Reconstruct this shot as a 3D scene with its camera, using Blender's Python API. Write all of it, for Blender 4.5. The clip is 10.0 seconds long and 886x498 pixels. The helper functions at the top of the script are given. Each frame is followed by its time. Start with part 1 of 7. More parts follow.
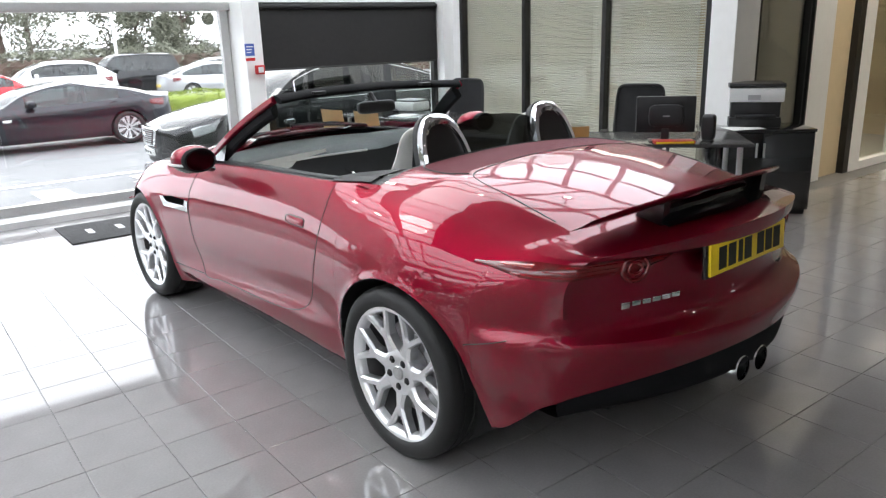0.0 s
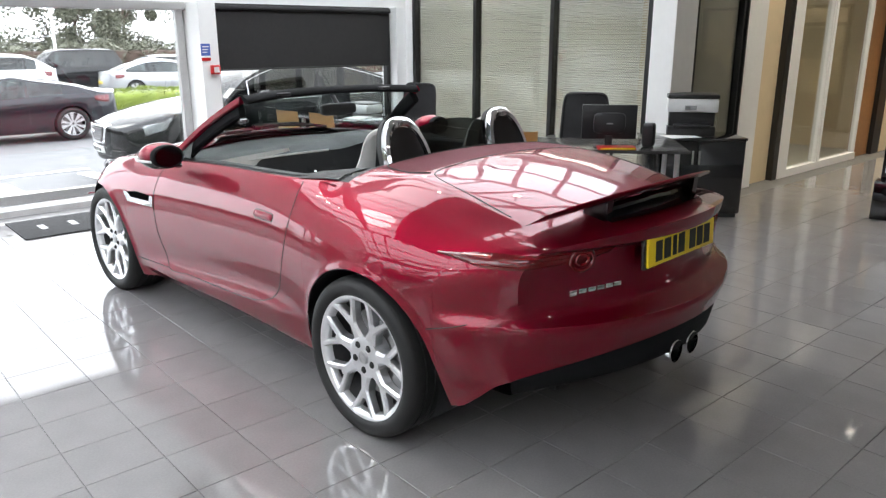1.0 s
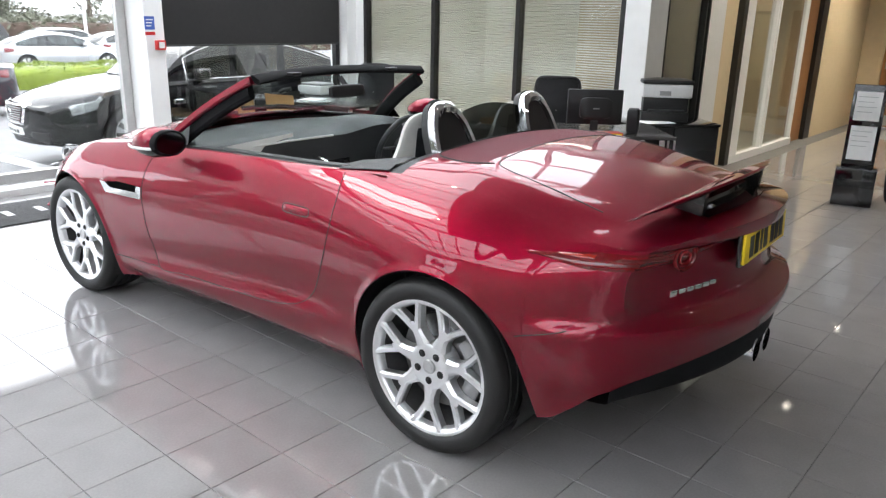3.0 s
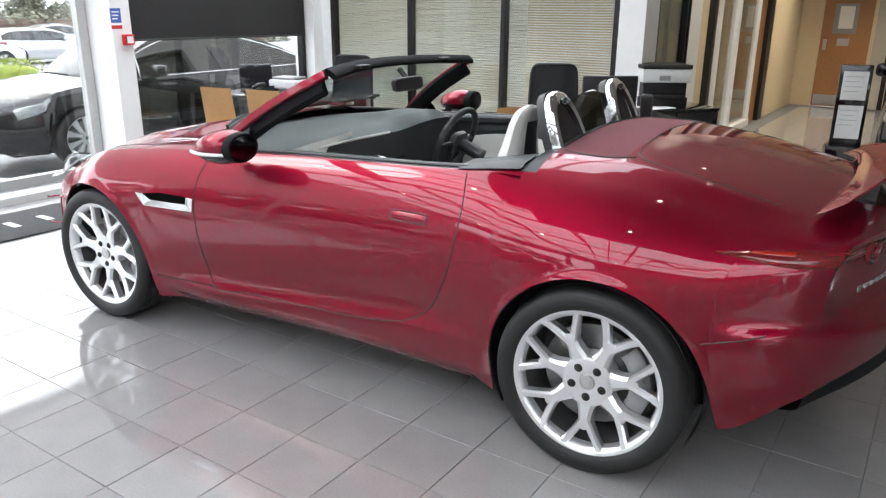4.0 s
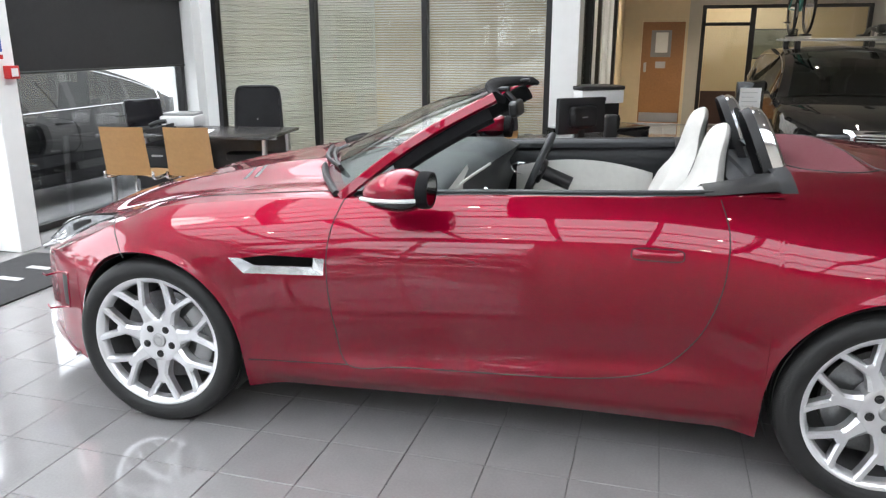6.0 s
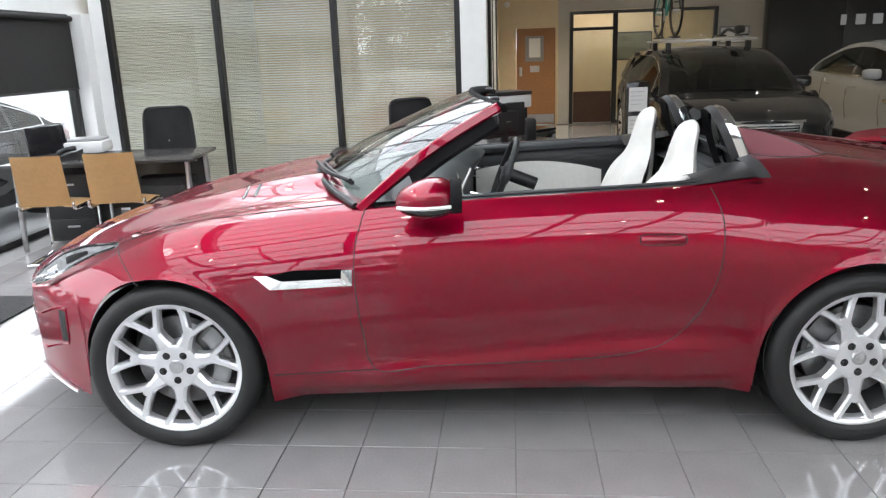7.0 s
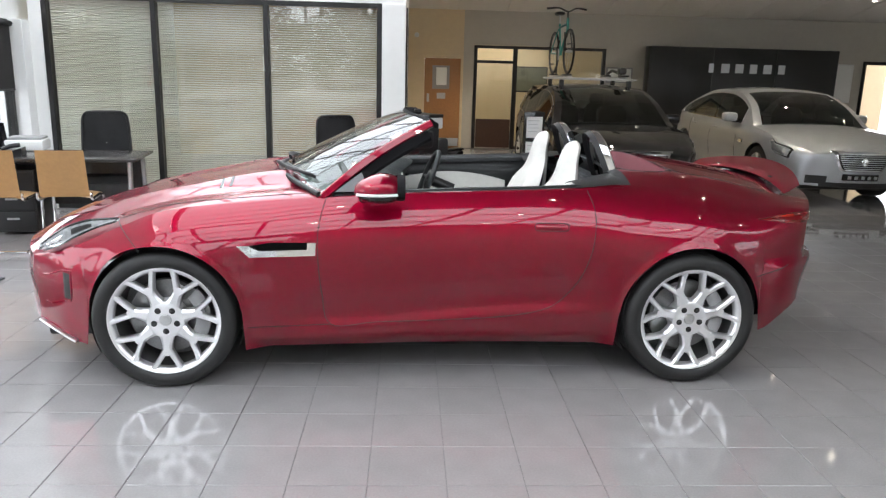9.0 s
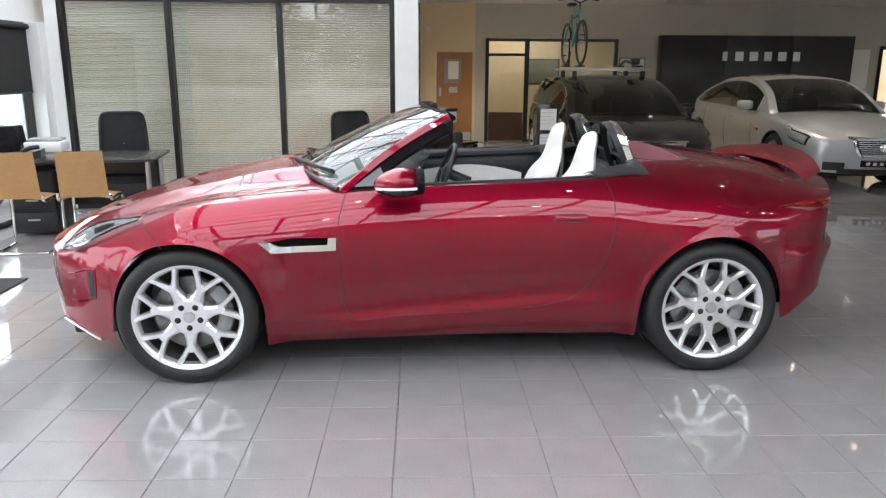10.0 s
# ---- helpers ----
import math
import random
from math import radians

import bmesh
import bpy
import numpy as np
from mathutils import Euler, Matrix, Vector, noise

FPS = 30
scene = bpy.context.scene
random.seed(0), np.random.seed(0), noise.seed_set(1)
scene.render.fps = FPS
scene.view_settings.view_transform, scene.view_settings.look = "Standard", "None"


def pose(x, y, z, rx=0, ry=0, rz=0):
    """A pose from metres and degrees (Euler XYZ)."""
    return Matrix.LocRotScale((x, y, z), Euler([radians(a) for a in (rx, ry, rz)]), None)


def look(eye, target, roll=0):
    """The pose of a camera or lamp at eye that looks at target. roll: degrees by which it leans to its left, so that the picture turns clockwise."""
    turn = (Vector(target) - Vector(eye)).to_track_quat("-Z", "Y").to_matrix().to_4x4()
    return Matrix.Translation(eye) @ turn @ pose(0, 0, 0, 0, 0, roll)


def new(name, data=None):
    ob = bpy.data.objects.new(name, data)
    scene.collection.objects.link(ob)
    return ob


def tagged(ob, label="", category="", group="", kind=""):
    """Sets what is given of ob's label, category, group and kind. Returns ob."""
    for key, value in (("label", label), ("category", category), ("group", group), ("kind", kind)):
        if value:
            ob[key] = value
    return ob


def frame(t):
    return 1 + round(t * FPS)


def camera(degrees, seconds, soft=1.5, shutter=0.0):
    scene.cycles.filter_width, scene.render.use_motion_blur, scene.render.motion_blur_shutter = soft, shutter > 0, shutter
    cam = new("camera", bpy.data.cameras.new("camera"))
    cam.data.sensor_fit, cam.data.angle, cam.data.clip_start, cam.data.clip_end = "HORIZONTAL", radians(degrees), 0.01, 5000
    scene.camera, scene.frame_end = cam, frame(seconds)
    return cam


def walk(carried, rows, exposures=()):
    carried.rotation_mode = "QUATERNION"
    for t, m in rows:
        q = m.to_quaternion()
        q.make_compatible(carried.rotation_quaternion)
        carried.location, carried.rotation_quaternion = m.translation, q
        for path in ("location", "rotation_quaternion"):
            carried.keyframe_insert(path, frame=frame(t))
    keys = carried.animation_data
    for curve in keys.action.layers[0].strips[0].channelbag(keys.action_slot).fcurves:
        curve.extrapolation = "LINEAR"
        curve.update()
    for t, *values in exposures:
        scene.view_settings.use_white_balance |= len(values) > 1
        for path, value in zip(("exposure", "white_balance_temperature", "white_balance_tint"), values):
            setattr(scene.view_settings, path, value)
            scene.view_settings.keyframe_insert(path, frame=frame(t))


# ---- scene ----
# ---- camera and walk ----
cam = camera(61.5, 10.0, soft=1.3)


def aim(x, y, z, yaw, pitch, lean):
    """Pose from the eye, the heading, the pitch and the lean to the right, in degrees."""
    way = Vector((-math.sin(radians(yaw)) * math.cos(radians(pitch)), math.cos(radians(yaw)) * math.cos(radians(pitch)), math.sin(radians(pitch))))
    return look((x, y, z), Vector((x, y, z)) + way, -lean)


# seconds, x, y, z, yaw, pitch, lean
ROWS = [
    (0.0, 3.423, -2.472, 1.590, 49.61, -16.17, 1.79),
    (0.5, 3.497, -2.645, 1.610, 47.55, -16.10, 0.97),
    (1.0, 3.549, -2.676, 1.614, 45.26, -15.96, 0.13),
    (1.5, 3.553, -2.652, 1.614, 44.22, -16.37, 1.10),
    (2.0, 3.460, -2.639, 1.601, 43.66, -16.55, -1.08),
    (2.5, 3.227, -2.759, 1.584, 37.89, -17.73, -1.37),
    (3.0, 2.889, -2.902, 1.592, 37.57, -17.25, -1.32),
    (3.2, 2.739, -2.943, 1.585, 37.46, -17.27, -0.29),
    (4.3, 1.782, -3.208, 1.522, 27.60, -17.14, -0.88),
    (4.5, 1.611, -3.231, 1.498, 26.31, -16.30, -0.73),
    (4.8, 1.368, -3.250, 1.507, 26.86, -16.86, 1.61),
    (5.0, 1.187, -3.292, 1.515, 25.28, -16.79, 2.00),
    (5.2, 1.002, -3.344, 1.490, 22.42, -16.33, 0.95),
    (6.3, 0.210, -3.324, 1.479, 9.45, -15.57, 0.51),
    (6.5, 0.089, -3.350, 1.469, 7.11, -15.56, 0.81),
    (7.0, -0.139, -3.566, 1.517, 2.24, -15.02, 1.97),
    (7.5, -0.218, -3.856, 1.505, -0.23, -14.59, 0.31),
    (8.0, -0.272, -4.118, 1.517, -2.82, -13.58, -0.62),
    (8.5, -0.327, -4.337, 1.539, -4.71, -13.06, -0.99),
    (9.0, -0.341, -4.425, 1.540, -5.97, -13.27, -1.55),
    (9.5, -0.342, -4.448, 1.536, -4.69, -13.47, 0.01),
    (10.0, -0.373, -4.433, 1.533, -4.92, -13.69, -0.33),
]
walk(cam, [(t, aim(*r)) for t, *r in ROWS], ((0.0, 0.38), (2.0, 0.54), (4.5, 0.56), (7.0, 0.54), (10.0, 0.52)))

# ---- world, sun and exposure ----
world = bpy.data.worlds.new("overcast_sky")
scene.world = world
world.use_nodes = True
wn = world.node_tree.nodes
sky = wn.new("ShaderNodeTexSky")
sky.sky_type, sky.sun_disc = "NISHITA", False
sky.sun_elevation, sky.sun_rotation = radians(42), radians(-70)
sky.air_density, sky.dust_density, sky.ozone_density = 1.0, 3.0, 1.0
wash = wn.new("ShaderNodeMixRGB")
wash.inputs[0].default_value = 0.75
wash.inputs[2].default_value = (37.5, 37.3, 41, 1)
world.node_tree.links.new(sky.outputs[0], wash.inputs[1])
world.node_tree.links.new(wash.outputs[0], wn["Background"].inputs[0])
wn["Background"].inputs[1].default_value = 0.15
sun = new("sun", bpy.data.lights.new("sun", "SUN"))
sun.data.energy, sun.data.angle, sun.data.color = 0.6, radians(16), (1.0, 0.97, 0.92)
sun.matrix_world = look((-20, -8, 22), (0, 0, 0))

# ---- materials ----
def mat(name, color, rough=0.5, metal=0.0, vary=0.0, scale=8.0, bump=0.0, bump_scale=60.0, coat=0.0, coat_rough=0.03, ior=1.5, spread=0.0, sheen=0.0, rough_vary=0.0):
    """A painted, moulded or woven surface: grain at two scales in the colour, relief, and wear in the gloss."""
    m = bpy.data.materials.new(name)
    m.use_nodes = True
    nt = m.node_tree
    b = nt.nodes["Principled BSDF"]
    b.inputs["Base Color"].default_value = (*color, 1)
    b.inputs["Roughness"].default_value, b.inputs["Metallic"].default_value = rough, metal
    b.inputs["Coat Weight"].default_value, b.inputs["Coat Roughness"].default_value, b.inputs["IOR"].default_value = coat, coat_rough, ior
    b.inputs["Sheen Weight"].default_value = sheen
    geo = nt.nodes.new("ShaderNodeTexCoord")
    if vary or rough_vary or spread:
        big, fine = nt.nodes.new("ShaderNodeTexNoise"), nt.nodes.new("ShaderNodeTexNoise")
        big.inputs["Scale"].default_value, fine.inputs["Scale"].default_value = scale * 0.2, scale * 4
        big.inputs["Detail"].default_value, fine.inputs["Detail"].default_value = 3, 4
        mix = nt.nodes.new("ShaderNodeMath")
        mix.operation = "ADD"
        for n, s in ((big, 0), (fine, 1)):
            nt.links.new(geo.outputs["Object"], n.inputs["Vector"])
            nt.links.new(n.outputs["Fac"], mix.inputs[s])
        out = mix.outputs[0]
        if spread:
            info = nt.nodes.new("ShaderNodeObjectInfo")
            far = nt.nodes.new("ShaderNodeMath")
            far.operation, far.inputs[1].default_value = "MULTIPLY_ADD", spread
            nt.links.new(info.outputs["Random"], far.inputs[0])
            nt.links.new(out, far.inputs[2])
            out = far.outputs[0]
        ramp = nt.nodes.new("ShaderNodeMapRange")
        ramp.inputs["From Min"].default_value, ramp.inputs["From Max"].default_value = 0.6, 1.4 + spread
        ramp.inputs["To Min"].default_value, ramp.inputs["To Max"].default_value = 1 - vary, 1 + vary
        nt.links.new(out, ramp.inputs["Value"])
        hue = nt.nodes.new("ShaderNodeMixRGB")
        hue.blend_type, hue.inputs[0].default_value = "MULTIPLY", 1
        hue.inputs[1].default_value = (*color, 1)
        nt.links.new(ramp.outputs[0], hue.inputs[2])
        nt.links.new(hue.outputs[0], b.inputs["Base Color"])
        if rough_vary:
            rr = nt.nodes.new("ShaderNodeMapRange")
            rr.inputs["From Min"].default_value, rr.inputs["From Max"].default_value = 0.7, 1.3
            rr.inputs["To Min"].default_value, rr.inputs["To Max"].default_value = rough - rough_vary, rough + rough_vary
            nt.links.new(mix.outputs[0], rr.inputs["Value"])
            nt.links.new(rr.outputs[0], b.inputs["Roughness"])
    if bump:
        grain, rel = nt.nodes.new("ShaderNodeTexNoise"), nt.nodes.new("ShaderNodeBump")
        grain.inputs["Scale"].default_value, grain.inputs["Detail"].default_value = bump_scale, 3
        rel.inputs["Strength"].default_value, rel.inputs["Distance"].default_value = bump, 0.004
        nt.links.new(geo.outputs["Object"], grain.inputs["Vector"])
        nt.links.new(grain.outputs["Fac"], rel.inputs["Height"])
        nt.links.new(rel.outputs[0], b.inputs["Normal"])
    return m


def glass(name, tint=(1, 1, 1), rough=0.0, see=0.9):
    """A thin pane: gloss by Fresnel over a clear or tinted see-through sheet."""
    m = bpy.data.materials.new(name)
    m.use_nodes = True
    nt = m.node_tree
    nt.nodes.remove(nt.nodes["Principled BSDF"])
    clear, gloss, mix, lw, power, scale = (nt.nodes.new("ShaderNode" + k) for k in ("BsdfTransparent", "BsdfGlossy", "MixShader", "LayerWeight", "Math", "Math"))
    clear.inputs[0].default_value = (*[c * see for c in tint], 1)
    gloss.inputs["Roughness"].default_value = rough
    power.operation, power.inputs[1].default_value = "POWER", 5.0
    scale.operation, scale.inputs[1].default_value, scale.inputs[2].default_value = "MULTIPLY_ADD", 0.92, 0.07
    nt.links.new(lw.outputs["Facing"], power.inputs[0])
    nt.links.new(power.outputs[0], scale.inputs[0])
    nt.links.new(scale.outputs[0], mix.inputs[0])
    nt.links.new(clear.outputs[0], mix.inputs[1])
    nt.links.new(gloss.outputs[0], mix.inputs[2])
    nt.links.new(mix.outputs[0], nt.nodes["Material Output"].inputs[0])
    return m


def lamp_mat(name, color, strength):
    m = bpy.data.materials.new(name)
    m.use_nodes = True
    b = m.node_tree.nodes["Principled BSDF"]
    b.inputs["Base Color"].default_value = (0.9, 0.9, 0.9, 1)
    b.inputs["Emission Color"].default_value, b.inputs["Emission Strength"].default_value = (*color, 1), strength
    return m


def car_paint(name, color, flake=0.35, rough=0.32):
    """Metallic base coat with fine flake under a clear lacquer with slight orange peel."""
    m = bpy.data.materials.new(name)
    m.use_nodes = True
    nt = m.node_tree
    b = nt.nodes["Principled BSDF"]
    b.inputs["Metallic"].default_value, b.inputs["Roughness"].default_value = flake, rough
    b.inputs["Specular IOR Level"].default_value = 0.0
    b.inputs["Coat Weight"].default_value, b.inputs["Coat Roughness"].default_value, b.inputs["Coat IOR"].default_value = 1.0, 0.008, 1.5
    geo, cell, peel = nt.nodes.new("ShaderNodeTexCoord"), nt.nodes.new("ShaderNodeTexVoronoi"), nt.nodes.new("ShaderNodeTexNoise")
    cell.inputs["Scale"].default_value, peel.inputs["Scale"].default_value = 900, 26
    ramp, mul, rel = nt.nodes.new("ShaderNodeMapRange"), nt.nodes.new("ShaderNodeMixRGB"), nt.nodes.new("ShaderNodeBump")
    ramp.inputs["To Min"].default_value, ramp.inputs["To Max"].default_value = 0.72, 1.28
    mul.blend_type, mul.inputs[0].default_value, mul.inputs[1].default_value = "MULTIPLY", 1, (*color, 1)
    rel.inputs["Strength"].default_value, rel.inputs["Distance"].default_value = 0.012, 0.002
    for n in (cell, peel):
        nt.links.new(geo.outputs["Object"], n.inputs["Vector"])
    nt.links.new(cell.outputs["Color"], ramp.inputs["Value"])
    nt.links.new(ramp.outputs[0], mul.inputs[2])
    nt.links.new(mul.outputs[0], b.inputs["Base Color"])
    nt.links.new(peel.outputs["Fac"], rel.inputs["Height"])
    nt.links.new(rel.outputs[0], b.inputs["Coat Normal"])
    return m


M = {
    "red": car_paint("red_paint", (0.215, 0.0006, 0.016), 0.84, 0.46),
    "black_paint": car_paint("black_paint", (0.008, 0.008, 0.009), 0.2),
    "dark_paint": car_paint("dark_grey_paint", (0.016, 0.016, 0.021), 0.4),
    "silver_paint": car_paint("silver_paint", (0.40, 0.41, 0.42), 0.6, 0.33),
    "white_paint": car_paint("white_paint", (0.75, 0.75, 0.74), 0.0),
    "blue_paint": car_paint("pale_blue_paint", (0.30, 0.33, 0.38), 0.6),
    "scarlet_paint": car_paint("scarlet_paint", (0.55, 0.02, 0.03), 0.1),
    "tyre": mat("tyre_rubber", (0.007, 0.007, 0.007), 0.6, vary=0.25, scale=20, bump=0.25, bump_scale=180),
    "trim": mat("black_trim", (0.012, 0.012, 0.013), 0.45, vary=0.2, scale=15, bump=0.15, bump_scale=300),
    "gloss_black": mat("gloss_black", (0.006, 0.006, 0.007), 0.08, vary=0.1, coat=0.5),
    "red_fabric": mat("dark_red_hood_fabric", (0.15, 0.012, 0.026), 0.8, vary=0.12, scale=30, bump=0.5, bump_scale=600, sheen=0.08),
    "rough_trim": mat("grained_black_plastic", (0.007, 0.007, 0.008), 0.75, vary=0.2, scale=15, bump=0.3, bump_scale=300, ior=1.25),
    # near-black without gloss, colour in place of shade inside an opening
    "recess": mat("unlit_black_recess", (0.004, 0.004, 0.004), 0.9, ior=1.03),
    "leather_dark": mat("dark_leather", (0.022, 0.024, 0.027), 0.48, vary=0.2, scale=12, bump=0.3, bump_scale=260),
    "leather_pale": mat("pale_leather", (0.62, 0.61, 0.58), 0.45, vary=0.06, scale=10, bump=0.25, bump_scale=220),
    "alloy": mat("silver_alloy", (0.75, 0.75, 0.76), 0.29, 0.86, vary=0.05, scale=10, coat=0.6, coat_rough=0.08),
    # alloy darkened by colour to hold the shade behind the spokes
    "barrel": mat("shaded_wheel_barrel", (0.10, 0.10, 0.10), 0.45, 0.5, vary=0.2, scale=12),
    "chrome": mat("chrome", (0.82, 0.82, 0.83), 0.06, 1.0, vary=0.02),
    "steel": mat("brushed_steel", (0.55, 0.55, 0.55), 0.32, 1.0, vary=0.08, scale=20),
    "disc": mat("brake_disc", (0.20, 0.20, 0.20), 0.4, 0.9, vary=0.2, scale=30),
    "dark_steel": mat("dark_suspension_steel", (0.02, 0.02, 0.02), 0.6, 0.3, vary=0.3),
    "tail": mat("red_lens", (0.13, 0.003, 0.006), 0.18, vary=0.2, scale=30, coat=0.6),
    "tail_bright": mat("bright_red_lens", (0.20, 0.002, 0.006), 0.15, vary=0.2, scale=40, coat=1.0),
    "amber": mat("amber_lens", (0.30, 0.012, 0.006), 0.12, vary=0.1, scale=30, coat=1.0),
    "lens": mat("headlamp_lens", (0.34, 0.35, 0.36), 0.14, 0.5, vary=0.6, scale=14, coat=1.0),
    "screen": glass("windscreen_glass", (0.86, 0.93, 0.90)),
    "car_glass": glass("tinted_car_glass", (0.25, 0.30, 0.30)),
    "dark_glass": glass("privacy_glass", (0.06, 0.07, 0.07)),
    "pane": glass("clear_window_glass", (0.95, 0.98, 0.97), see=0.95),
    "office_pane": glass("partition_glass", (0.96, 0.97, 0.95), see=0.94),
    # mirror with a dim reflection put into its dark tint
    "dim_mirror": mat("shaded_mirror_glass", (0.045, 0.047, 0.052), 0.10, 1.0),
    "mirror": mat("mirror_glass", (0.85, 0.85, 0.86), 0.02, 1.0),
    "plate_yellow": mat("yellow_plate", (0.85, 0.60, 0.02), 0.35, vary=0.04, scale=20),
    "ink": mat("black_ink", (0.01, 0.01, 0.01), 0.5),
    "wall_white": mat("white_wall_paint", (0.78, 0.78, 0.76), 0.6, vary=0.03, scale=3, bump=0.08, bump_scale=250),
    "wall_cream": mat("cream_wall_paint", (0.70, 0.57, 0.37), 0.6, vary=0.04, scale=3, bump=0.08, bump_scale=250),
    "wall_grey": mat("warm_grey_wall_paint", (0.50, 0.47, 0.41), 0.6, vary=0.04, scale=3, bump=0.08, bump_scale=250),
    "ceiling": mat("ceiling_board", (0.72, 0.70, 0.66), 0.7, vary=0.04, scale=2),
    "ceiling_grey": mat("grey_ceiling_panel", (0.30, 0.295, 0.285), 0.7, vary=0.05, scale=2),
    "alu": mat("grey_aluminium", (0.50, 0.50, 0.49), 0.38, 0.6, vary=0.08, scale=14),
    "white_alu": mat("white_powder_coat", (0.80, 0.80, 0.79), 0.4, vary=0.03, scale=6),
    "black_alu": mat("black_powder_coat", (0.012, 0.012, 0.012), 0.35, vary=0.2, scale=10),
    "blind": mat("white_blind_slat", (0.80, 0.79, 0.75), 0.42, vary=0.04, scale=4),
    "roller": mat("black_roller_fabric", (0.016, 0.015, 0.015), 0.8, vary=0.2, scale=6, bump=0.3, bump_scale=500),
    "beech": mat("beech_veneer", (0.56, 0.36, 0.17), 0.35, vary=0.09, scale=9, coat=0.15),
    "oak": mat("oak_door_veneer", (0.36, 0.17, 0.065), 0.42, vary=0.18, scale=7, coat=0.1),
    "dark_oak": mat("dark_stained_door", (0.060, 0.028, 0.018), 0.4, vary=0.2, scale=7),
    "mesh_black": mat("black_mesh_fabric", (0.035, 0.035, 0.037), 0.75, vary=0.25, scale=40, bump=0.6, bump_scale=420),
    "plastic_black": mat("black_plastic", (0.014, 0.014, 0.015), 0.4, vary=0.15, scale=12, bump=0.1, bump_scale=300),
    "plastic_white": mat("white_plastic", (0.72, 0.72, 0.71), 0.4, vary=0.03, scale=10),
    "plastic_grey": mat("grey_plastic", (0.28, 0.28, 0.28), 0.45, vary=0.06, scale=10),
    "desk_top": mat("dark_laminate", (0.045, 0.043, 0.042), 0.22, vary=0.2, scale=8),
    "screen_off": mat("dark_display", (0.008, 0.008, 0.010), 0.12, vary=0.1),
    "paper": mat("white_paper", (0.82, 0.82, 0.80), 0.7, vary=0.03, scale=6),
    "blue_sign": mat("blue_sign_vinyl", (0.06, 0.12, 0.42), 0.4, vary=0.05),
    "red_plastic": mat("red_plastic", (0.50, 0.02, 0.02), 0.35, vary=0.05),
    "display_black": mat("satin_black_panel", (0.014, 0.014, 0.015), 0.28, vary=0.2, scale=4),
    "teal": mat("teal_bicycle_paint", (0.05, 0.28, 0.24), 0.3, vary=0.06, coat=0.6),
    "tile": mat("polished_grey_porcelain", (0.240, 0.231, 0.229), 0.06, vary=0.13, scale=26, spread=0.25, bump=0.012, bump_scale=9, rough_vary=0.02, ior=1.66),
    "grout": mat("grey_grout", (0.13, 0.126, 0.123), 0.6, vary=0.2, scale=30),
    "mat_black": mat("coir_mat", (0.03, 0.03, 0.031), 0.9, vary=0.3, scale=60, bump=0.8, bump_scale=500),
    "mat_print": mat("pale_mat_lettering", (0.45, 0.45, 0.44), 0.9, vary=0.1, scale=60),
    "asphalt": mat("weathered_asphalt", (0.17, 0.17, 0.172), 0.75, vary=0.28, scale=14, bump=0.6, bump_scale=160),
    "paint_white": mat("white_road_paint", (0.72, 0.72, 0.70), 0.7, vary=0.14, scale=18, bump=0.3, bump_scale=160),
    "kerb": mat("concrete_kerb", (0.36, 0.35, 0.33), 0.8, vary=0.14, scale=12, bump=0.4, bump_scale=120),
    "hedge": mat("lime_hedge_leaf", (0.16, 0.21, 0.016), 0.55, vary=0.35, scale=16),
    "leaf": mat("tree_leaf", (0.15, 0.155, 0.11), 0.6, vary=0.4, scale=10),
    "bark": mat("tree_bark", (0.075, 0.048, 0.035), 0.85, vary=0.35, scale=10, bump=0.8, bump_scale=30),
    "grass": mat("grass", (0.06, 0.10, 0.025), 0.8, vary=0.4, scale=8),
    "downlight": lamp_mat("downlight_lamp", (1.0, 0.93, 0.82), 60.0),
    "downlight_soft": lamp_mat("soft_downlight_lamp", (1.0, 0.93, 0.82), 9.0),
    "office_lamp": lamp_mat("office_lamp", (1.0, 0.95, 0.85), 6.0),
}


# ---- mesh helpers ----
def part(name, bm, material, parent=None, label="", smooth=True, m=None):
    """One mesh object from a bmesh, under a thing or a part, or alone."""
    me = bpy.data.meshes.new(name)
    bmesh.ops.recalc_face_normals(bm, faces=bm.faces[:])
    bm.to_mesh(me)
    bm.free()
    for mm in (material if isinstance(material, (list, tuple)) else [material]):
        me.materials.append(mm if not isinstance(mm, str) else M[mm])
    if smooth:
        me.polygons.foreach_set("use_smooth", [True] * len(me.polygons))
        me.set_sharp_from_angle(angle=radians(38))
    ob = new(name, me)
    if parent is not None:
        ob.parent = parent
    if m is not None:
        ob.matrix_local = m
    if label:
        tagged(ob, label)
    return ob


def thing(name, label, category, m, group="", kind=""):
    ob = new(name)
    ob.empty_display_size = 0.1
    ob.matrix_world = m
    return tagged(ob, label, category, group, kind)


def box(bm, x0, x1, y0, y1, z0, z1, bevel=0.0, seg=2, m=None):
    r = bmesh.ops.create_cube(bm, size=1)
    bmesh.ops.scale(bm, vec=(abs(x1 - x0), abs(y1 - y0), abs(z1 - z0)), verts=r["verts"])
    bmesh.ops.translate(bm, vec=((x0 + x1) / 2, (y0 + y1) / 2, (z0 + z1) / 2), verts=r["verts"])
    vs = r["verts"]
    if bevel:
        es = list({e for v in vs for e in v.link_edges})
        b = bmesh.ops.bevel(bm, geom=es, offset=bevel, segments=seg, affect="EDGES", profile=0.5)
        vs = list({v for f in b["faces"] for v in f.verts} | {v for v in vs if v.is_valid})
    if m is not None:
        bmesh.ops.transform(bm, matrix=m, verts=vs)
    return bm


def boxed(*a, **k):
    return box(bmesh.new(), *a, **k)


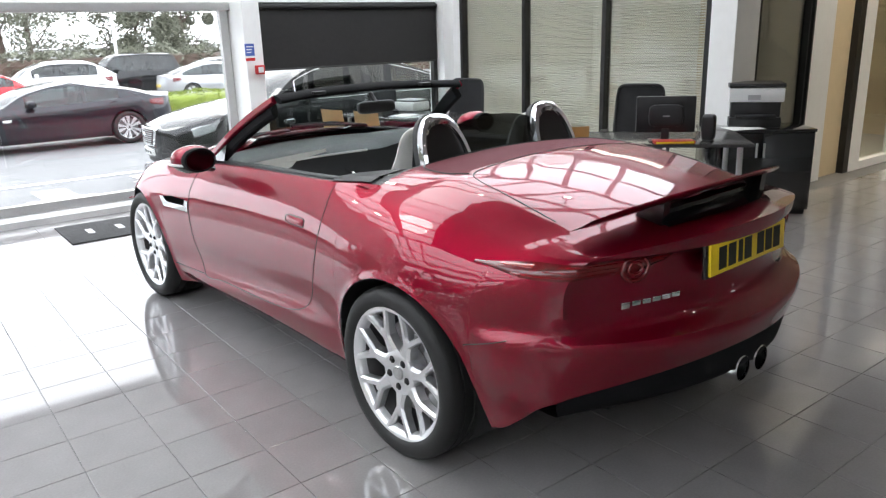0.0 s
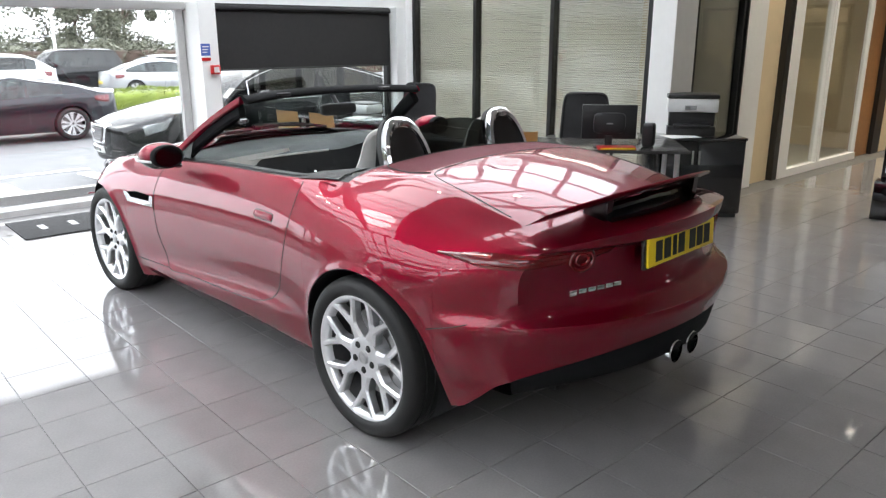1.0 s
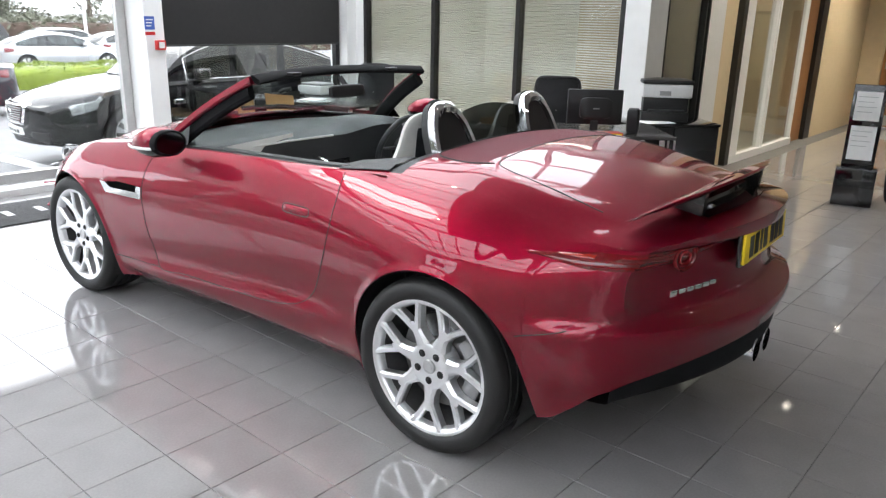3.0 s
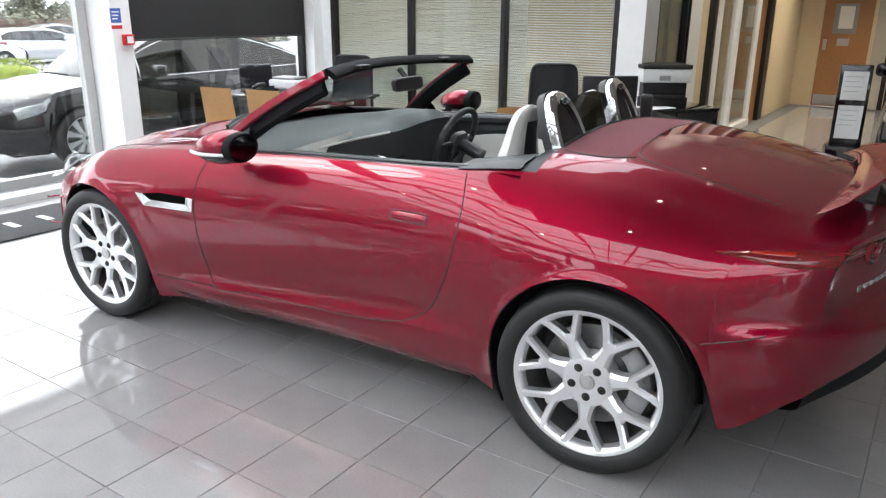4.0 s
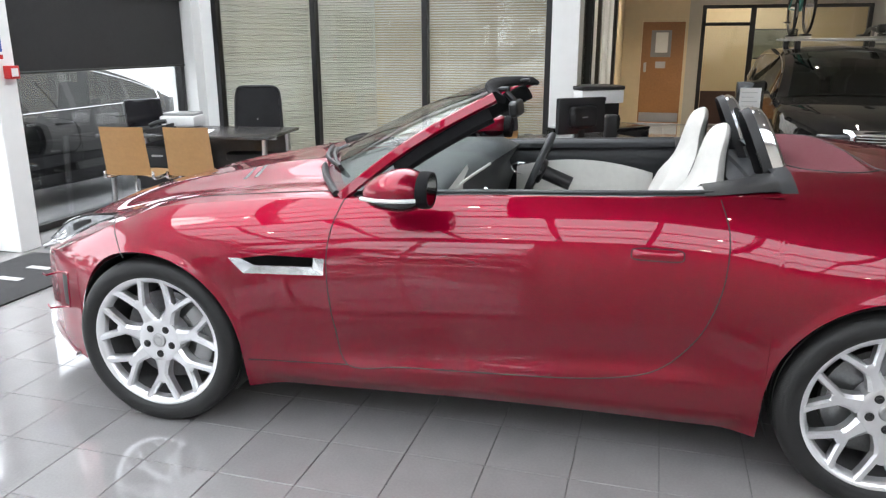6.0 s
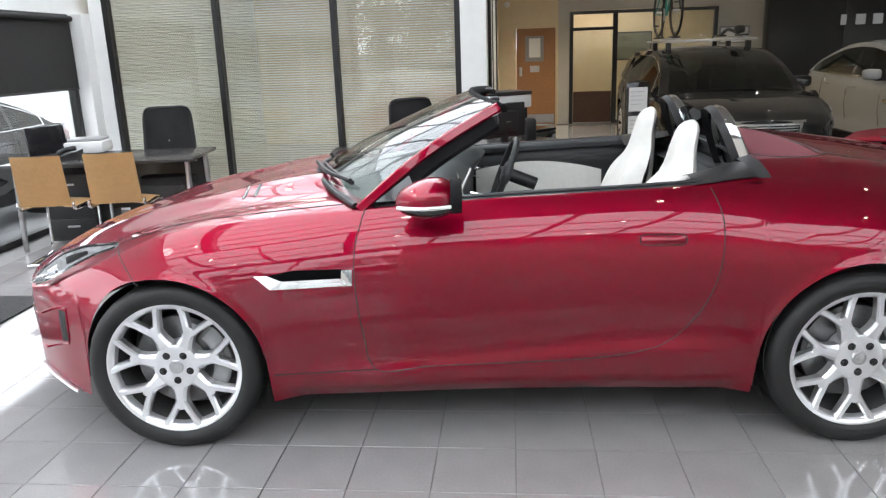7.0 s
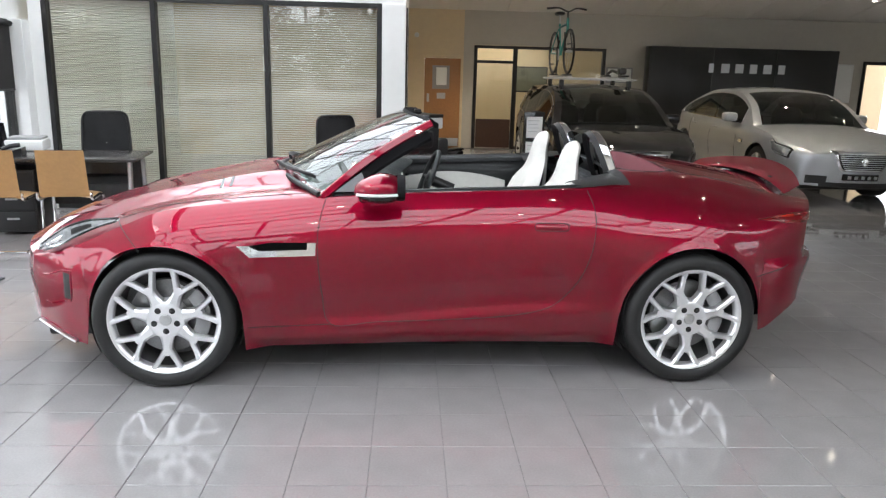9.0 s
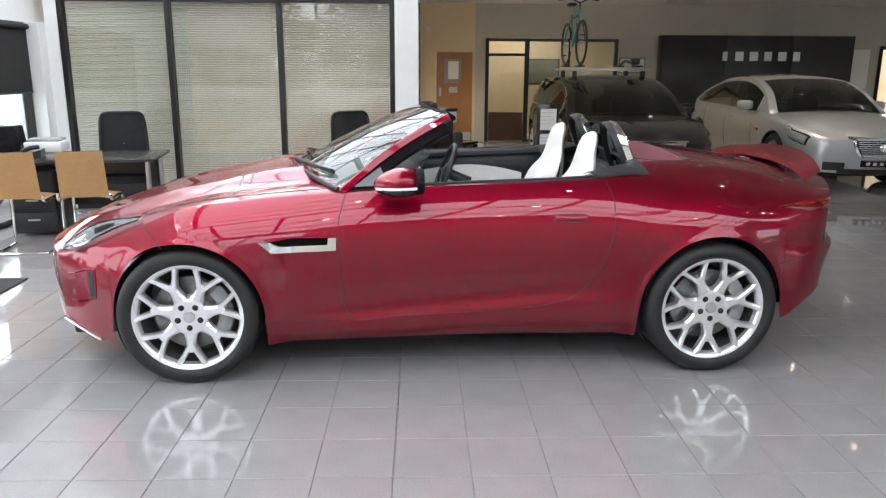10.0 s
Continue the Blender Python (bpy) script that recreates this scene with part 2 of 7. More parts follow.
def grid(bm, pts, closed_u=False, closed_v=False):
    """Faces over a table of points pts[i][j]."""
    rows = [[bm.verts.new(p) for p in row] for row in pts]
    n, k = len(rows), len(rows[0])
    for i in range(n if closed_u else n - 1):
        for j in range(k if closed_v else k - 1):
            a, b, c, d = rows[i][j], rows[(i + 1) % n][j], rows[(i + 1) % n][(j + 1) % k], rows[i][(j + 1) % k]
            vs = []
            for v in (a, b, c, d):
                if v not in vs:
                    vs.append(v)
            if len(vs) > 2:
                try:
                    bm.faces.new(vs)
                except ValueError:
                    pass
    return bm


def lathe(bm, profile, n=32, axis="z", m=None, arc=2 * math.pi):
    """Turns a profile of (radius, height) pairs round an axis."""
    full = abs(arc - 2 * math.pi) < 1e-6
    pts = []
    for i in range(n if full else n + 1):
        a = arc * i / n
        row = []
        for r, h in profile:
            p = Vector((r * math.cos(a), r * math.sin(a), h))
            if axis == "y":
                p = Vector((p.x, p.z, p.y))
            elif axis == "x":
                p = Vector((p.z, p.x, p.y))
            row.append(m @ p if m is not None else p)
        pts.append(row)
    return grid(bm, pts, closed_u=full)


def tube(bm, path, radius, n=8, closed=False, caps=True, flat=1.0):
    """A round bar along a path; radius may be a list."""
    path = [Vector(p) for p in path]
    k = len(path)
    rows, up = [], None
    for i, p in enumerate(path):
        if closed:
            t = path[(i + 1) % k] - path[i - 1]
        else:
            t = path[min(i + 1, k - 1)] - path[max(i - 1, 0)]
        t.normalize()
        if up is None:
            up = Vector((0, 0, 1)) if abs(t.z) < 0.9 else Vector((1, 0, 0))
        side = t.cross(up).normalized()
        up = side.cross(t).normalized()
        r = radius[i] if isinstance(radius, (list, tuple)) else radius
        rows.append([p + (side * math.cos(2 * math.pi * j / n) + up * math.sin(2 * math.pi * j / n) * flat) * r for j in range(n)])
    before = len(bm.verts)
    grid(bm, rows, closed_u=closed, closed_v=True)
    if caps and not closed:
        bm.verts.ensure_lookup_table()
        for base in (before, before + (k - 1) * n):
            try:
                bm.faces.new([bm.verts[base + j] for j in range(n)])
            except ValueError:
                pass
    return bm


def smooth_path(keys, n=8, closed=False):
    """A smooth curve through a few points."""
    ks = [Vector(k) for k in keys]
    out, c = [], len(ks)
    for i in range(c if closed else c - 1):
        p0, p1, p2, p3 = (ks[(i + d) % c] if closed else ks[max(0, min(c - 1, i + d))] for d in (-1, 0, 1, 2))
        for s in range(n):
            t = s / n
            out.append(0.5 * (2 * p1 + (p2 - p0) * t + (2 * p0 - 5 * p1 + 4 * p2 - p3) * t * t + (3 * p1 - p0 - 3 * p2 + p3) * t ** 3))
    if not closed:
        out.append(ks[-1])
    return out


def curve(*keys):
    """A smooth function through (place, value) pairs, level past the ends."""
    xs, ys = np.array([k[0] for k in keys], float), np.array([k[1] for k in keys], float)
    h, d = np.diff(xs), np.diff(ys) / np.diff(xs)
    m = np.zeros(len(xs))
    for i in range(1, len(xs) - 1):
        m[i] = 0 if d[i - 1] * d[i] <= 0 else (h[i - 1] + h[i]) * 3 / ((2 * h[i] + h[i - 1]) / d[i - 1] + (h[i] + 2 * h[i - 1]) / d[i])
    m[0], m[-1] = d[0], d[-1]

    def at(x):
        x = min(max(x, xs[0]), xs[-1])
        i = min(int(np.searchsorted(xs, x, side="right")) - 1, len(xs) - 2)
        t = (x - xs[i]) / h[i]
        return float((2 * t ** 3 - 3 * t * t + 1) * ys[i] + (t ** 3 - 2 * t * t + t) * h[i] * m[i] + (3 * t * t - 2 * t ** 3) * ys[i + 1] + (t ** 3 - t * t) * h[i] * m[i + 1])
    return at


def step(a, b, x):
    t = min(max((x - a) / (b - a), 0), 1)
    return t * t * (3 - 2 * t)


def prism(bm, outline, y0, y1, axis="y"):
    """A flat plate: an outline of (a, b) pairs drawn out between two places on an axis."""
    def at(a, b, c):
        return {"y": (a, c, b), "x": (c, a, b), "z": (a, b, c)}[axis]
    lo, hi = [bm.verts.new(at(a, b, y0)) for a, b in outline], [bm.verts.new(at(a, b, y1)) for a, b in outline]
    n = len(outline)
    bm.faces.new(lo)
    bm.faces.new(hi)
    for i in range(n):
        bm.faces.new((lo[i], lo[(i + 1) % n], hi[(i + 1) % n], hi[i]))
    return bm


def round_box(bm, sx, sy, sz, r=0.3, n=10, m=None):
    """A cushion-like rounded block (superellipsoid) of full sizes sx, sy, sz about its middle."""
    pts = []
    pw = lambda v: math.copysign(abs(v) ** r, v)
    for i in range(n + 1):
        a = -math.pi / 2 + math.pi * i / n
        row = []
        for j in range(2 * n):
            b = math.pi * j / n
            p = Vector((sx / 2 * pw(math.cos(a)) * pw(math.cos(b)), sy / 2 * pw(math.cos(a)) * pw(math.sin(b)), sz / 2 * pw(math.sin(a))))
            row.append(m @ p if m is not None else p)
        pts.append(row)
    grid(bm, pts, closed_v=True)
    bmesh.ops.remove_doubles(bm, verts=bm.verts[:], dist=1e-5)
    return bm


def mesh_of(bm, material, smooth=40):
    me = bpy.data.meshes.new(material)
    bmesh.ops.recalc_face_normals(bm, faces=bm.faces[:])
    bm.to_mesh(me)
    bm.free()
    me.materials.append(M[material])
    me.polygons.foreach_set("use_smooth", [True] * len(me.polygons))
    me.set_sharp_from_angle(angle=radians(smooth))
    return me

# ---- the building, turned a little against the car ----
BUILD = pose(0, 0, 0, 0, 0, -3.20)


def struct(name, bm, material, label="", category="", smooth=False, parent=None):
    ob = part(name, bm, material, parent, smooth=smooth)
    if parent is None:
        ob.matrix_world = BUILD
        tagged(ob, label, category, kind="structure")
    elif label:
        tagged(ob, label)
    return ob


FACADE, OFFICE, FAR, SIDE = -4.20, 3.80, 11.55, -0.15
SOUTH, EAST, EAVES = -9.0, 14.0, 4.30
struct("floor", boxed(-4.3, EAST, SOUTH, FAR + 0.1, -0.12, -0.004), "grout", "polished grey porcelain tile showroom floor with dark joints", "floor")

# street front: column, glazed bays, white lintel
struct("wall_west", boxed(FACADE - 0.15, FACADE + 0.02, SOUTH, 3.98, 1.96, EAVES), "wall_white", "white lintel wall over the street windows", "wall")
struct("column_1", boxed(FACADE - 0.10, -3.82, 0.895, 1.085, 0, 1.962, 0.008), "wall_white", "white painted square column between the window bays", "column")
struct("column_2", boxed(FACADE - 0.15, FACADE + 0.16, 3.60, 3.96, 0, 1.962, 0.006), "wall_white", "white painted column beside the office glazing", "column")
struct("threshold", prism(bmesh.new(), [(FACADE - 0.22, -0.12), (-4.03, -0.004), (-4.05, 0.05), (-4.10, 0.085), (FACADE - 0.22, 0.085)], SOUTH, 0.889), "alu", "grey aluminium threshold of the street door", "threshold")


def window(name, q0, q1, z0, z1, label, bars=(), finish="alu", w=0.07, sill=True):
    """A framed glazed bay in the street wall."""
    rim = bmesh.new()
    for a, b, c, d in ((q0, q0 + w, z0, z1), (q1 - w, q1, z0, z1), (q0 + w, q1 - w, z1 - w, z1), (q0 + w, q1 - w, z0, z0 + w)):
        box(rim, FACADE - 0.05, FACADE + 0.03, a, b, c, d, 0.004)
    ob = struct(name, rim, finish, label, "window")
    cuts = [q0 + w, *bars, q1 - w]
    for b in bars:
        struct("mullion", boxed(FACADE - 0.045, FACADE + 0.025, b - 0.03, b + 0.03, z0 + w, z1 - w, 0.003), finish, parent=ob)
    for a, b in zip(cuts, cuts[1:]):
        pane = struct("pane", boxed(FACADE - 0.012, FACADE - 0.004, a + (0.03 if a in bars else 0), b - (0.03 if b in bars else 0), z0 + w, z1 - w), "pane", parent=ob)
        pane.visible_shadow = False
    return ob


window("window_1", SOUTH, 0.889, 0.085, 1.96, "wide grey aluminium sliding glass door onto the car park", (-6.2, -4.4, -1.95), w=0.085)
window("window_2", 1.09, 3.59, 0.0, 1.96, "full-height street window behind the desk", (), "black_alu", 0.055)
struct("lintel_trim", boxed(FACADE + 0.021, FACADE + 0.10, SOUTH, 0.890, 1.88, 1.96, 0.006), "alu", "grey aluminium door track over the opening", "trim")
blind = thing("roller_blind", "black fabric roller blind drawn half down inside the street window", "blind", BUILD)
part("blind_fabric", boxed(FACADE + 0.045, FACADE + 0.049, 1.11, 3.57, 1.265, 1.90), "roller", blind, smooth=False)
part("blind_tube", tube(bmesh.new(), [(FACADE + 0.06, 1.11, 1.915), (FACADE + 0.06, 3.57, 1.915)], 0.028, 12), "roller", blind)
part("bottom_rail", tube(bmesh.new(), [(FACADE + 0.047, 1.11, 1.262), (FACADE + 0.047, 3.57, 1.262)], 0.010, 8), "black_alu", blind)

sign = thing("safety_sign", "small blue and white fire action notice on the white column", "sign", BUILD @ pose(-3.819, 0.94, 1.46))
part("sign_plate", boxed(0, 0.003, -0.055, 0.055, -0.09, 0.09), "paper", sign, smooth=False)
part("blue_panel", boxed(0.003, 0.004, -0.05, 0.05, -0.035, 0.085), "blue_sign", sign, smooth=False)
for k in range(3):
    part("text_bar", boxed(0.004, 0.0046, -0.035, 0.035 - 0.01 * k, 0.05 - 0.028 * k, 0.060 - 0.028 * k), "paper", sign, smooth=False)
part("red_band", boxed(0.003, 0.004, -0.05, 0.05, -0.085, -0.055), "red_plastic", sign, smooth=False)
call = thing("fire_call_point", "red break-glass fire alarm call point on the column", "alarm", BUILD @ pose(-3.819, 1.02, 1.285))
part("call_box", boxed(0, 0.055, -0.045, 0.045, -0.045, 0.045, 0.006), "red_plastic", call)
part("call_glass", boxed(0.055, 0.058, -0.028, 0.028, -0.028, 0.028), "plastic_white", call, smooth=False)

# office partition: black frames, glass, venetian blinds behind
POSTS = (-3.88, -2.776, -1.617, -0.43)
TOP = 2.185
rim = bmesh.new()
for p in POSTS:
    box(rim, p - 0.027, p + 0.027, OFFICE - 0.05, OFFICE + 0.05, 0, TOP + 0.05, 0.004)
box(rim, POSTS[0], POSTS[-1], OFFICE - 0.048, OFFICE + 0.048, TOP, TOP + 0.048)
box(rim, POSTS[0], POSTS[-1], OFFICE - 0.048, OFFICE + 0.048, 0, 0.07)
office = struct("window_3", rim, "black_alu", "black-framed office partition glazing with closed white venetian blinds", "window")
slat = bmesh.new()
rows = [[(x, 0.0125 * a, 0.0035 * (1 - a * a) ) for a in (-1, -0.4, 0.4, 1)] for x in (-0.5, 0.5)]
grid(slat, rows)
slat_mesh = mesh_of(slat, "blind")
for a, b in zip(POSTS, POSTS[1:]):
    struct("pane", boxed(a + 0.027, b - 0.027, OFFICE - 0.006, OFFICE + 0.002, 0.07, TOP), "office_pane", parent=office)
struct("wall_office_front", boxed(FACADE + 0.02, SIDE, OFFICE - 0.02, OFFICE + 0.14, TOP + 0.05, 2.40), "wall_white", "white bulkhead above the office glazing", "wall")
struct("column_3", boxed(POSTS[-1] + 0.028, SIDE - 0.002, OFFICE - 0.06, OFFICE + 0.30, 0, TOP + 0.049, 0.005), "wall_white", "white painted square column at the office corner", "column")
struct("infill", boxed(FACADE + 0.161, POSTS[0] - 0.028, OFFICE - 0.05, OFFICE + 0.08, 0, TOP + 0.049), "wall_white", "white infill beside the office glazing", "wall")
struct("office_floor", boxed(FACADE + 0.02, SIDE - 0.1, OFFICE + 0.3, 9.2, -0.004, 0.004), "wall_grey", "plain office floor", "floor")
struct("wall_office_back", boxed(FACADE, SIDE - 0.1, 9.2, 9.3, 0, 3.0), "wall_cream", "cream rear wall of the office", "wall")
struct("wall_office_west", boxed(FACADE - 0.15, FACADE, 3.98, 9.3, -0.1, EAVES), "wall_white", "white outer wall of the office", "wall")
struct("ceiling_office", boxed(FACADE, SIDE - 0.1, OFFICE + 0.14, 9.3, 2.6, 2.66), "ceiling", "white office ceiling", "ceiling")

# corridor side of the offices: glazed panels, doorway, far brown door
run = [(4.10, 5.00, "glass"), (5.03, 5.06, "post"), (5.06, 5.46, "white"), (5.46, 5.98, "panel"), (5.98, 6.10, "dark"), (6.10, 6.34, "white"), (6.34, 7.18, "glass"), (7.18, 7.24, "white_post"), (7.24, 8.40, "glass"), (8.40, 8.98, "oak"), (8.98, 9.25, "dark")]
struct("wall_side", boxed(SIDE - 0.10, SIDE, OFFICE + 0.12, FAR + 0.1, 2.30, EAVES), "wall_white", "white wall above the corridor glazing", "wall")
struct("wall_side_end", boxed(SIDE - 0.10, SIDE, 9.25, FAR, 0, 2.30), "wall_cream", "cream corridor wall", "wall")
struct("baseboard", boxed(SIDE, SIDE + 0.012, 6.10, 8.40, 0, 0.09), "white_alu", "white skirting along the corridor glazing", "baseboard")
for a, b, what in run:
    if what == "glass":
        pane = struct("window_side", boxed(SIDE - 0.05, SIDE - 0.04, a, b, 0.09, 2.30), "office_pane", "corridor glazing panel in a pale frame", "window")
        rim = bmesh.new()
        for c, d, e, f in ((a, a + 0.03, 0, 2.30), (b - 0.03, b, 0, 2.30), (a + 0.03, b - 0.03, 0, 0.09)):
            box(rim, SIDE - 0.08, SIDE - 0.001, c, d, e, f, 0.003)
        struct("window_frame", rim, "black_alu" if a < 6 else "white_alu", parent=pane)
    else:
        key = {"post": "black_alu", "white": "white_alu", "panel": "wall_cream", "dark": "black_alu", "white_post": "white_alu", "oak": "oak"}[what]
        deep = 0.06 if what in ("panel", "oak") else 0.0
        struct({"oak": "door_2", "panel": "panel"}.get(what, "post"), boxed(SIDE - 0.10, SIDE - deep + (0.01 if what != "panel" else 0), a, b - 0.001, 0, 2.30, 0.003), key, {"oak": "brown veneered office door standing shut", "panel": "cream panel set back in the doorway", "dark": "black door frame post", "post": "black glazing post"}.get(what, "white painted frame post"), "door" if what == "oak" else "frame")
struct("side_blind", boxed(SIDE - 0.075, SIDE - 0.068, 4.13, 4.97, 0.10, 2.30), "wall_grey", "grey fabric blind behind the corridor glass", "blind")

# rear wall: door, glazed lobby, notice
struct("wall_north", boxed(1.00, 1.215, FAR, FAR + 0.12, 0, 3.2), "wall_grey", "warm grey rear wall of the showroom", "wall")
struct("wall_north_left", boxed(SIDE - 0.1, 0.145, FAR, FAR + 0.12, 0, 3.2), "wall_cream", "cream rear wall beside the brown door", "wall")
struct("wall_north_over", boxed(0.145, 1.00, FAR, FAR + 0.12, 1.90, 3.2), "wall_cream", "cream rear wall over the brown door", "wall")
struct("wall_north_high", boxed(1.215, 4.00, FAR, FAR + 0.12, 2.14, 3.2), "wall_grey", "warm grey rear wall above the lobby glazing", "wall")
struct("wall_north_main", boxed(4.00, 9.55, FAR, FAR + 0.12, 0, 3.2), "wall_grey", "warm grey rear wall behind the display", "wall")
struct("wall_north_end", boxed(10.9, EAST, FAR, FAR + 0.12, 0, 3.2), "wall_grey", "warm grey rear wall", "wall")
struct("wall_north_gap", boxed(9.55, 10.9, FAR, FAR + 0.12, 2.02, 3.2), "wall_grey", "warm grey wall over the far opening", "wall")
rim = bmesh.new()
for a, b, c, d in ((0.145, 0.195, 0, 1.90), (0.95, 1.00, 0, 1.90), (0.195, 0.95, 1.85, 1.90)):
    box(rim, a, b, FAR - 0.015, FAR + 0.12, c, d, 0.004)
struct("door_frame", rim, "wall_cream", "cream painted door frame", "frame")
door = struct("door_1", boxed(0.197, 0.948, FAR + 0.02, FAR + 0.06, 0.004, 1.848, 0.003), "oak", "brown oak veneer door with a wired glass panel", "door")
struct("vision_panel", boxed(0.36, 0.72, FAR + 0.014, FAR + 0.02, 1.22, 1.70, 0.003), "plastic_grey", parent=door)
struct("door_notice", boxed(0.44, 0.66, FAR + 0.008, FAR + 0.014, 1.30, 1.66), "paper", parent=door)
struct("kick_plate", boxed(0.22, 0.93, FAR + 0.014, FAR + 0.02, 0.03, 0.20), "steel", parent=door)
struct("door_handle", boxed(0.25, 0.30, FAR - 0.02, FAR + 0.02, 0.95, 1.12, 0.006), "steel", parent=door)
struct("finger_plate", boxed(0.46, 0.64, FAR + 0.014, FAR + 0.02, 1.02, 1.14), "steel", parent=door)
rim = bmesh.new()
for a, b, c, d in ((1.22, 1.29, 0, 2.13), (2.04, 2.13, 0, 2.13), (3.92, 3.99, 0, 2.13), (1.29, 2.04, 2.07, 2.13), (2.13, 3.92, 2.07, 2.13), (1.29, 2.04, 1.77, 1.83), (2.13, 3.92, 0.0, 0.06)):
    box(rim, a, b, FAR - 0.03, FAR + 0.06, c, d, 0.003)
lobby = struct("window_4", rim, "black_alu", "dark framed lobby screen with a dark wooden door", "window")
struct("pane", boxed(2.13, 3.92, FAR + 0.01, FAR + 0.018, 0.06, 2.07), "office_pane", parent=lobby)
struct("door_leaf", prism(bmesh.new(), [(1.30, 0.02), (2.03, 0.02), (2.03, 0.62), (1.30, 0.62)], FAR + 0.005, FAR + 0.04), "dark_oak", parent=lobby, label="dark wooden lower door panel")
struct("door_glass", boxed(1.30, 2.03, FAR + 0.015, FAR + 0.022, 0.62, 1.76), "office_pane", parent=lobby)
struct("wall_lobby", boxed(0.9, 11.5, FAR + 2.2, FAR + 2.3, 0, 3.2), "wall_cream", "cream lobby wall behind the screen", "wall")
struct("wall_lobby_side", boxed(0.9, 1.0, FAR + 0.12, FAR + 2.2, 0, 3.2), "wall_cream", "cream lobby side wall", "wall")
struct("lobby_floor", boxed(0.9, 11.5, FAR + 0.1, FAR + 2.3, -0.1, 0.0), "wall_grey", "grey lobby floor", "floor")
struct("ceiling_lobby", boxed(0.9, 11.5, FAR + 0.12, FAR + 2.3, 2.6, 2.7), "ceiling", "white lobby ceiling", "ceiling")
rim = bmesh.new()
for a, b, c, d in ((9.55, 9.62, 0, 2.02), (10.83, 10.9, 0, 2.02), (9.62, 10.83, 1.95, 2.02)):
    box(rim, a, b, FAR - 0.03, FAR + 0.06, c, d, 0.003)
struct("window_5", rim, "black_alu", "dark framed opening to a lit back office", "window")

# roof: boarded slope at the back, glazed slope over the cars
struct("wall_east", boxed(EAST, EAST + 0.15, SOUTH, FAR, -0.1, EAVES), "wall_white", "white painted showroom end wall", "wall")
rear = bmesh.new()
for k in range(14):
    p0 = SIDE + (EAST - SIDE) * k / 14
    p1 = SIDE + (EAST - SIDE) * (k + 1) / 14 - 0.012
    prism(rear, [(OFFICE + 0.6, EAVES), (FAR + 0.1, 2.80), (FAR + 0.1, 2.86), (OFFICE + 0.6, EAVES + 0.06)], p0, p1, "x")
struct("ceiling", rear, "ceiling", "pale boarded ceiling sloping down to the rear wall", "ceiling")
struct("ceiling_back", prism(bmesh.new(), [(OFFICE + 0.6, EAVES + 0.065), (FAR + 0.1, 2.865), (FAR + 0.1, 2.9), (OFFICE + 0.6, EAVES + 0.1)], SIDE, EAST, "x"), "plastic_grey", "dark backing over the ceiling boards", "ceiling")
struct("ceiling_mid", boxed(SIDE, EAST, OFFICE - 0.5, OFFICE + 0.6, EAVES, EAVES + 0.1), "ceiling", "white ceiling band over the offices", "ceiling")
struct("ceiling_edge", boxed(FACADE, EAST, SOUTH, SOUTH + 0.8, EAVES, EAVES + 0.1), "ceiling", "white ceiling band over the south windows", "ceiling")
struct("ceiling_east", boxed(8.0, EAST, SOUTH + 0.8, OFFICE - 0.5, EAVES, EAVES + 0.1), "ceiling", "white ceiling over the far end", "ceiling")
GLAZED, BOARDED = 0.55, -0.35

# flat ceiling with a glazed strip and a clerestory over the offices
struct("ceiling_main", boxed(BOARDED, 8.0, -3.6, 1.3, EAVES, EAVES + 0.1), "ceiling_grey", "grey panelled ceiling over the cars", "ceiling")
bars = bmesh.new()
for k in range(13):
    p = FACADE + 12.2 * k / 12
    box(bars, p - 0.03, p + 0.03, SOUTH + 0.8, -3.6, EAVES - 0.03, EAVES + 0.09)
for q in (SOUTH + 0.83, -6.6, -5.1, -3.63):
    box(bars, FACADE, 8.0, q - 0.025, q + 0.025, EAVES - 0.025, EAVES + 0.085)
south_light = struct("roof_light_south", bars, "plastic_grey", "grey glazing bars of the broad roof light", "roof")
roof_pane = struct("pane", boxed(FACADE, 8.0, SOUTH + 0.8, -3.6, EAVES + 0.02, EAVES + 0.03), "pane", parent=south_light)
roof_pane.visible_shadow = False
bars = bmesh.new()
for k in range(8):
    q = -3.57 + 4.84 * k / 7
    box(bars, FACADE, BOARDED, q - 0.022, q + 0.022, EAVES - 0.03, EAVES + 0.09)
for p, w in ((FACADE + 0.03, 0.03), (-2.62, 0.075), (BOARDED - 0.04, 0.04)):
    box(bars, p - w, p + w, -3.6, 1.3, EAVES - 0.10, EAVES + 0.085)
west_light = struct("roof_light_west", bars, "plastic_grey", "grey beams and glazing bars of the roof light by the street", "roof")
roof_pane = struct("pane", boxed(FACADE, BOARDED, -3.6, 1.3, EAVES + 0.02, EAVES + 0.03), "pane", parent=west_light)
roof_pane.visible_shadow = False
struct("ceiling_north", boxed(GLAZED, 8.0, 1.3, OFFICE - 0.5, EAVES, EAVES + 0.1), "ceiling_grey", "grey panelled ceiling beside the roof light", "ceiling")
bars = bmesh.new()
for k in range(6):
    p = FACADE + (GLAZED - FACADE) * k / 5
    box(bars, p - 0.02, p + 0.02, 1.3, OFFICE + 0.1, EAVES - 0.03, EAVES + 0.09)
for q in (1.33, 2.5, OFFICE + 0.06):
    box(bars, FACADE, GLAZED, q - 0.022, q + 0.022, EAVES - 0.025, EAVES + 0.085)
skylight = struct("roof_light", bars, "plastic_grey", "grey glazing bars of the strip roof light", "roof")
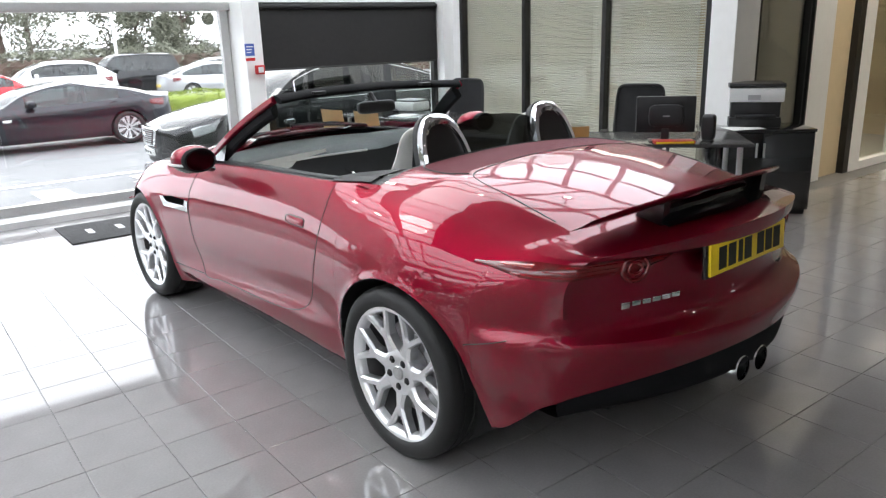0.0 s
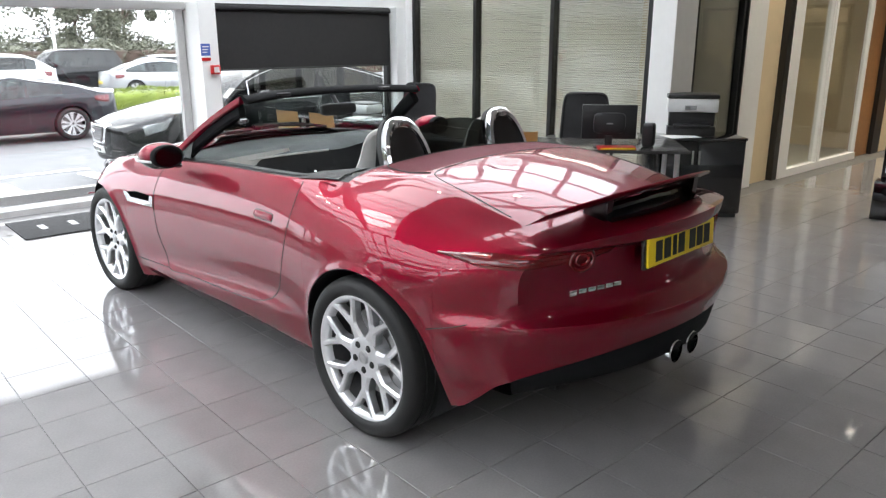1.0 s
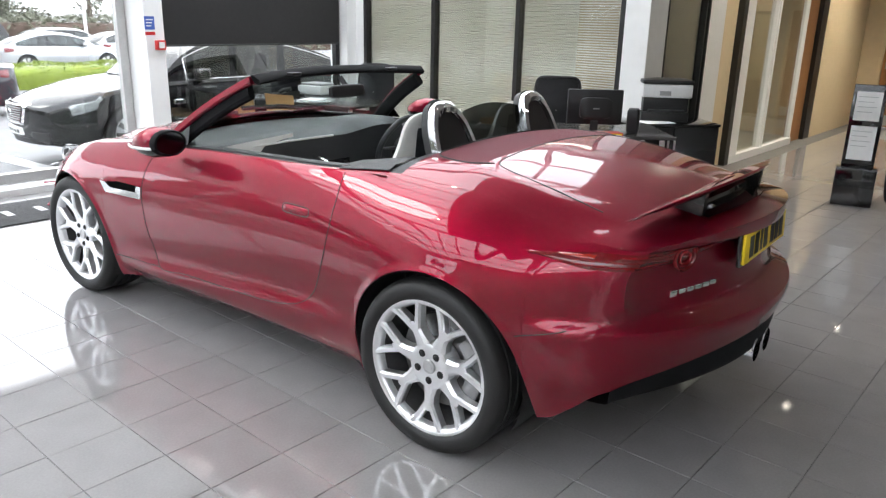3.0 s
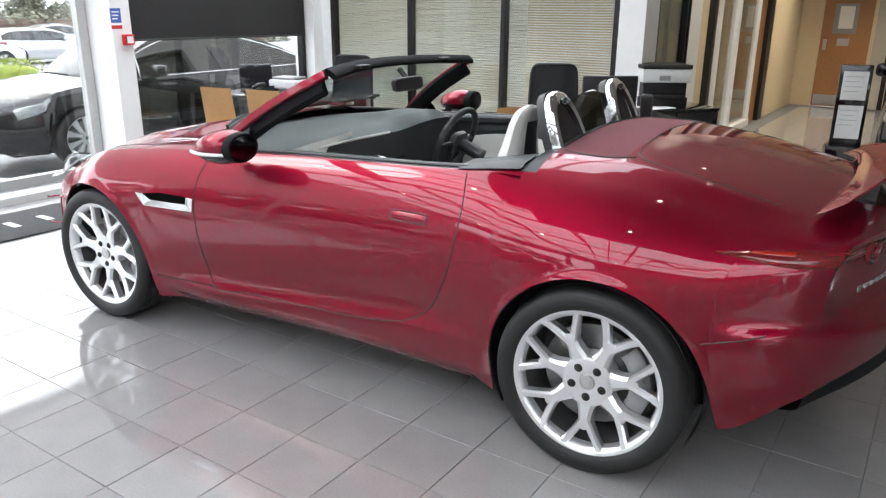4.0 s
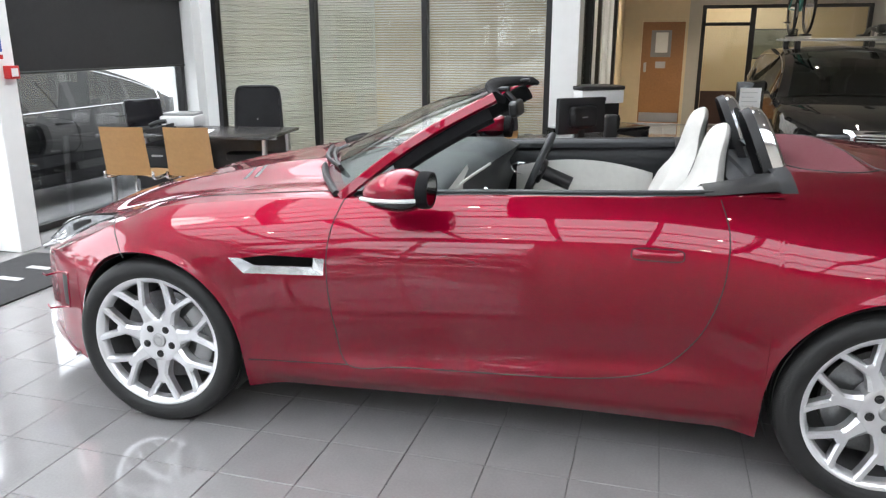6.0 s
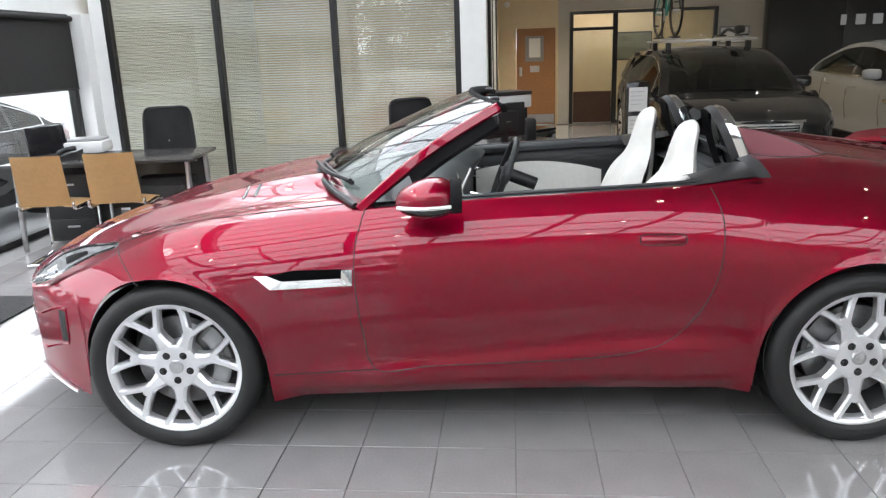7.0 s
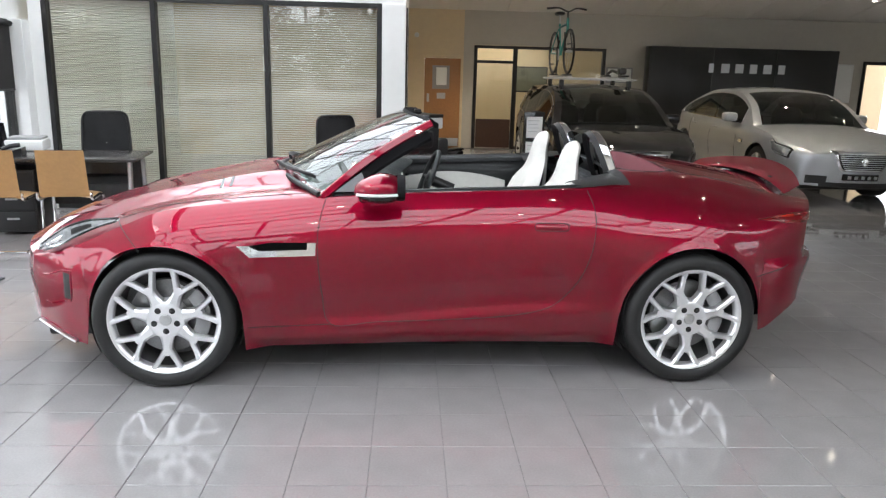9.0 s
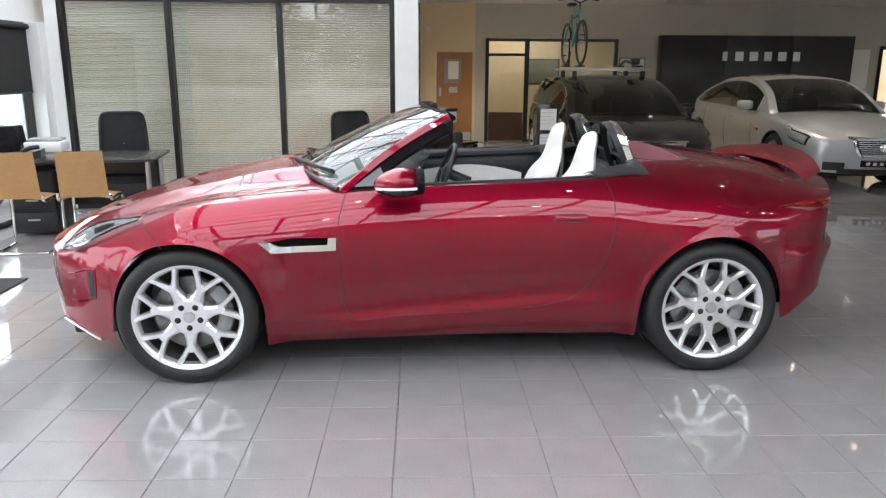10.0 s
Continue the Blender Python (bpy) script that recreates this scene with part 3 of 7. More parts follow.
roof_pane = struct("pane", boxed(FACADE, GLAZED, 1.3, OFFICE + 0.1, EAVES + 0.02, EAVES + 0.03), "pane", parent=skylight)
roof_pane.visible_shadow = False
bars = bmesh.new()
for k in range(6):
    p = FACADE + 0.05 + (SIDE - FACADE - 0.1) * k / 5
    box(bars, p - 0.02, p + 0.02, OFFICE + 0.02, OFFICE + 0.10, 2.40, EAVES)
for z in (2.42, 3.3):
    box(bars, FACADE, SIDE, OFFICE + 0.025, OFFICE + 0.095, z - 0.02, z + 0.02)
clerestory = struct("window_7", bars, "plastic_grey", "grey framed clerestory glazing above the offices", "window")
roof_pane = struct("pane", boxed(FACADE, SIDE, OFFICE + 0.05, OFFICE + 0.06, 2.42, EAVES), "pane", parent=clerestory)
roof_pane.visible_shadow = False

# south side behind the camera, unseen: window bays near the street, a plain wall, added bays beyond
SOLID, SOLID_END = -0.4, 6.5
# the bays past the wall's end are added to brighten the east floor
for name, a, b, n in (("window_6", FACADE, SOLID, 3), ("window_8", SOLID_END, EAST, 5)):
    rim = bmesh.new()
    for k in range(n + 1):
        p = a + (b - a) * k / n
        box(rim, p - 0.04, p + 0.04, SOUTH - 0.06, SOUTH + 0.06, 0, 4.2)
    for z in (0.04, 2.2, 3.26, 4.16):
        box(rim, a, b, SOUTH - 0.05, SOUTH + 0.05, z - 0.04, z + 0.04)
    south = struct(name, rim, "alu", "tall grey framed window bays out of view behind the camera", "window")
    pane = struct("pane", boxed(a, b, SOUTH - 0.01, SOUTH, 0.08, 4.14), "pane", parent=south)
    pane.visible_shadow = False
struct("wall_south", boxed(FACADE - 0.1, EAST, SOUTH - 0.08, SOUTH + 0.08, 4.2, EAVES + 0.1), "wall_white", "white wall over the south windows", "wall")
struct("wall_south_plain", boxed(SOLID + 0.042, SOLID_END - 0.042, SOUTH - 0.08, SOUTH + 0.08, 0, 4.2), "wall_grey", "plain warm grey showroom wall", "wall")

# downlights
lit = bmesh.new()
lathe(lit, [(0.0, 0.0), (0.046, 0.0)], 16)
case = bmesh.new()
lathe(case, [(0.046, -0.004), (0.062, -0.004), (0.066, 0.004), (0.066, 0.07), (0.0, 0.07)], 16)
lit_mesh, case_mesh = bpy.data.meshes.new("lamp"), bpy.data.meshes.new("lamp_case")
for bm, me, key in ((lit, lit_mesh, "downlight"), (case, case_mesh, "plastic_white")):
    bm.to_mesh(me)
    bm.free()
    me.materials.append(M[key])
dim = bmesh.new()
lathe(dim, [(0.038, 0.0), (0.046, -0.003)], 16)
dim_mesh = bpy.data.meshes.new("lamp")
dim.to_mesh(dim_mesh)
dim.free()
dim_mesh.materials.append(M["downlight_soft"])
spots = [(p, q, EAVES - 0.45) for q in (-6.8, -4.6, -2.2, 0.4, 2.6) for p in (-2.6, -0.6, 1.4, 3.4, 5.4)]
spots += [(p, q, EAVES - 1.5 * (q - 4.4) / 7.25 - 0.09) for q in (5.6, 7.6, 9.9) for p in (0.6, 2.4, 4.2, 6.4, 8.6, 10.8)]
for p, q, z in spots:
    lamp = thing("downlight", "small round white spotlight hung under the roof", "lamp", BUILD @ pose(p, q, z), "roof spotlights")
    for nm, me in (("lamp_case", case_mesh), ("lamp_lens", lit_mesh if q < 5 else dim_mesh)):
        ob = new(nm, me)
        ob.parent = lamp
    if q > 5 and p < 9:
        glow = new("downlight_glow", bpy.data.lights.new("downlight_glow", "AREA"))
        glow.data.shape, glow.data.size, glow.data.energy, glow.data.color = "DISK", 0.075, 40.0 if p > 1 else 85.0, (1.0, 0.90, 0.74)
        glow.parent, glow.matrix_local = lamp, pose(0, 0, 0.062)
    if q < 5:
        part("drop_rod", tube(bmesh.new(), [(0, 0, 0.07), (0, 0, EAVES + 0.01 - z)], 0.008, 6), "plastic_grey", lamp)
strip = thing("office_light", "long recessed ceiling light panel in the office", "lamp", BUILD @ pose(-2.0, 5.4, 2.585))
part("light_panel", boxed(-1.2, 1.2, -0.3, 0.3, 0, 0.01), "office_lamp", strip, smooth=False)
strip = thing("lobby_light", "ceiling light panel in the lobby", "lamp", BUILD @ pose(2.2, FAR + 1.2, 2.585))
part("light_panel", boxed(-0.8, 0.8, -0.3, 0.3, 0, 0.01), "office_lamp", strip, smooth=False)
strip = thing("lobby_light", "ceiling light panel in the back office", "lamp", BUILD @ pose(10.2, FAR + 1.2, 2.585))
part("light_panel", boxed(-0.6, 0.6, -0.3, 0.3, 0, 0.01), "office_lamp", strip, smooth=False)

# ---- the red convertible: x towards its tail, y to its right, wheels on z = 0 ----
CAR_X, CAR_R, ARCH_F, ARCH_R = 1.311, 0.343, 0.372, 0.378
half_width = curve((-2.19, 0.66), (-2.12, 0.78), (-2.0, 0.865), (-1.8, 0.920), (-1.55, 0.945), (-1.31, 0.952), (-0.95, 0.940), (-0.5, 0.918), (0.0, 0.908), (0.45, 0.915), (0.8, 0.932), (1.1, 0.955), (1.35, 0.962), (1.6, 0.952), (1.85, 0.925), (2.02, 0.895), (2.12, 0.868), (2.18, 0.838), (2.215, 0.805), (2.23, 0.770))
crest_height = curve((-2.19, 0.60), (-2.05, 0.675), (-1.85, 0.755), (-1.6, 0.815), (-1.35, 0.865), (-1.1, 0.895), (-0.8, 0.922), (-0.5, 0.940), (-0.1, 0.962), (0.35, 0.978), (0.7, 0.992), (0.95, 1.006), (1.2, 1.004), (1.5, 0.982), (1.8, 0.940), (2.05, 0.904), (2.23, 0.888))
middle_height = curve((-2.19, 0.615), (-2.05, 0.70), (-1.85, 0.785), (-1.6, 0.855), (-1.35, 0.905), (-1.1, 0.945), (-0.8, 0.985), (-0.5, 1.010), (0.9, 1.060), (1.05, 1.085), (1.25, 1.084), (1.45, 1.068), (1.7, 1.034), (1.9, 0.998), (2.05, 0.968), (2.23, 0.940))
waist_height = curve((-2.19, 0.43), (-2.0, 0.50), (-1.7, 0.57), (-1.3, 0.62), (-0.8, 0.65), (0.0, 0.66), (0.8, 0.66), (1.3, 0.65), (1.8, 0.66), (2.23, 0.70))
shoulder_depth = curve((-2.19, 0.10), (-2.0, 0.17), (-1.7, 0.23), (-1.3, 0.26), (-0.8, 0.25), (-0.4, 0.235), (0.4, 0.24), (0.75, 0.27), (1.05, 0.36), (1.3, 0.39), (1.6, 0.37), (1.9, 0.32), (2.1, 0.24), (2.23, 0.16))
shoulder_end = curve((-2.19, 0.90), (-0.9, 0.90), (-0.4, 0.865), (0.5, 0.865), (1.05, 0.925), (1.6, 0.93), (2.23, 0.90))
sill_height = curve((-2.19, 0.275), (-2.14, 0.245), (-2.07, 0.205), (-1.7, 0.18), (-0.93, 0.180), (-0.5, 0.188), (0.3, 0.192), (0.9, 0.186), (1.5, 0.21), (1.95, 0.240), (2.06, 0.255), (2.14, 0.315), (2.20, 0.375), (2.23, 0.405))
nose_profile = curve((0.15, -0.02), (0.28, 0.004), (0.40, 0.010), (0.50, 0.018), (0.56, 0.012), (0.62, 0.0))
tail_profile = curve((0.16, -0.20), (0.25, -0.12), (0.35, -0.045), (0.45, 0.008), (0.54, 0.040), (0.598, 0.056), (0.614, 0.053), (0.636, 0.004), (0.660, -0.034), (0.72, -0.050), (0.80, -0.056), (0.858, -0.054), (0.874, -0.038), (0.888, -0.005), (0.93, 0.0))


def shift(u, y):
    """How far a point of section u lies back or forth of it: nose and tail are bowed in plan."""
    return step(-1.15, -2.1, u) * 0.50 * y * y - step(1.15, 2.1, u) * 0.44 * y * y


def floor_line(x, u):
    """The lower edge of the body's side: sill, or wheel arch."""
    z = sill_height(u)
    for c, r in ((-CAR_X, ARCH_F), (CAR_X, ARCH_R)):
        if abs(x - c) < r:
            z = max(z, CAR_R + 0.004 + math.sqrt(r * r - (x - c) ** 2))
    return z


def side_y(u, x, z):
    """Half the width of the body at height z: a rounded shoulder over the waist, a hollow flank and a sill below it."""
    zw, deep = waist_height(u), shoulder_depth(u)
    y = half_width(u)
    if z > zw:
        s = min((z - zw) / (crest_height(u) - zw) * shoulder_end(u), 0.99)
        y -= deep * (1 - math.sqrt(1 - s * s))
    else:
        y -= 0.34 * (zw - z) ** 2
    y += 0.036 * step(1.98, 2.19, u) * (step(0.645, 0.605, z) - 0.5 * step(0.62, 0.66, z) * step(0.84, 0.70, z)) * step(0.30, 0.46, z)
    waist = step(-0.95, -0.5, x) * step(1.02, 0.62, x)
    crease = 0.322 + 0.085 * step(-0.6, 0.75, x)
    y += waist * (0.020 / (1 + math.exp((z - crease) / 0.009)) - 0.012 * math.exp(-((z - crease - 0.075) / 0.07) ** 2))
    y -= 0.05 * step(0.26, 0.17, z) * step(-0.95, -0.8, x) * step(0.95, 0.8, x)
    for c, r in ((-CAR_X, ARCH_F), (CAR_X, ARCH_R)):
        d = math.hypot(x - c, max(z, CAR_R) - CAR_R) - r
        y += 0.008 * math.exp(-(d / 0.022) ** 2)
    return y


def find_u(x, z):
    u = x
    for _ in range(12):
        u = x - shift(u, side_y(u, x, z))
    return u


def on_side(x, z, out=0.0, s=-1):
    u = find_u(x, z)
    return Vector((x, s * (side_y(u, x, z) + out), z))


SIDE_N, TOP_N, HAUNCH_N = 46, 18, 6
FOLD_Y = curve((0.95, 0.585), (1.3, 0.575), (1.8, 0.60), (2.23, 0.56))
COCKPIT = (-0.50, 0.95)


def section(u):
    """One half of the body's outline at u, from the lower edge over the crest to the middle."""
    xo = u + shift(u, half_width(u))
    z0, z1 = floor_line(xo, u), crest_height(u)
    pts = []
    for k in range(SIDE_N + 1):
        t = k / SIDE_N
        z = z0 + (z1 - z0) * (1 - (1 - t) ** 1.35)
        y = side_y(u, xo, z)
        pts.append(Vector((u + shift(u, y), y, z)))
    yc, zm = pts[-1].y, middle_height(u)
    if COCKPIT[0] < u < COCKPIT[1]:
        for k in range(1, TOP_N + 1):
            t = k / TOP_N
            pts.append(Vector((u, yc - 0.10 * min(t * 1.6, 1) , z1 + 0.010 * math.sin(min(t * 1.6, 1) * math.pi * 0.8) - 0.07 * max(0, t - 0.5))))
        return pts
    if u > 0:
        a, b = pts[-2], pts[-1]
        yk, zk = min(FOLD_Y(u), yc - 0.02), zm - 0.030
        m0, m1 = (b.z - a.z) / max(a.y - b.y, 1e-4), 0.20
        span = yc - yk
        m0 = min(m0, 2.2 * (zk - z1) / span)
        for k in range(1, HAUNCH_N + 1):
            t = k / HAUNCH_N
            z = (2 * t ** 3 - 3 * t * t + 1) * z1 + (t ** 3 - 2 * t * t + t) * span * m0 + (3 * t * t - 2 * t ** 3) * zk + (t ** 3 - t * t) * span * m1
            y = yc - span * t
            pts.append(Vector((u + shift(u, y), y, z)))
        for k in range(1, TOP_N - HAUNCH_N + 1):
            y = yk * (1 - k / (TOP_N - HAUNCH_N))
            pts.append(Vector((u + shift(u, y), y, zk + (zm - zk) * (1 - (y / yk) ** 2))))
        return pts
    pull = 0.27 * step(-1.35, -0.5, u)
    keys = [pts[-3], pts[-1], Vector((0, yc * 0.86, z1 + (zm - z1) * 0.30)), Vector((0, yc * 0.62, z1 + (zm - z1) * 0.66)), Vector((0, yc * 0.32, z1 + (zm - z1) * 0.93)), Vector((0, 0, zm)), Vector((0, -yc * 0.32, z1 + (zm - z1) * 0.93))]
    dense = []
    for i in range(1, 5):
        p0, p1, p2, p3 = keys[i - 1:i + 3]
        for s in range(5 if i in (1, 2) else 4):
            t = s / (5 if i in (1, 2) else 4)
            dense.append(0.5 * (2 * p1 + (p2 - p0) * t + (2 * p0 - 5 * p1 + 4 * p2 - p3) * t * t + (3 * p1 - p0 - 3 * p2 + p3) * t ** 3))
    dense.append(Vector((0, 0, zm)))
    for p in dense[1:]:
        y = max(p.y, 0)
        z = p.z
        if u < -0.5:
            bulge = step(-2.0, -1.4, u)
            z += bulge * (0.020 * math.exp(-((y - 0.36) / 0.065) ** 2) - 0.016 * math.exp(-((y - 0.57) / 0.09) ** 2))
        pts.append(Vector((u + shift(u, y) - pull * max(0, 1 - (y / 0.80) ** 2), y, z)))
    return pts


us = [-2.19 + 4.42 * i / 300 for i in range(301)]
for c, r in ((-CAR_X, ARCH_F), (CAR_X, ARCH_R)):
    for xe in (c - r, c + r):
        for d in (-0.0015, 0.0015):
            us.append(find_u(xe + d, 0.45))
us += [COCKPIT[0] - 0.0005, COCKPIT[0] + 0.0005, COCKPIT[1] - 0.0005, COCKPIT[1] + 0.0005]
us = sorted(us)
table = [section(u) for u in us]

DOOR_EDGE = ((-0.535, 0.952), (-0.572, 0.82), (-0.578, 0.68), (-0.560, 0.48), (-0.520, 0.318), (-0.30, 0.326), (0.0, 0.336), (0.30, 0.352), (0.50, 0.382), (0.62, 0.43), (0.71, 0.54), (0.765, 0.68), (0.785, 0.80), (0.785, 0.90), (0.760, 0.985))
door_line = [(p.x, p.y) for p in smooth_path([(a, b, 0) for a, b in DOOR_EDGE], 6)]


def inside(x, z, loop):
    hit, j = False, len(loop) - 1
    for i in range(len(loop)):
        (xi, zi), (xj, zj) = loop[i], loop[j]
        if (zi > z) != (zj > z) and x < (xj - xi) * (z - zi) / (zj - zi) + xi:
            hit = not hit
        j = i
    return hit


door_loop = door_line + [(0.72, 1.10), (-0.50, 1.10)]
PANELS = {}


def panel_face(key, quad, s):
    bm, seen = PANELS.setdefault(key, (bmesh.new(), {}))
    vs = []
    for i, k, p in quad:
        q = (i, k, s if p.y > 1e-4 else 0)
        if q not in seen:
            seen[q] = bm.verts.new((p.x, s * p.y, p.z))
        if seen[q] not in vs:
            vs.append(seen[q])
    if len(vs) > 2:
        try:
            bm.faces.new(vs)
        except ValueError:
            pass


for i in range(len(us) - 1):
    if abs(us[i] - us[i + 1]) < 0.0012 and (abs(us[i] - COCKPIT[0]) < 0.001 or abs(us[i] - COCKPIT[1]) < 0.001):
        kmax = SIDE_N
    else:
        kmax = SIDE_N + TOP_N
    um = (us[i] + us[i + 1]) / 2
    for k in range(kmax):
        quad = [(i, k, table[i][k]), (i + 1, k, table[i + 1][k]), (i + 1, k + 1, table[i + 1][k + 1]), (i, k + 1, table[i][k + 1])]
        c = sum((q[2] for q in quad), Vector()) / 4
        for s in (-1, 1):
            side = "" if s < 0 else "_r"
            if k < SIDE_N or COCKPIT[0] < um < COCKPIT[1]:
                if k >= SIDE_N + 1 and COCKPIT[0] < um < COCKPIT[1]:
                    key = "cockpit_rim" + side
                elif inside(c.x, c.z, door_loop) and (COCKPIT[0] - 0.1 < um < COCKPIT[1]):
                    key = "door" + side
                elif um < -0.5 or (um < 0 and c.z > 0.36):
                    key = "front_wing" + side
                elif (c.z < 0.30 + 0.08 * step(-0.6, 0.7, c.x) or c.x < 0.45) and -0.95 < c.x < 0.95:
                    key = "side_sill" + side
                else:
                    key = "rear_wing" + side
            elif um < -0.5:
                key = "bonnet" if c.y < 0.72 else "front_wing" + side
            elif um < 1.0:
                key = "roof_cover"
            elif k < SIDE_N + HAUNCH_N:
                key = "rear_wing" + side
            elif um < 1.27:
                key = "tonneau_panel"
            else:
                key = "boot_lid"
            panel_face(key, quad, s)

car = thing("convertible_car", "dark red metallic two-seat convertible with its roof folded away", "car", pose(0, 0, 0))
NAMES = {"door": "door", "front_wing": "front_wing", "side_sill": "side_sill", "rear_wing": "rear_wing", "bonnet": "bonnet", "tonneau_panel": "tonneau_panel", "roof_cover": "roof_cover", "cockpit_rim": "cockpit_rim", "boot_lid": "boot_lid"}
PART = {}
for key, (bm, _) in PANELS.items():
    PART[key] = part(NAMES[key[:-2] if key.endswith("_r") else key], bm, "leather_dark" if key[:7] in ("cockpit", "roof_co") else "red_fabric" if key == "tonneau_panel" else "red", car, "folded dark red fabric hood" if key == "tonneau_panel" else "")


def end_cap(row, u0, profile, sign, warp):
    """Closes nose or tail: rows of points across the car at each height of its last section."""
    bm = bmesh.new()
    rows = []
    for p in row:
        line = []
        for j in range(49):
            y = p.y * (j / 24 - 1)
            blend = 1 - abs(j / 24 - 1) ** 8
            z = warp(p.z, y)
            line.append(Vector((u0 + shift(u0, y) + sign * profile(z) * blend, y, z)))
        rows.append(line)
    grid(bm, rows)
    bmesh.ops.remove_doubles(bm, verts=bm.verts[:], dist=1e-4)
    bmesh.ops.dissolve_degenerate(bm, edges=bm.edges[:], dist=1e-4)
    return bm


def diffuser_edge(y):
    return 0.520 - 0.115 * (abs(y) / 0.77) ** 2


PART["rear_bumper"] = part("rear_bumper", end_cap(table[-1], us[-1], tail_profile, 1, lambda z, y: max(z, diffuser_edge(y))), "red", car)
rows = []
for i in range(41):
    y = 0.762 * (i / 20 - 1)
    z1, e = diffuser_edge(y), 1 - abs(i / 20 - 1) ** 8
    rows.append([Vector((us[-1] + shift(us[-1], y) + tail_profile(z1) * e - 0.006 - 0.05 * t - 0.30 * step(0.35, 1.0, t), y * (1 - 0.30 * t * t), z1 + (0.21 - z1) * t)) for t in [k / 14 for k in range(15)]])
PART["diffuser"] = part("diffuser", grid(bmesh.new(), rows), "rough_trim", car, "matt black rear diffuser")
PART["front_bumper"] = part("front_bumper", end_cap(table[0], us[0], nose_profile, -1, lambda z, y: z), "red", car)


def shade_together(parts, limit):
    """Gives neighbouring panels one run of normals, so that light flows over their joints."""
    cell = {}
    for ob in parts:
        me = ob.data
        for f in me.polygons:
            for i in f.vertices:
                co = me.vertices[i].co
                cell.setdefault((round(co.x, 3), round(co.y, 3), round(co.z, 3)), []).append((f.normal.copy(), f.area))
    low = math.cos(limit)
    for ob in parts:
        me = ob.data
        out = []
        for f in me.polygons:
            n0 = f.normal
            for i in f.vertices:
                co = me.vertices[i].co
                sum_n = Vector()
                for n, a in cell[(round(co.x, 3), round(co.y, 3), round(co.z, 3))]:
                    d = n.dot(n0)
                    if abs(d) > low:
                        sum_n += n * (a if d > 0 else -a)
                out.append(sum_n.normalized() if sum_n.length > 0 else n0.copy())
        me.normals_split_custom_set(out)


shade_together([PART[k] for k in PART if k not in ("diffuser", "roof_cover", "tonneau_panel", "cockpit_rim", "cockpit_rim_r")], radians(36))

# shut lines
for s in (-1, 1):
    bm = tube(bmesh.new(), [on_side(x, min(z, crest_height(find_u(x, z)) - 0.002), 0.0, s) for x, z in door_line], 0.0022, 6)
    part("door_gap", bm, "ink", car)
    part("sill_gap", tube(bmesh.new(), [on_side(-0.52 - 0.40 * t, 0.318 - 0.012 * t, 0.0, s) for t in [i / 8 for i in range(9)]], 0.0022, 5), "ink", car)
    part("bumper_gap", tube(bmesh.new(), [on_side(1.66 + 0.18 * t, 0.56 + 0.06 * t, 0.0, s) for t in [i / 8 for i in range(9)]], 0.0022, 5), "ink", car)


def deck_point(x, y):
    """The bonnet's or deck's height over a place in plan."""
    best = None
    for i in range(0, len(us)):
        if COCKPIT[0] <= us[i] <= COCKPIT[1]:
            continue
        row = table[i][SIDE_N:]
        for a, b in zip(row, row[1:]):
            if b.y <= abs(y) <= a.y:
                t = (a.y - abs(y)) / max(a.y - b.y, 1e-6)
                p = a.lerp(b, t)
                if best is None or abs(p.x - x) < abs(best.x - x):
                    best = p
                break
    return Vector((x, y, best.z))


def deck_seam(keys, r=0.0026):
    return tube(bmesh.new(), [deck_point(p.x, p.y) for p in smooth_path([(a, b, 0) for a, b in keys], 6)], r, 6)


part("boot_gap", deck_seam(((1.80, -0.585), (1.6, -0.575), (1.40, -0.55), (1.31, -0.50), (1.285, -0.36), (1.27, 0.0), (1.285, 0.36), (1.31, 0.50), (1.40, 0.55), (1.6, 0.575), (1.80, 0.585))), "ink", car)
part("tonneau_gap", deck_seam(((1.30, -0.52), (1.22, -0.568), (1.10, -0.562), (1.03, -0.52), (1.005, -0.40), (1.0, 0.0), (1.005, 0.40), (1.03, 0.52), (1.10, 0.562), (1.22, 0.568), (1.30, 0.52)), 0.004), "ink", car)
for s in (-1, 1):
    part("bonnet_gap", deck_seam(((-0.62, s * 0.735), (-0.9, s * 0.735), (-1.2, s * 0.72), (-1.5, s * 0.70), (-1.7, s * 0.66))), "ink", car)

# wheel housings, under-body
for c, r, y in ((-CAR_X, ARCH_F, 0.935), (CAR_X, ARCH_R, 0.945)):
    for s in (-1, 1):
        bm = bmesh.new()
        arc = [(c + (r - 0.002) * math.cos(a), CAR_R + (r - 0.002) * math.sin(a)) for a in [math.pi * (-0.16 + 1.32 * i / 40) for i in range(41)]]
        grid(bm, [[(x, s * y2, max(z, 0.16)) for y2 in (side_y(find_u(x, max(z, 0.3)), x, max(z, 0.3)) - 0.006, 0.74, 0.62, 0.52)] for x, z in arc])
        bm.faces.new([bm.verts.new((x, s * 0.53, max(z, 0.16))) for x, z in arc])
        part("wheel_housing", bm, "trim", car)
bm = boxed(-0.90, 0.90, -0.74, 0.74, 0.16, 0.22, 0.02)
box(bm, -2.0, -1.70, -0.55, 0.55, 0.15, 0.21, 0.02)
box(bm, 1.70, 1.92, -0.42, 0.42, 0.22, 0.30, 0.02)
box(bm, -1.70, 1.70, -0.50, 0.50, 0.16, 0.30, 0.02)
part("underbody", bm, "trim", car)


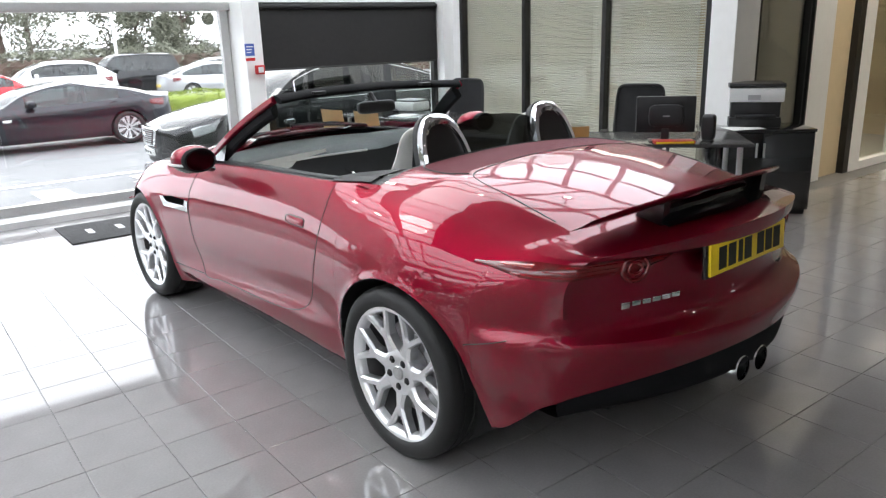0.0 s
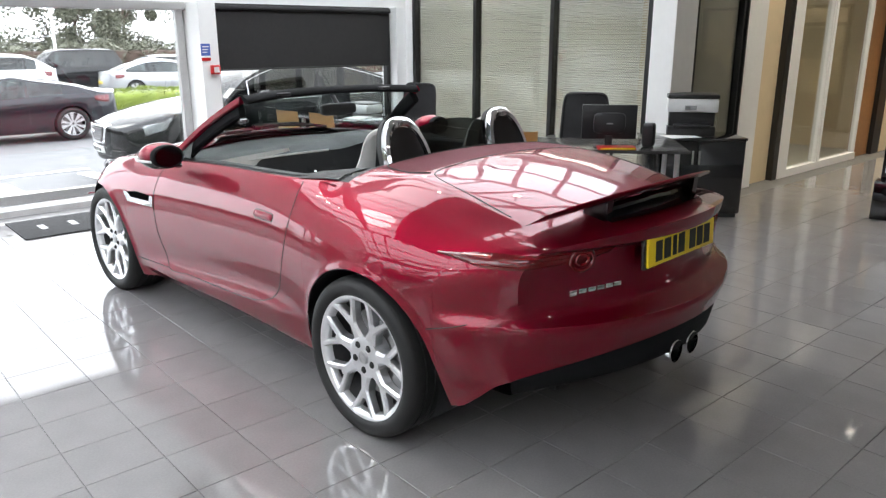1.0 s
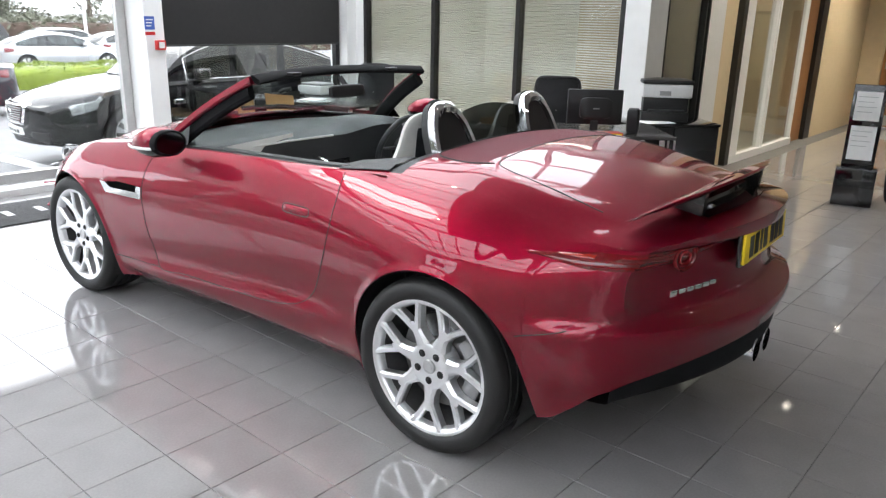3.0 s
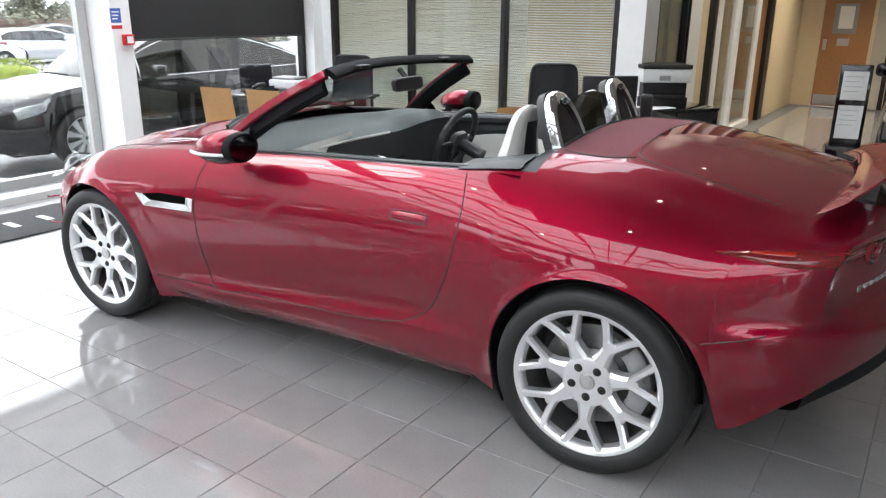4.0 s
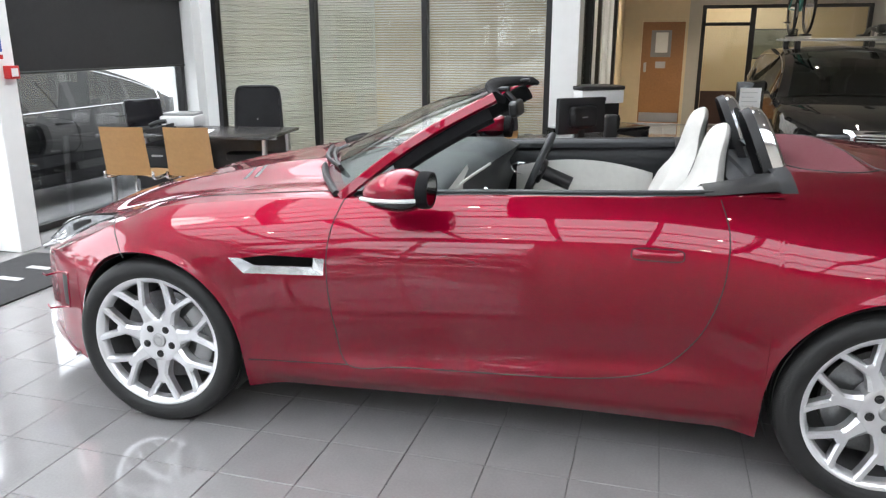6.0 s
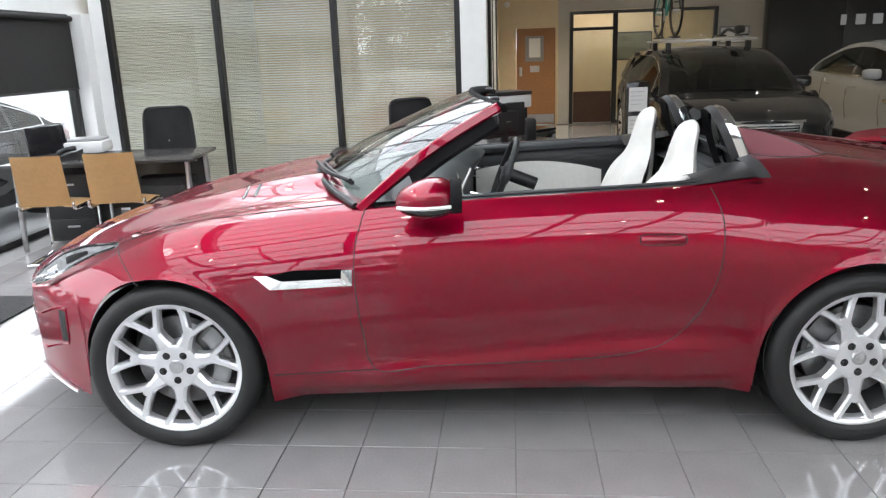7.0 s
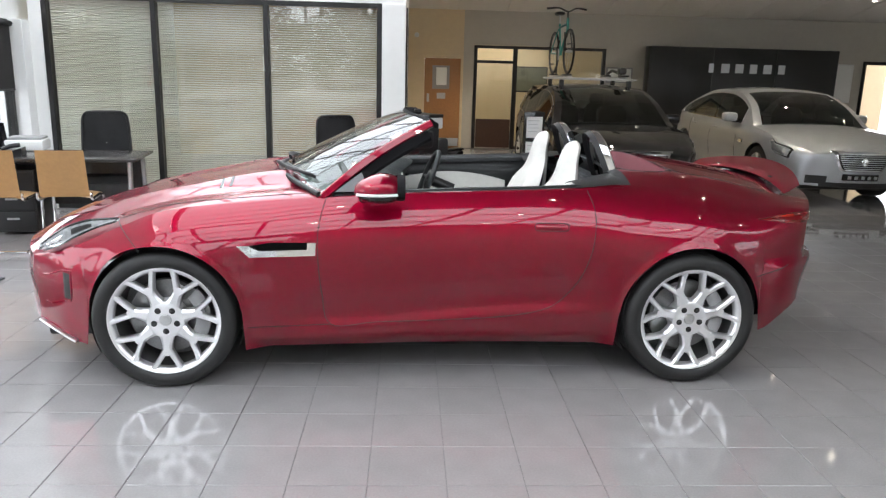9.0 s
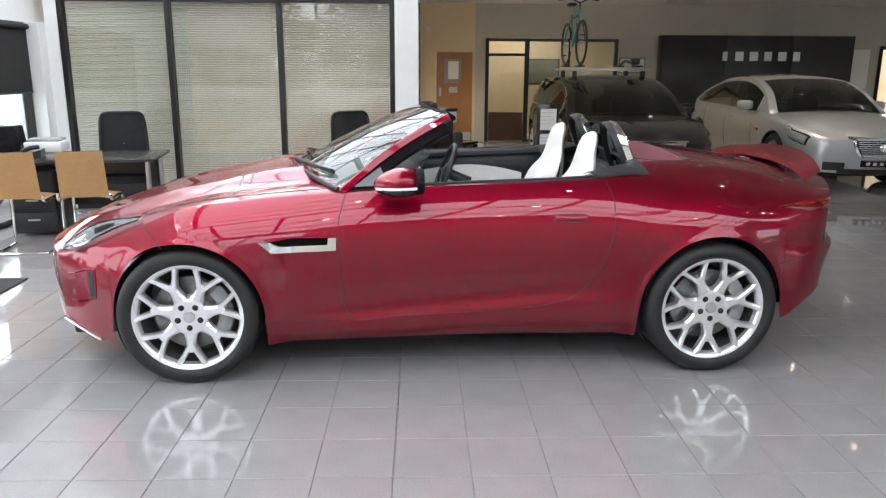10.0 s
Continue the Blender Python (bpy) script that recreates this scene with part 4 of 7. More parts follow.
# wheels
def bar(bm, path, widths, thick):
    """A spoke along a path in the wheel's plane: crowned outside, thick inside."""
    rows = []
    for i, (p, w) in enumerate(zip(path, widths)):
        a, b = path[max(i - 1, 0)], path[min(i + 1, len(path) - 1)]
        t = Vector((b[0] - a[0], 0, b[2] - a[2])).normalized()
        n = Vector((-t.z, 0, t.x))
        p = Vector(p)
        rows.append([p + n * w + Vector((0, thick, 0)), p + n * w + Vector((0, 0.008, 0)), p + n * w * 0.55 + Vector((0, -0.002, 0)), p - n * w * 0.55 + Vector((0, -0.002, 0)), p - n * w + Vector((0, 0.008, 0)), p - n * w + Vector((0, thick, 0))])
    grid(bm, rows, closed_v=True)


def rim_mesh():
    bm = bmesh.new()
    lathe(bm, [(0.238, 0.035), (0.242, 0.016), (0.247, 0.006), (0.258, -0.003), (0.270, -0.005), (0.273, 0.004), (0.270, 0.012)], 72, "y")
    return bm


def barrel_mesh():
    return lathe(bmesh.new(), [(0.190, 0.205), (0.236, 0.20), (0.236, 0.10), (0.239, 0.033)], 64, "y")


def spoke_mesh():
    """One spoke forked like a Y, pointing along x."""
    bm = bmesh.new()
    def at(r, a, y):
        return (r * math.cos(a), y, r * math.sin(a))
    bar(bm, [at(0.060, 0, 0.021), at(0.078, 0, 0.0195), at(0.095, 0, 0.0175), at(0.125, 0, 0.014), at(0.150, 0, 0.012), at(0.170, 0, 0.011), at(0.182, 0, 0.012)], [0.040, 0.038, 0.031, 0.0235, 0.0225, 0.0240, 0.012], 0.045)
    for s in (-1, 1):
        bar(bm, [at(0.150, s * 0.050, 0.0122), at(0.170, s * 0.105, 0.0105), at(0.195, s * 0.160, 0.0085), at(0.225, s * 0.215, 0.0058), at(0.256, s * 0.262, 0.001)], [0.0130, 0.0140, 0.0135, 0.0130, 0.0160], 0.038)
    return bm


def hub_mesh():
    return lathe(bmesh.new(), [(0.0, 0.020), (0.032, 0.020), (0.050, 0.0175), (0.070, 0.0165), (0.084, 0.0165), (0.091, 0.020), (0.095, 0.030), (0.096, 0.09)], 40, "y")


def tyre_mesh(w):
    bm = bmesh.new()
    prof = [(0.262, 0.0), (0.275, -0.012), (0.295, -0.020), (0.318, -0.016), (0.333, -0.004), (0.340, 0.012), (0.3430, 0.030)]
    for k in (0.050, 0.095, 0.140, 0.185):
        prof += [(0.3430, k - 0.006), (0.337, k - 0.004), (0.337, k + 0.004), (0.3430, k + 0.006)]
    prof += [(0.3430, w - 0.045), (0.338, w - 0.022), (0.320, w - 0.006), (0.29, w), (0.262, w - 0.02)]
    lathe(bm, prof, 96, "y")
    return bm


def nut_mesh():
    return lathe(bmesh.new(), [(0.0, -0.003), (0.007, -0.003), (0.0085, 0.0005), (0.0100, 0.0030), (0.0150, 0.0038), (0.0155, 0.014)], 14, "y")


def disc_mesh():
    bm = bmesh.new()
    lathe(bm, [(0.07, 0.10), (0.09, 0.095), (0.185, 0.095), (0.187, 0.10), (0.187, 0.12), (0.09, 0.125)], 48, "y")
    return bm


def caliper_mesh():
    bm = bmesh.new()
    lathe(bm, [(0.135, 0.085), (0.135, 0.07), (0.15, 0.062), (0.195, 0.062), (0.205, 0.07), (0.205, 0.13), (0.135, 0.13)], 14, "y", pose(0, 0, 0, 0, 30, 0), arc=radians(75))
    return bm


cap = lathe(bmesh.new(), [(0.0, 0.010), (0.016, 0.0115), (0.0165, 0.0135), (0.020, 0.0135), (0.0205, 0.0115), (0.026, 0.012), (0.029, 0.016), (0.030, 0.026)], 28, "y")
RIM, SPOKE, HUB, CAP, NUT = mesh_of(rim_mesh(), "alloy", 30), mesh_of(spoke_mesh(), "alloy", 30), mesh_of(hub_mesh(), "alloy", 30), mesh_of(cap, "steel"), mesh_of(nut_mesh(), "dark_steel")
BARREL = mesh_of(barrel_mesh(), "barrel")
DISC, CALIPER = mesh_of(disc_mesh(), "disc"), mesh_of(caliper_mesh(), "plastic_grey")


def wheel_on(parent, x, y, turn, tyre):
    """One wheel under the car; its pieces share their meshes with the other wheels."""
    m = pose(x, y, CAR_R, 0, 0, 180 if turn else 0)
    wheel = new("wheel", RIM)
    wheel.parent, wheel.matrix_local = parent, m

    def put(name, data, place=None, owner=wheel):
        ob = new(name, data)
        ob.parent = owner
        if place is not None:
            ob.matrix_local = place
    for k in range(7):
        put("spoke", SPOKE, pose(0, 0, 0, 0, 90 + 360 * k / 7, 0))
    for k in range(5):
        a = -math.pi / 2 + 2 * math.pi * k / 5
        put("wheel_nut", NUT, Matrix.Translation((0.057 * math.cos(a), 0.012, 0.057 * math.sin(a))))
    put("tyre", tyre)
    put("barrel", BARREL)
    put("hub", HUB)
    put("hub_cap", CAP)
    put("brake_disc", DISC, m, parent)
    put("brake_caliper", CALIPER, m, parent)


front_tyre, rear_tyre = mesh_of(tyre_mesh(0.255), "tyre"), mesh_of(tyre_mesh(0.290), "tyre")
for s in (-1, 1):
    wheel_on(car, -CAR_X, s * 0.905, s > 0, front_tyre)
    wheel_on(car, CAR_X, s * 0.938, s > 0, rear_tyre)

# ---- the convertible's fittings ----
def side_patch(s, x0, x1, zl, zh, out, n=20, m=6):
    """A patch on the body's side between two places along it and two heights, thinned to nothing at its rim."""
    rows = []
    for i in range(n + 1):
        x = x0 + (x1 - x0) * i / n
        lo, hi = zl(i / n), zh(i / n)
        rows.append([on_side(x, lo + (hi - lo) * j / m, out * min(1.0, 4.0 * min(j / m, 1 - j / m, i / n, 1 - i / n) + 0.15), s) for j in range(m + 1)])
    return grid(bmesh.new(), rows)


def tail_line(z, n=60):
    """The body's outline in plan at a height, from the rear arch round the corner to the number plate."""
    pts = []
    for i in range(n):
        u = 1.62 + (us[-1] - 1.62) * i / (n - 1)
        xo = u + shift(u, half_width(u))
        y = side_y(u, xo, z)
        pts.append(Vector((u + shift(u, y), y, z)))
    y1 = pts[-1].y
    for i in range(1, n):
        y = y1 * (1 - i / n)
        blend = 1 - (y / y1) ** 4
        pts.append(Vector((us[-1] + shift(us[-1], y) + tail_profile(z) * blend, y, z)))
    return pts


def tail_patch(s, a0, a1, zl, zh, out, n=40, m=6):
    """A strip round the tail between two lengths along it and two heights."""
    rows = []
    for i in range(n + 1):
        t = i / n
        a, row = a0 + (a1 - a0) * t, []
        for j in range(m + 1):
            z = zl(t) + (zh(t) - zl(t)) * j / m
            line = tail_line(z)
            d, k = 0.0, 0
            while k < len(line) - 2 and d + (line[k + 1] - line[k]).length < a:
                d += (line[k + 1] - line[k]).length
                k += 1
            seg = line[k + 1] - line[k]
            p = line[k] + seg * ((a - d) / max(seg.length, 1e-6))
            edge = min(1.0, 3.0 * min(j / m, 1 - j / m) + 0.1)
            p = p + Vector((-seg.y, seg.x, 0)).normalized() * out * edge
            row.append(Vector((p.x, s * p.y, p.z)))
        rows.append(row)
    return grid(bmesh.new(), rows)


def tail_arc(z, stop):
    """Length along the tail's outline to the first point that meets a test."""
    line, d = tail_line(z), 0.0
    for a, b in zip(line, line[1:]):
        if stop(a):
            break
        d += (b - a).length
    return d, a, (b - a).normalized()


LAMP_Z = 0.854
ARC_TIP, ARC_RING, ARC_IN = tail_arc(LAMP_Z, lambda p: p.x > 1.66)[0], tail_arc(LAMP_Z, lambda p: p.y < 0.525)[0], tail_arc(LAMP_Z, lambda p: p.y < 0.40)[0]
for s in (-1, 1):
    lamp_unit = part("tail_lamp", tail_patch(s, ARC_TIP, ARC_IN, lambda t: 0.846 - 0.020 * step(0, 0.35, t) + 0.022 * step(0.85, 1, t), lambda t: 0.854 + 0.024 * step(0.0, 0.35, t), 0.007, 60), "tail", car, "slim wrap-round red tail lamp")
    part("lens_bar", tail_patch(s, ARC_TIP + 0.10, ARC_TIP + 0.22, lambda t: 0.856, lambda t: 0.862 + 0.010 * t, 0.010, 14, 4), "amber", lamp_unit, "amber indicator lens")
    for lo, hi, a0, a1 in ((0.834, 0.842, ARC_TIP + 0.16, ARC_RING - 0.06), (0.850, 0.857, ARC_TIP + 0.26, ARC_RING - 0.06), (0.864, 0.872, ARC_TIP + 0.30, ARC_RING - 0.06)):
        part("lens_bar", tail_patch(s, a0, a1, lambda t: lo, lambda t: hi, 0.010, 24, 4), "tail_bright", lamp_unit)
    d, c, tang = tail_arc(LAMP_Z, lambda p: p.y < 0.525)
    across, face = Vector((tang.x, s * tang.y, 0)), Vector((abs(tang.y), s * abs(tang.x), 0))
    mid = Vector((c.x, s * c.y, LAMP_Z - 0.014)) + face * 0.008
    for r, w, key in ((0.050, 0.008, "tail"), (0.026, 0.006, "tail_bright")):
        pts = [mid + across * (r * math.cos(a)) + Vector((0, 0, 0.80 * r * math.sin(a))) for a in [2 * math.pi * i / 30 for i in range(30)]]
        part("lamp_ring", tube(bmesh.new(), pts, w, 8, closed=True), key, lamp_unit)
    part("lens_bar", tail_patch(s, ARC_RING + 0.055, ARC_IN - 0.012, lambda t: 0.858 + 0.004 * t, lambda t: 0.870 + 0.003 * t, 0.010, 10, 4), "tail_bright", lamp_unit)
    # headlamp and front openings
    low, high = curve((0, 0.648), (0.25, 0.672), (0.5, 0.722), (0.75, 0.770), (1, 0.806)), curve((0, 0.668), (0.15, 0.712), (0.4, 0.772), (0.7, 0.806), (1, 0.814))
    head = part("headlamp", side_patch(s, -1.955, -1.535, low, high, 0.004, 30, 8), "lens", car, "long narrow clear headlamp with bright insides")
    part("headlamp_rim", side_patch(s, -1.90, -1.545, lambda t: low(0.13 + 0.87 * t) - 0.006, lambda t: low(0.13 + 0.87 * t) + 0.009 - 0.006 * t, 0.006, 30, 3), "gloss_black", head)
    part("headlamp_rim", side_patch(s, -1.945, -1.54, lambda t: high(t) - 0.008, lambda t: high(t) + 0.005, 0.006, 30, 3), "gloss_black", head)
    part("headlamp_bulb", side_patch(s, -1.925, -1.815, lambda t: low(0.07 + 0.26 * t) + 0.008, lambda t: high(0.07 + 0.26 * t) - 0.026, 0.0075, 12, 5), "chrome", head, "bright lamp reflector")
    part("headlamp_bulb", side_patch(s, -1.79, -1.66, lambda t: low(0.40 + 0.30 * t) + 0.012, lambda t: high(0.40 + 0.30 * t) - 0.016, 0.0075, 12, 5), "dark_steel", head, "dark lamp housing insert")
    part("wing_gap", tube(bmesh.new(), [on_side(-1.535 + 0.135 * t, 0.806 - 0.115 * t, 0.0, s) for t in [i / 10 for i in range(11)]], 0.0022, 5), "ink", car)
    part("front_intake", side_patch(s, -1.806, -1.772, lambda t: 0.425, lambda t: 0.556 - 0.008 * t, 0.003, 10, 10), "trim", car, "black side air intake")
    part("intake_edge", tube(bmesh.new(), [on_side(p.x, p.y, 0.001, s) for p in smooth_path([(-1.885, 0.555, 0), (-1.78, 0.566, 0), (-1.764, 0.55, 0), (-1.766, 0.44, 0), (-1.79, 0.412, 0), (-1.885, 0.418, 0)], 5)], 0.004, 6), "red", car)
    lip = [section(u)[0] for u in [-2.19 + 0.115 * i / 12 for i in range(13)]]
    part("front_splitter", tube(bmesh.new(), [(p.x, s * (p.y + 0.012), p.z + 0.006) for p in lip], 0.014, 8, flat=0.5), "steel", car, "silver front splitter blade")
    # side vent
    out = [(-0.955, 0.722), (-0.895, 0.668), (-0.588, 0.674), (-0.586, 0.735), (-0.625, 0.735), (-0.628, 0.703), (-0.850, 0.699), (-0.905, 0.722)]
    vent = bmesh.new()
    ring = [on_side(x, z, 0.004, s) for x, z in out]
    back = [on_side(x, z, -0.02, s) for x, z in out]
    a, b = [vent.verts.new(p) for p in ring], [vent.verts.new(p) for p in back]
    vent.faces.new(a)
    for i in range(len(a)):
        vent.faces.new((a[i], a[(i + 1) % len(a)], b[(i + 1) % len(a)], b[i]))
    bmesh.ops.triangulate(vent, faces=vent.faces[:])
    vent_ob = part("wing_vent", vent, "chrome", car, "chrome blade of the side air vent", smooth=False)
    # flat dark patch on the wing paints the shade inside the vent
    hole = [(-0.905, 0.722), (-0.850, 0.699), (-0.628, 0.703), (-0.625, 0.737), (-0.80, 0.738)]
    bm = bmesh.new()
    bm.faces.new([bm.verts.new(on_side(x, z, 0.0022, s)) for x, z in hole])
    part("vent_opening", bm, "recess", vent_ob)
    # flush door handle in its recess
    loop = [on_side(0.567 + 0.084 * math.copysign(abs(math.cos(a)) ** 0.35, math.cos(a)), 0.815 + 0.019 * math.copysign(abs(math.sin(a)) ** 0.5, math.sin(a)), 0.0, s) for a in [2 * math.pi * i / 36 for i in range(36)]]
    part("handle_gap", tube(bmesh.new(), loop, 0.0024, 6, closed=True), "ink", PART["door" + ("" if s < 0 else "_r")])
    rows = [[on_side(0.567 + 0.078 * a, 0.815 + 0.014 * b, 0.004 * (1 - a ** 6) * (1 - b ** 4) + 0.0015, s) for b in (-1, -0.6, 0, 0.6, 1)] for a in [-1 + i / 8 for i in range(17)]]
    part("door_handle", grid(bmesh.new(), rows), "red", PART["door" + ("" if s < 0 else "_r")])
    # door mirror
    base = pose(-0.285, s * 0.985, 1.012)
    pw = lambda v, e: math.copysign(abs(v) ** e, v)

    def shell(bm, zlo, zhi, grow):
        rows = []
        for i in range(13):
            t = zlo + (zhi - zlo) * i / 12
            h, r = math.sin(t), max(math.cos(t), 0) ** 0.85
            row = []
            for a in [2 * math.pi * j / 32 for j in range(32)]:
                c = math.cos(a)
                x = 0.112 * r * pw(c, 0.85) if c > 0 else 0.118 * r * c
                tall = 0.074 * (0.80 + 0.20 * step(-0.12, 0.06, x))
                row.append(Vector((x * grow, s * 0.100 * grow * r * pw(math.sin(a), 0.9), tall * grow * pw(h, 0.9) - 0.012 * step(0.02, -0.12, x))))
            rows.append(row)
        return grid(bm, rows, closed_v=True)

    mirror = part("door_mirror", shell(bmesh.new(), -0.12, math.pi / 2, 1.0), "red", car, "red door mirror cap on a black foot", m=base)
    part("mirror_foot", shell(bmesh.new(), -math.pi / 2, -0.10, 0.985), "gloss_black", mirror)
    rows = [Vector((-0.105 + 0.185 * i / 12, s * (0.078 + 0.028 * math.sin(math.pi * i / 12)), -0.018)) for i in range(13)]
    part("repeater_lamp", tube(bmesh.new(), rows, 0.007, 6), "plastic_white", mirror, "pale indicator strip")
    bm = lathe(bmesh.new(), [(0.0, 0.0), (0.88, 0.0), (0.90, 0.03), (1.0, 0.02), (1.06, -0.12), (1.04, -0.35)], 32, "x", Matrix.Translation((0.1145, 0, 0.004)) @ Matrix.Diagonal((0.1, 0.082, 0.058, 1)))
    part("mirror_shroud", bm, "rough_trim", mirror)
    bm = lathe(bmesh.new(), [(0.0, 0.012), (0.86, 0.012)], 32, "x", Matrix.Translation((0.1145, 0, 0.004)) @ Matrix.Diagonal((0.1, 0.082, 0.058, 1)))
    part("mirror_glass", bm, "dim_mirror", mirror)
    bm = tube(bmesh.new(), [Vector((-0.07, -s * 0.13, -0.075)), Vector((-0.03, -s * 0.06, -0.052)), Vector((0.0, 0, -0.045))], [0.030, 0.024, 0.022], 10, flat=0.6)
    part("mirror_arm", bm, "gloss_black", mirror)
    # door capping strip
    path = [Vector((u, s * (section(u)[SIDE_N].y - 0.035), crest_height(u) + 0.009)) for u in [-0.46 + 1.20 * i / 24 for i in range(25)]]
    part("door_seal", tube(bmesh.new(), path, 0.013, 8, flat=0.5), "trim", car, "black rubber waist seal")

# windscreen
SCREEN_Y0, SCREEN_Y1 = 0.785, 0.625


def screen_point(t, v, lift=0.0):
    """A point of the windscreen: t across from -1 to 1, v up from 0 to 1."""
    y = t * (SCREEN_Y0 + (SCREEN_Y1 - SCREEN_Y0) * v)
    bow = 1 - t * t
    x = (-0.575 - 0.26 * bow) * (1 - v) + (-0.030 - 0.10 * bow) * v + 0.035 * math.sin(math.pi * v) * -1 * 0.4
    z = (0.945 + 0.055 * bow) * (1 - v) + (1.305 + 0.018 * bow) * v + 0.020 * math.sin(math.pi * v)
    n = Vector((-0.55, 0, 0.83))
    return Vector((x, y, z)) + n * lift


def band(bm, line, width, height, lean):
    """A flat-sided bar along a line; width along the lean vector, height square to it."""
    rows = []
    for i, p in enumerate(line):
        a, b = line[max(i - 1, 0)], line[min(i + 1, len(line) - 1)]
        t = (b - a).normalized()
        w = (lean - t * lean.dot(t)).normalized()
        n = t.cross(w).normalized()
        rows.append([p + w * (width * c) + n * (height * d) for c, d in ((0, 0.5), (0.15, 1), (0.85, 1), (1, 0.5), (1, -0.5), (0.85, -1), (0.15, -1), (0, -0.5))])
    grid(bm, rows, closed_v=True)
    for r in (rows[0], rows[-1]):
        bm.faces.new([bm.verts.new(p) for p in r])
    return bm


frame_ob = part("windscreen_frame", tube(bmesh.new(), [screen_point(-1 + 2 * i / 40, 0.0, 0.004) for i in range(41)], 0.014, 8), "trim", car, "windscreen surround with black seals")
part("windscreen", grid(bmesh.new(), [[screen_point(-1 + 2 * i / 24, j / 12) for j in range(13)] for i in range(25)]), "screen", car, "raked clear curved windscreen")
for s in (-1, 1):
    line = [screen_point(s, i / 16, 0.004) for i in range(17)]
    part("screen_pillar", band(bmesh.new(), [p + Vector((0.002, 0, 0)) for p in line], 0.040, 0.015, Vector((0.83, 0, -0.25))), "red", frame_ob)
    part("pillar_trim", band(bmesh.new(), [p + Vector((0.010, -s * 0.022, -0.014)) for p in line[:-1]], 0.082, 0.020, Vector((0.83, 0, -0.30))), "rough_trim", frame_ob)
    quarter = bmesh.new()
    quarter.faces.new([quarter.verts.new(v) for v in (Vector((-0.50, s * 0.785, 0.962)), Vector((-0.33, s * 0.79, 0.968)), Vector((-0.37, s * 0.745, 1.055)))])
    part("quarter_trim", quarter, "gloss_black", frame_ob)
head_line = [screen_point(-1 + 2 * i / 32, 1.0, 0.004) for i in range(33)]
header = part("header_rail", band(bmesh.new(), head_line, 0.060, 0.013, Vector((0.80, 0, -0.50))), "rough_trim", frame_ob, "black windscreen header rail")
for y in (-0.36, 0.36):
    part("roof_latch", boxed(-0.045, -0.005, y - 0.035, y + 0.035, 1.300, 1.316, 0.005), "trim", header)
# inside mirror
glass_m = pose(-0.02, 0.0, 1.205, 0, -8, 0)
bm = round_box(bmesh.new(), 0.045, 0.25, 0.070, 0.45, 10, glass_m)
tube(bm, [Vector((-0.02, 0, 1.225)), Vector((-0.07, 0, 1.275))], 0.014, 8)
part("inside_mirror", bm, "plastic_black", car, "black rear-view mirror")
# scuttle and wipers
rows = [[screen_point(-0.97 + 1.94 * i / 24, 0.0) + Vector((-0.10 * j / 4 + 0.02, 0, -0.012 - 0.020 * j / 4)) for j in range(5)] for i in range(25)]
part("scuttle", grid(bmesh.new(), rows), "trim", car, "black windscreen scuttle panel")
for y0, y1 in ((-0.10, -0.66), (0.45, -0.12)):
    arm = [screen_point(y0 / 0.785, 0.0, 0.03), screen_point((y0 + y1) / 1.7 / 0.785, 0.05, 0.035), screen_point(y1 / 0.785, 0.10, 0.028)]
    bm = tube(bmesh.new(), smooth_path(arm, 6), [0.011] * 7 + [0.008] * 6, 6)
    tube(bm, [screen_point((y1 + 0.30 * k) / 0.785, 0.10 - 0.03 * k, 0.016) for k in (0, 0.5, 1, 1.5)], 0.009, 6)
    part("wiper", bm, "trim", car)

# cockpit
tub = bmesh.new()
box(tub, -0.75, 1.02, -0.74, 0.74, 0.22, 0.30)
box(tub, 0.93, 1.04, -0.74, 0.74, 0.30, 0.985, 0.02)
box(tub, -0.80, -0.72, -0.74, 0.74, 0.30, 0.90)
part("cockpit_tub", tub, "leather_dark", car, "dark trimmed cockpit floor and bulkhead")
for s in (-1, 1):
    rows = []
    for i in range(25):
        x = -0.50 + 1.46 * i / 24
        top = crest_height(x) - 0.012
        rows.append([Vector((x, s * y, z)) for y, z in ((0.775, top + 0.004), (0.745, top - 0.005), (0.722, top - 0.045), (0.720, top - 0.115), (0.742, top - 0.15), (0.745, 0.60), (0.72, 0.45), (0.70, 0.30))])
    trim = part("door_card", grid(bmesh.new(), rows), "leather_dark", PART["door" + ("" if s < 0 else "_r")], "dark leather inner door trim")
    rows = [[Vector((-0.10 + 0.72 * i / 16, s * (0.714 - 0.006 * math.sin(math.pi * i / 16)), 0.68 + (0.07 + 0.130 * math.sin(math.pi * (0.22 + 0.60 * i / 16))) * j / 6)) for j in range(7)] for i in range(17)]
    part("door_insert", grid(bmesh.new(), rows), "leather_pale", trim, "pale leather door panel insert")
    loop = [Vector((-0.06 + 0.075 * math.cos(a) * (1 + 0.2 * math.sin(a)), s * 0.722, 0.818 + 0.030 * math.sin(a))) for a in [2 * math.pi * i / 20 for i in range(20)]]
    part("door_pull", tube(bmesh.new(), loop, 0.009, 6, closed=True), "chrome", trim)

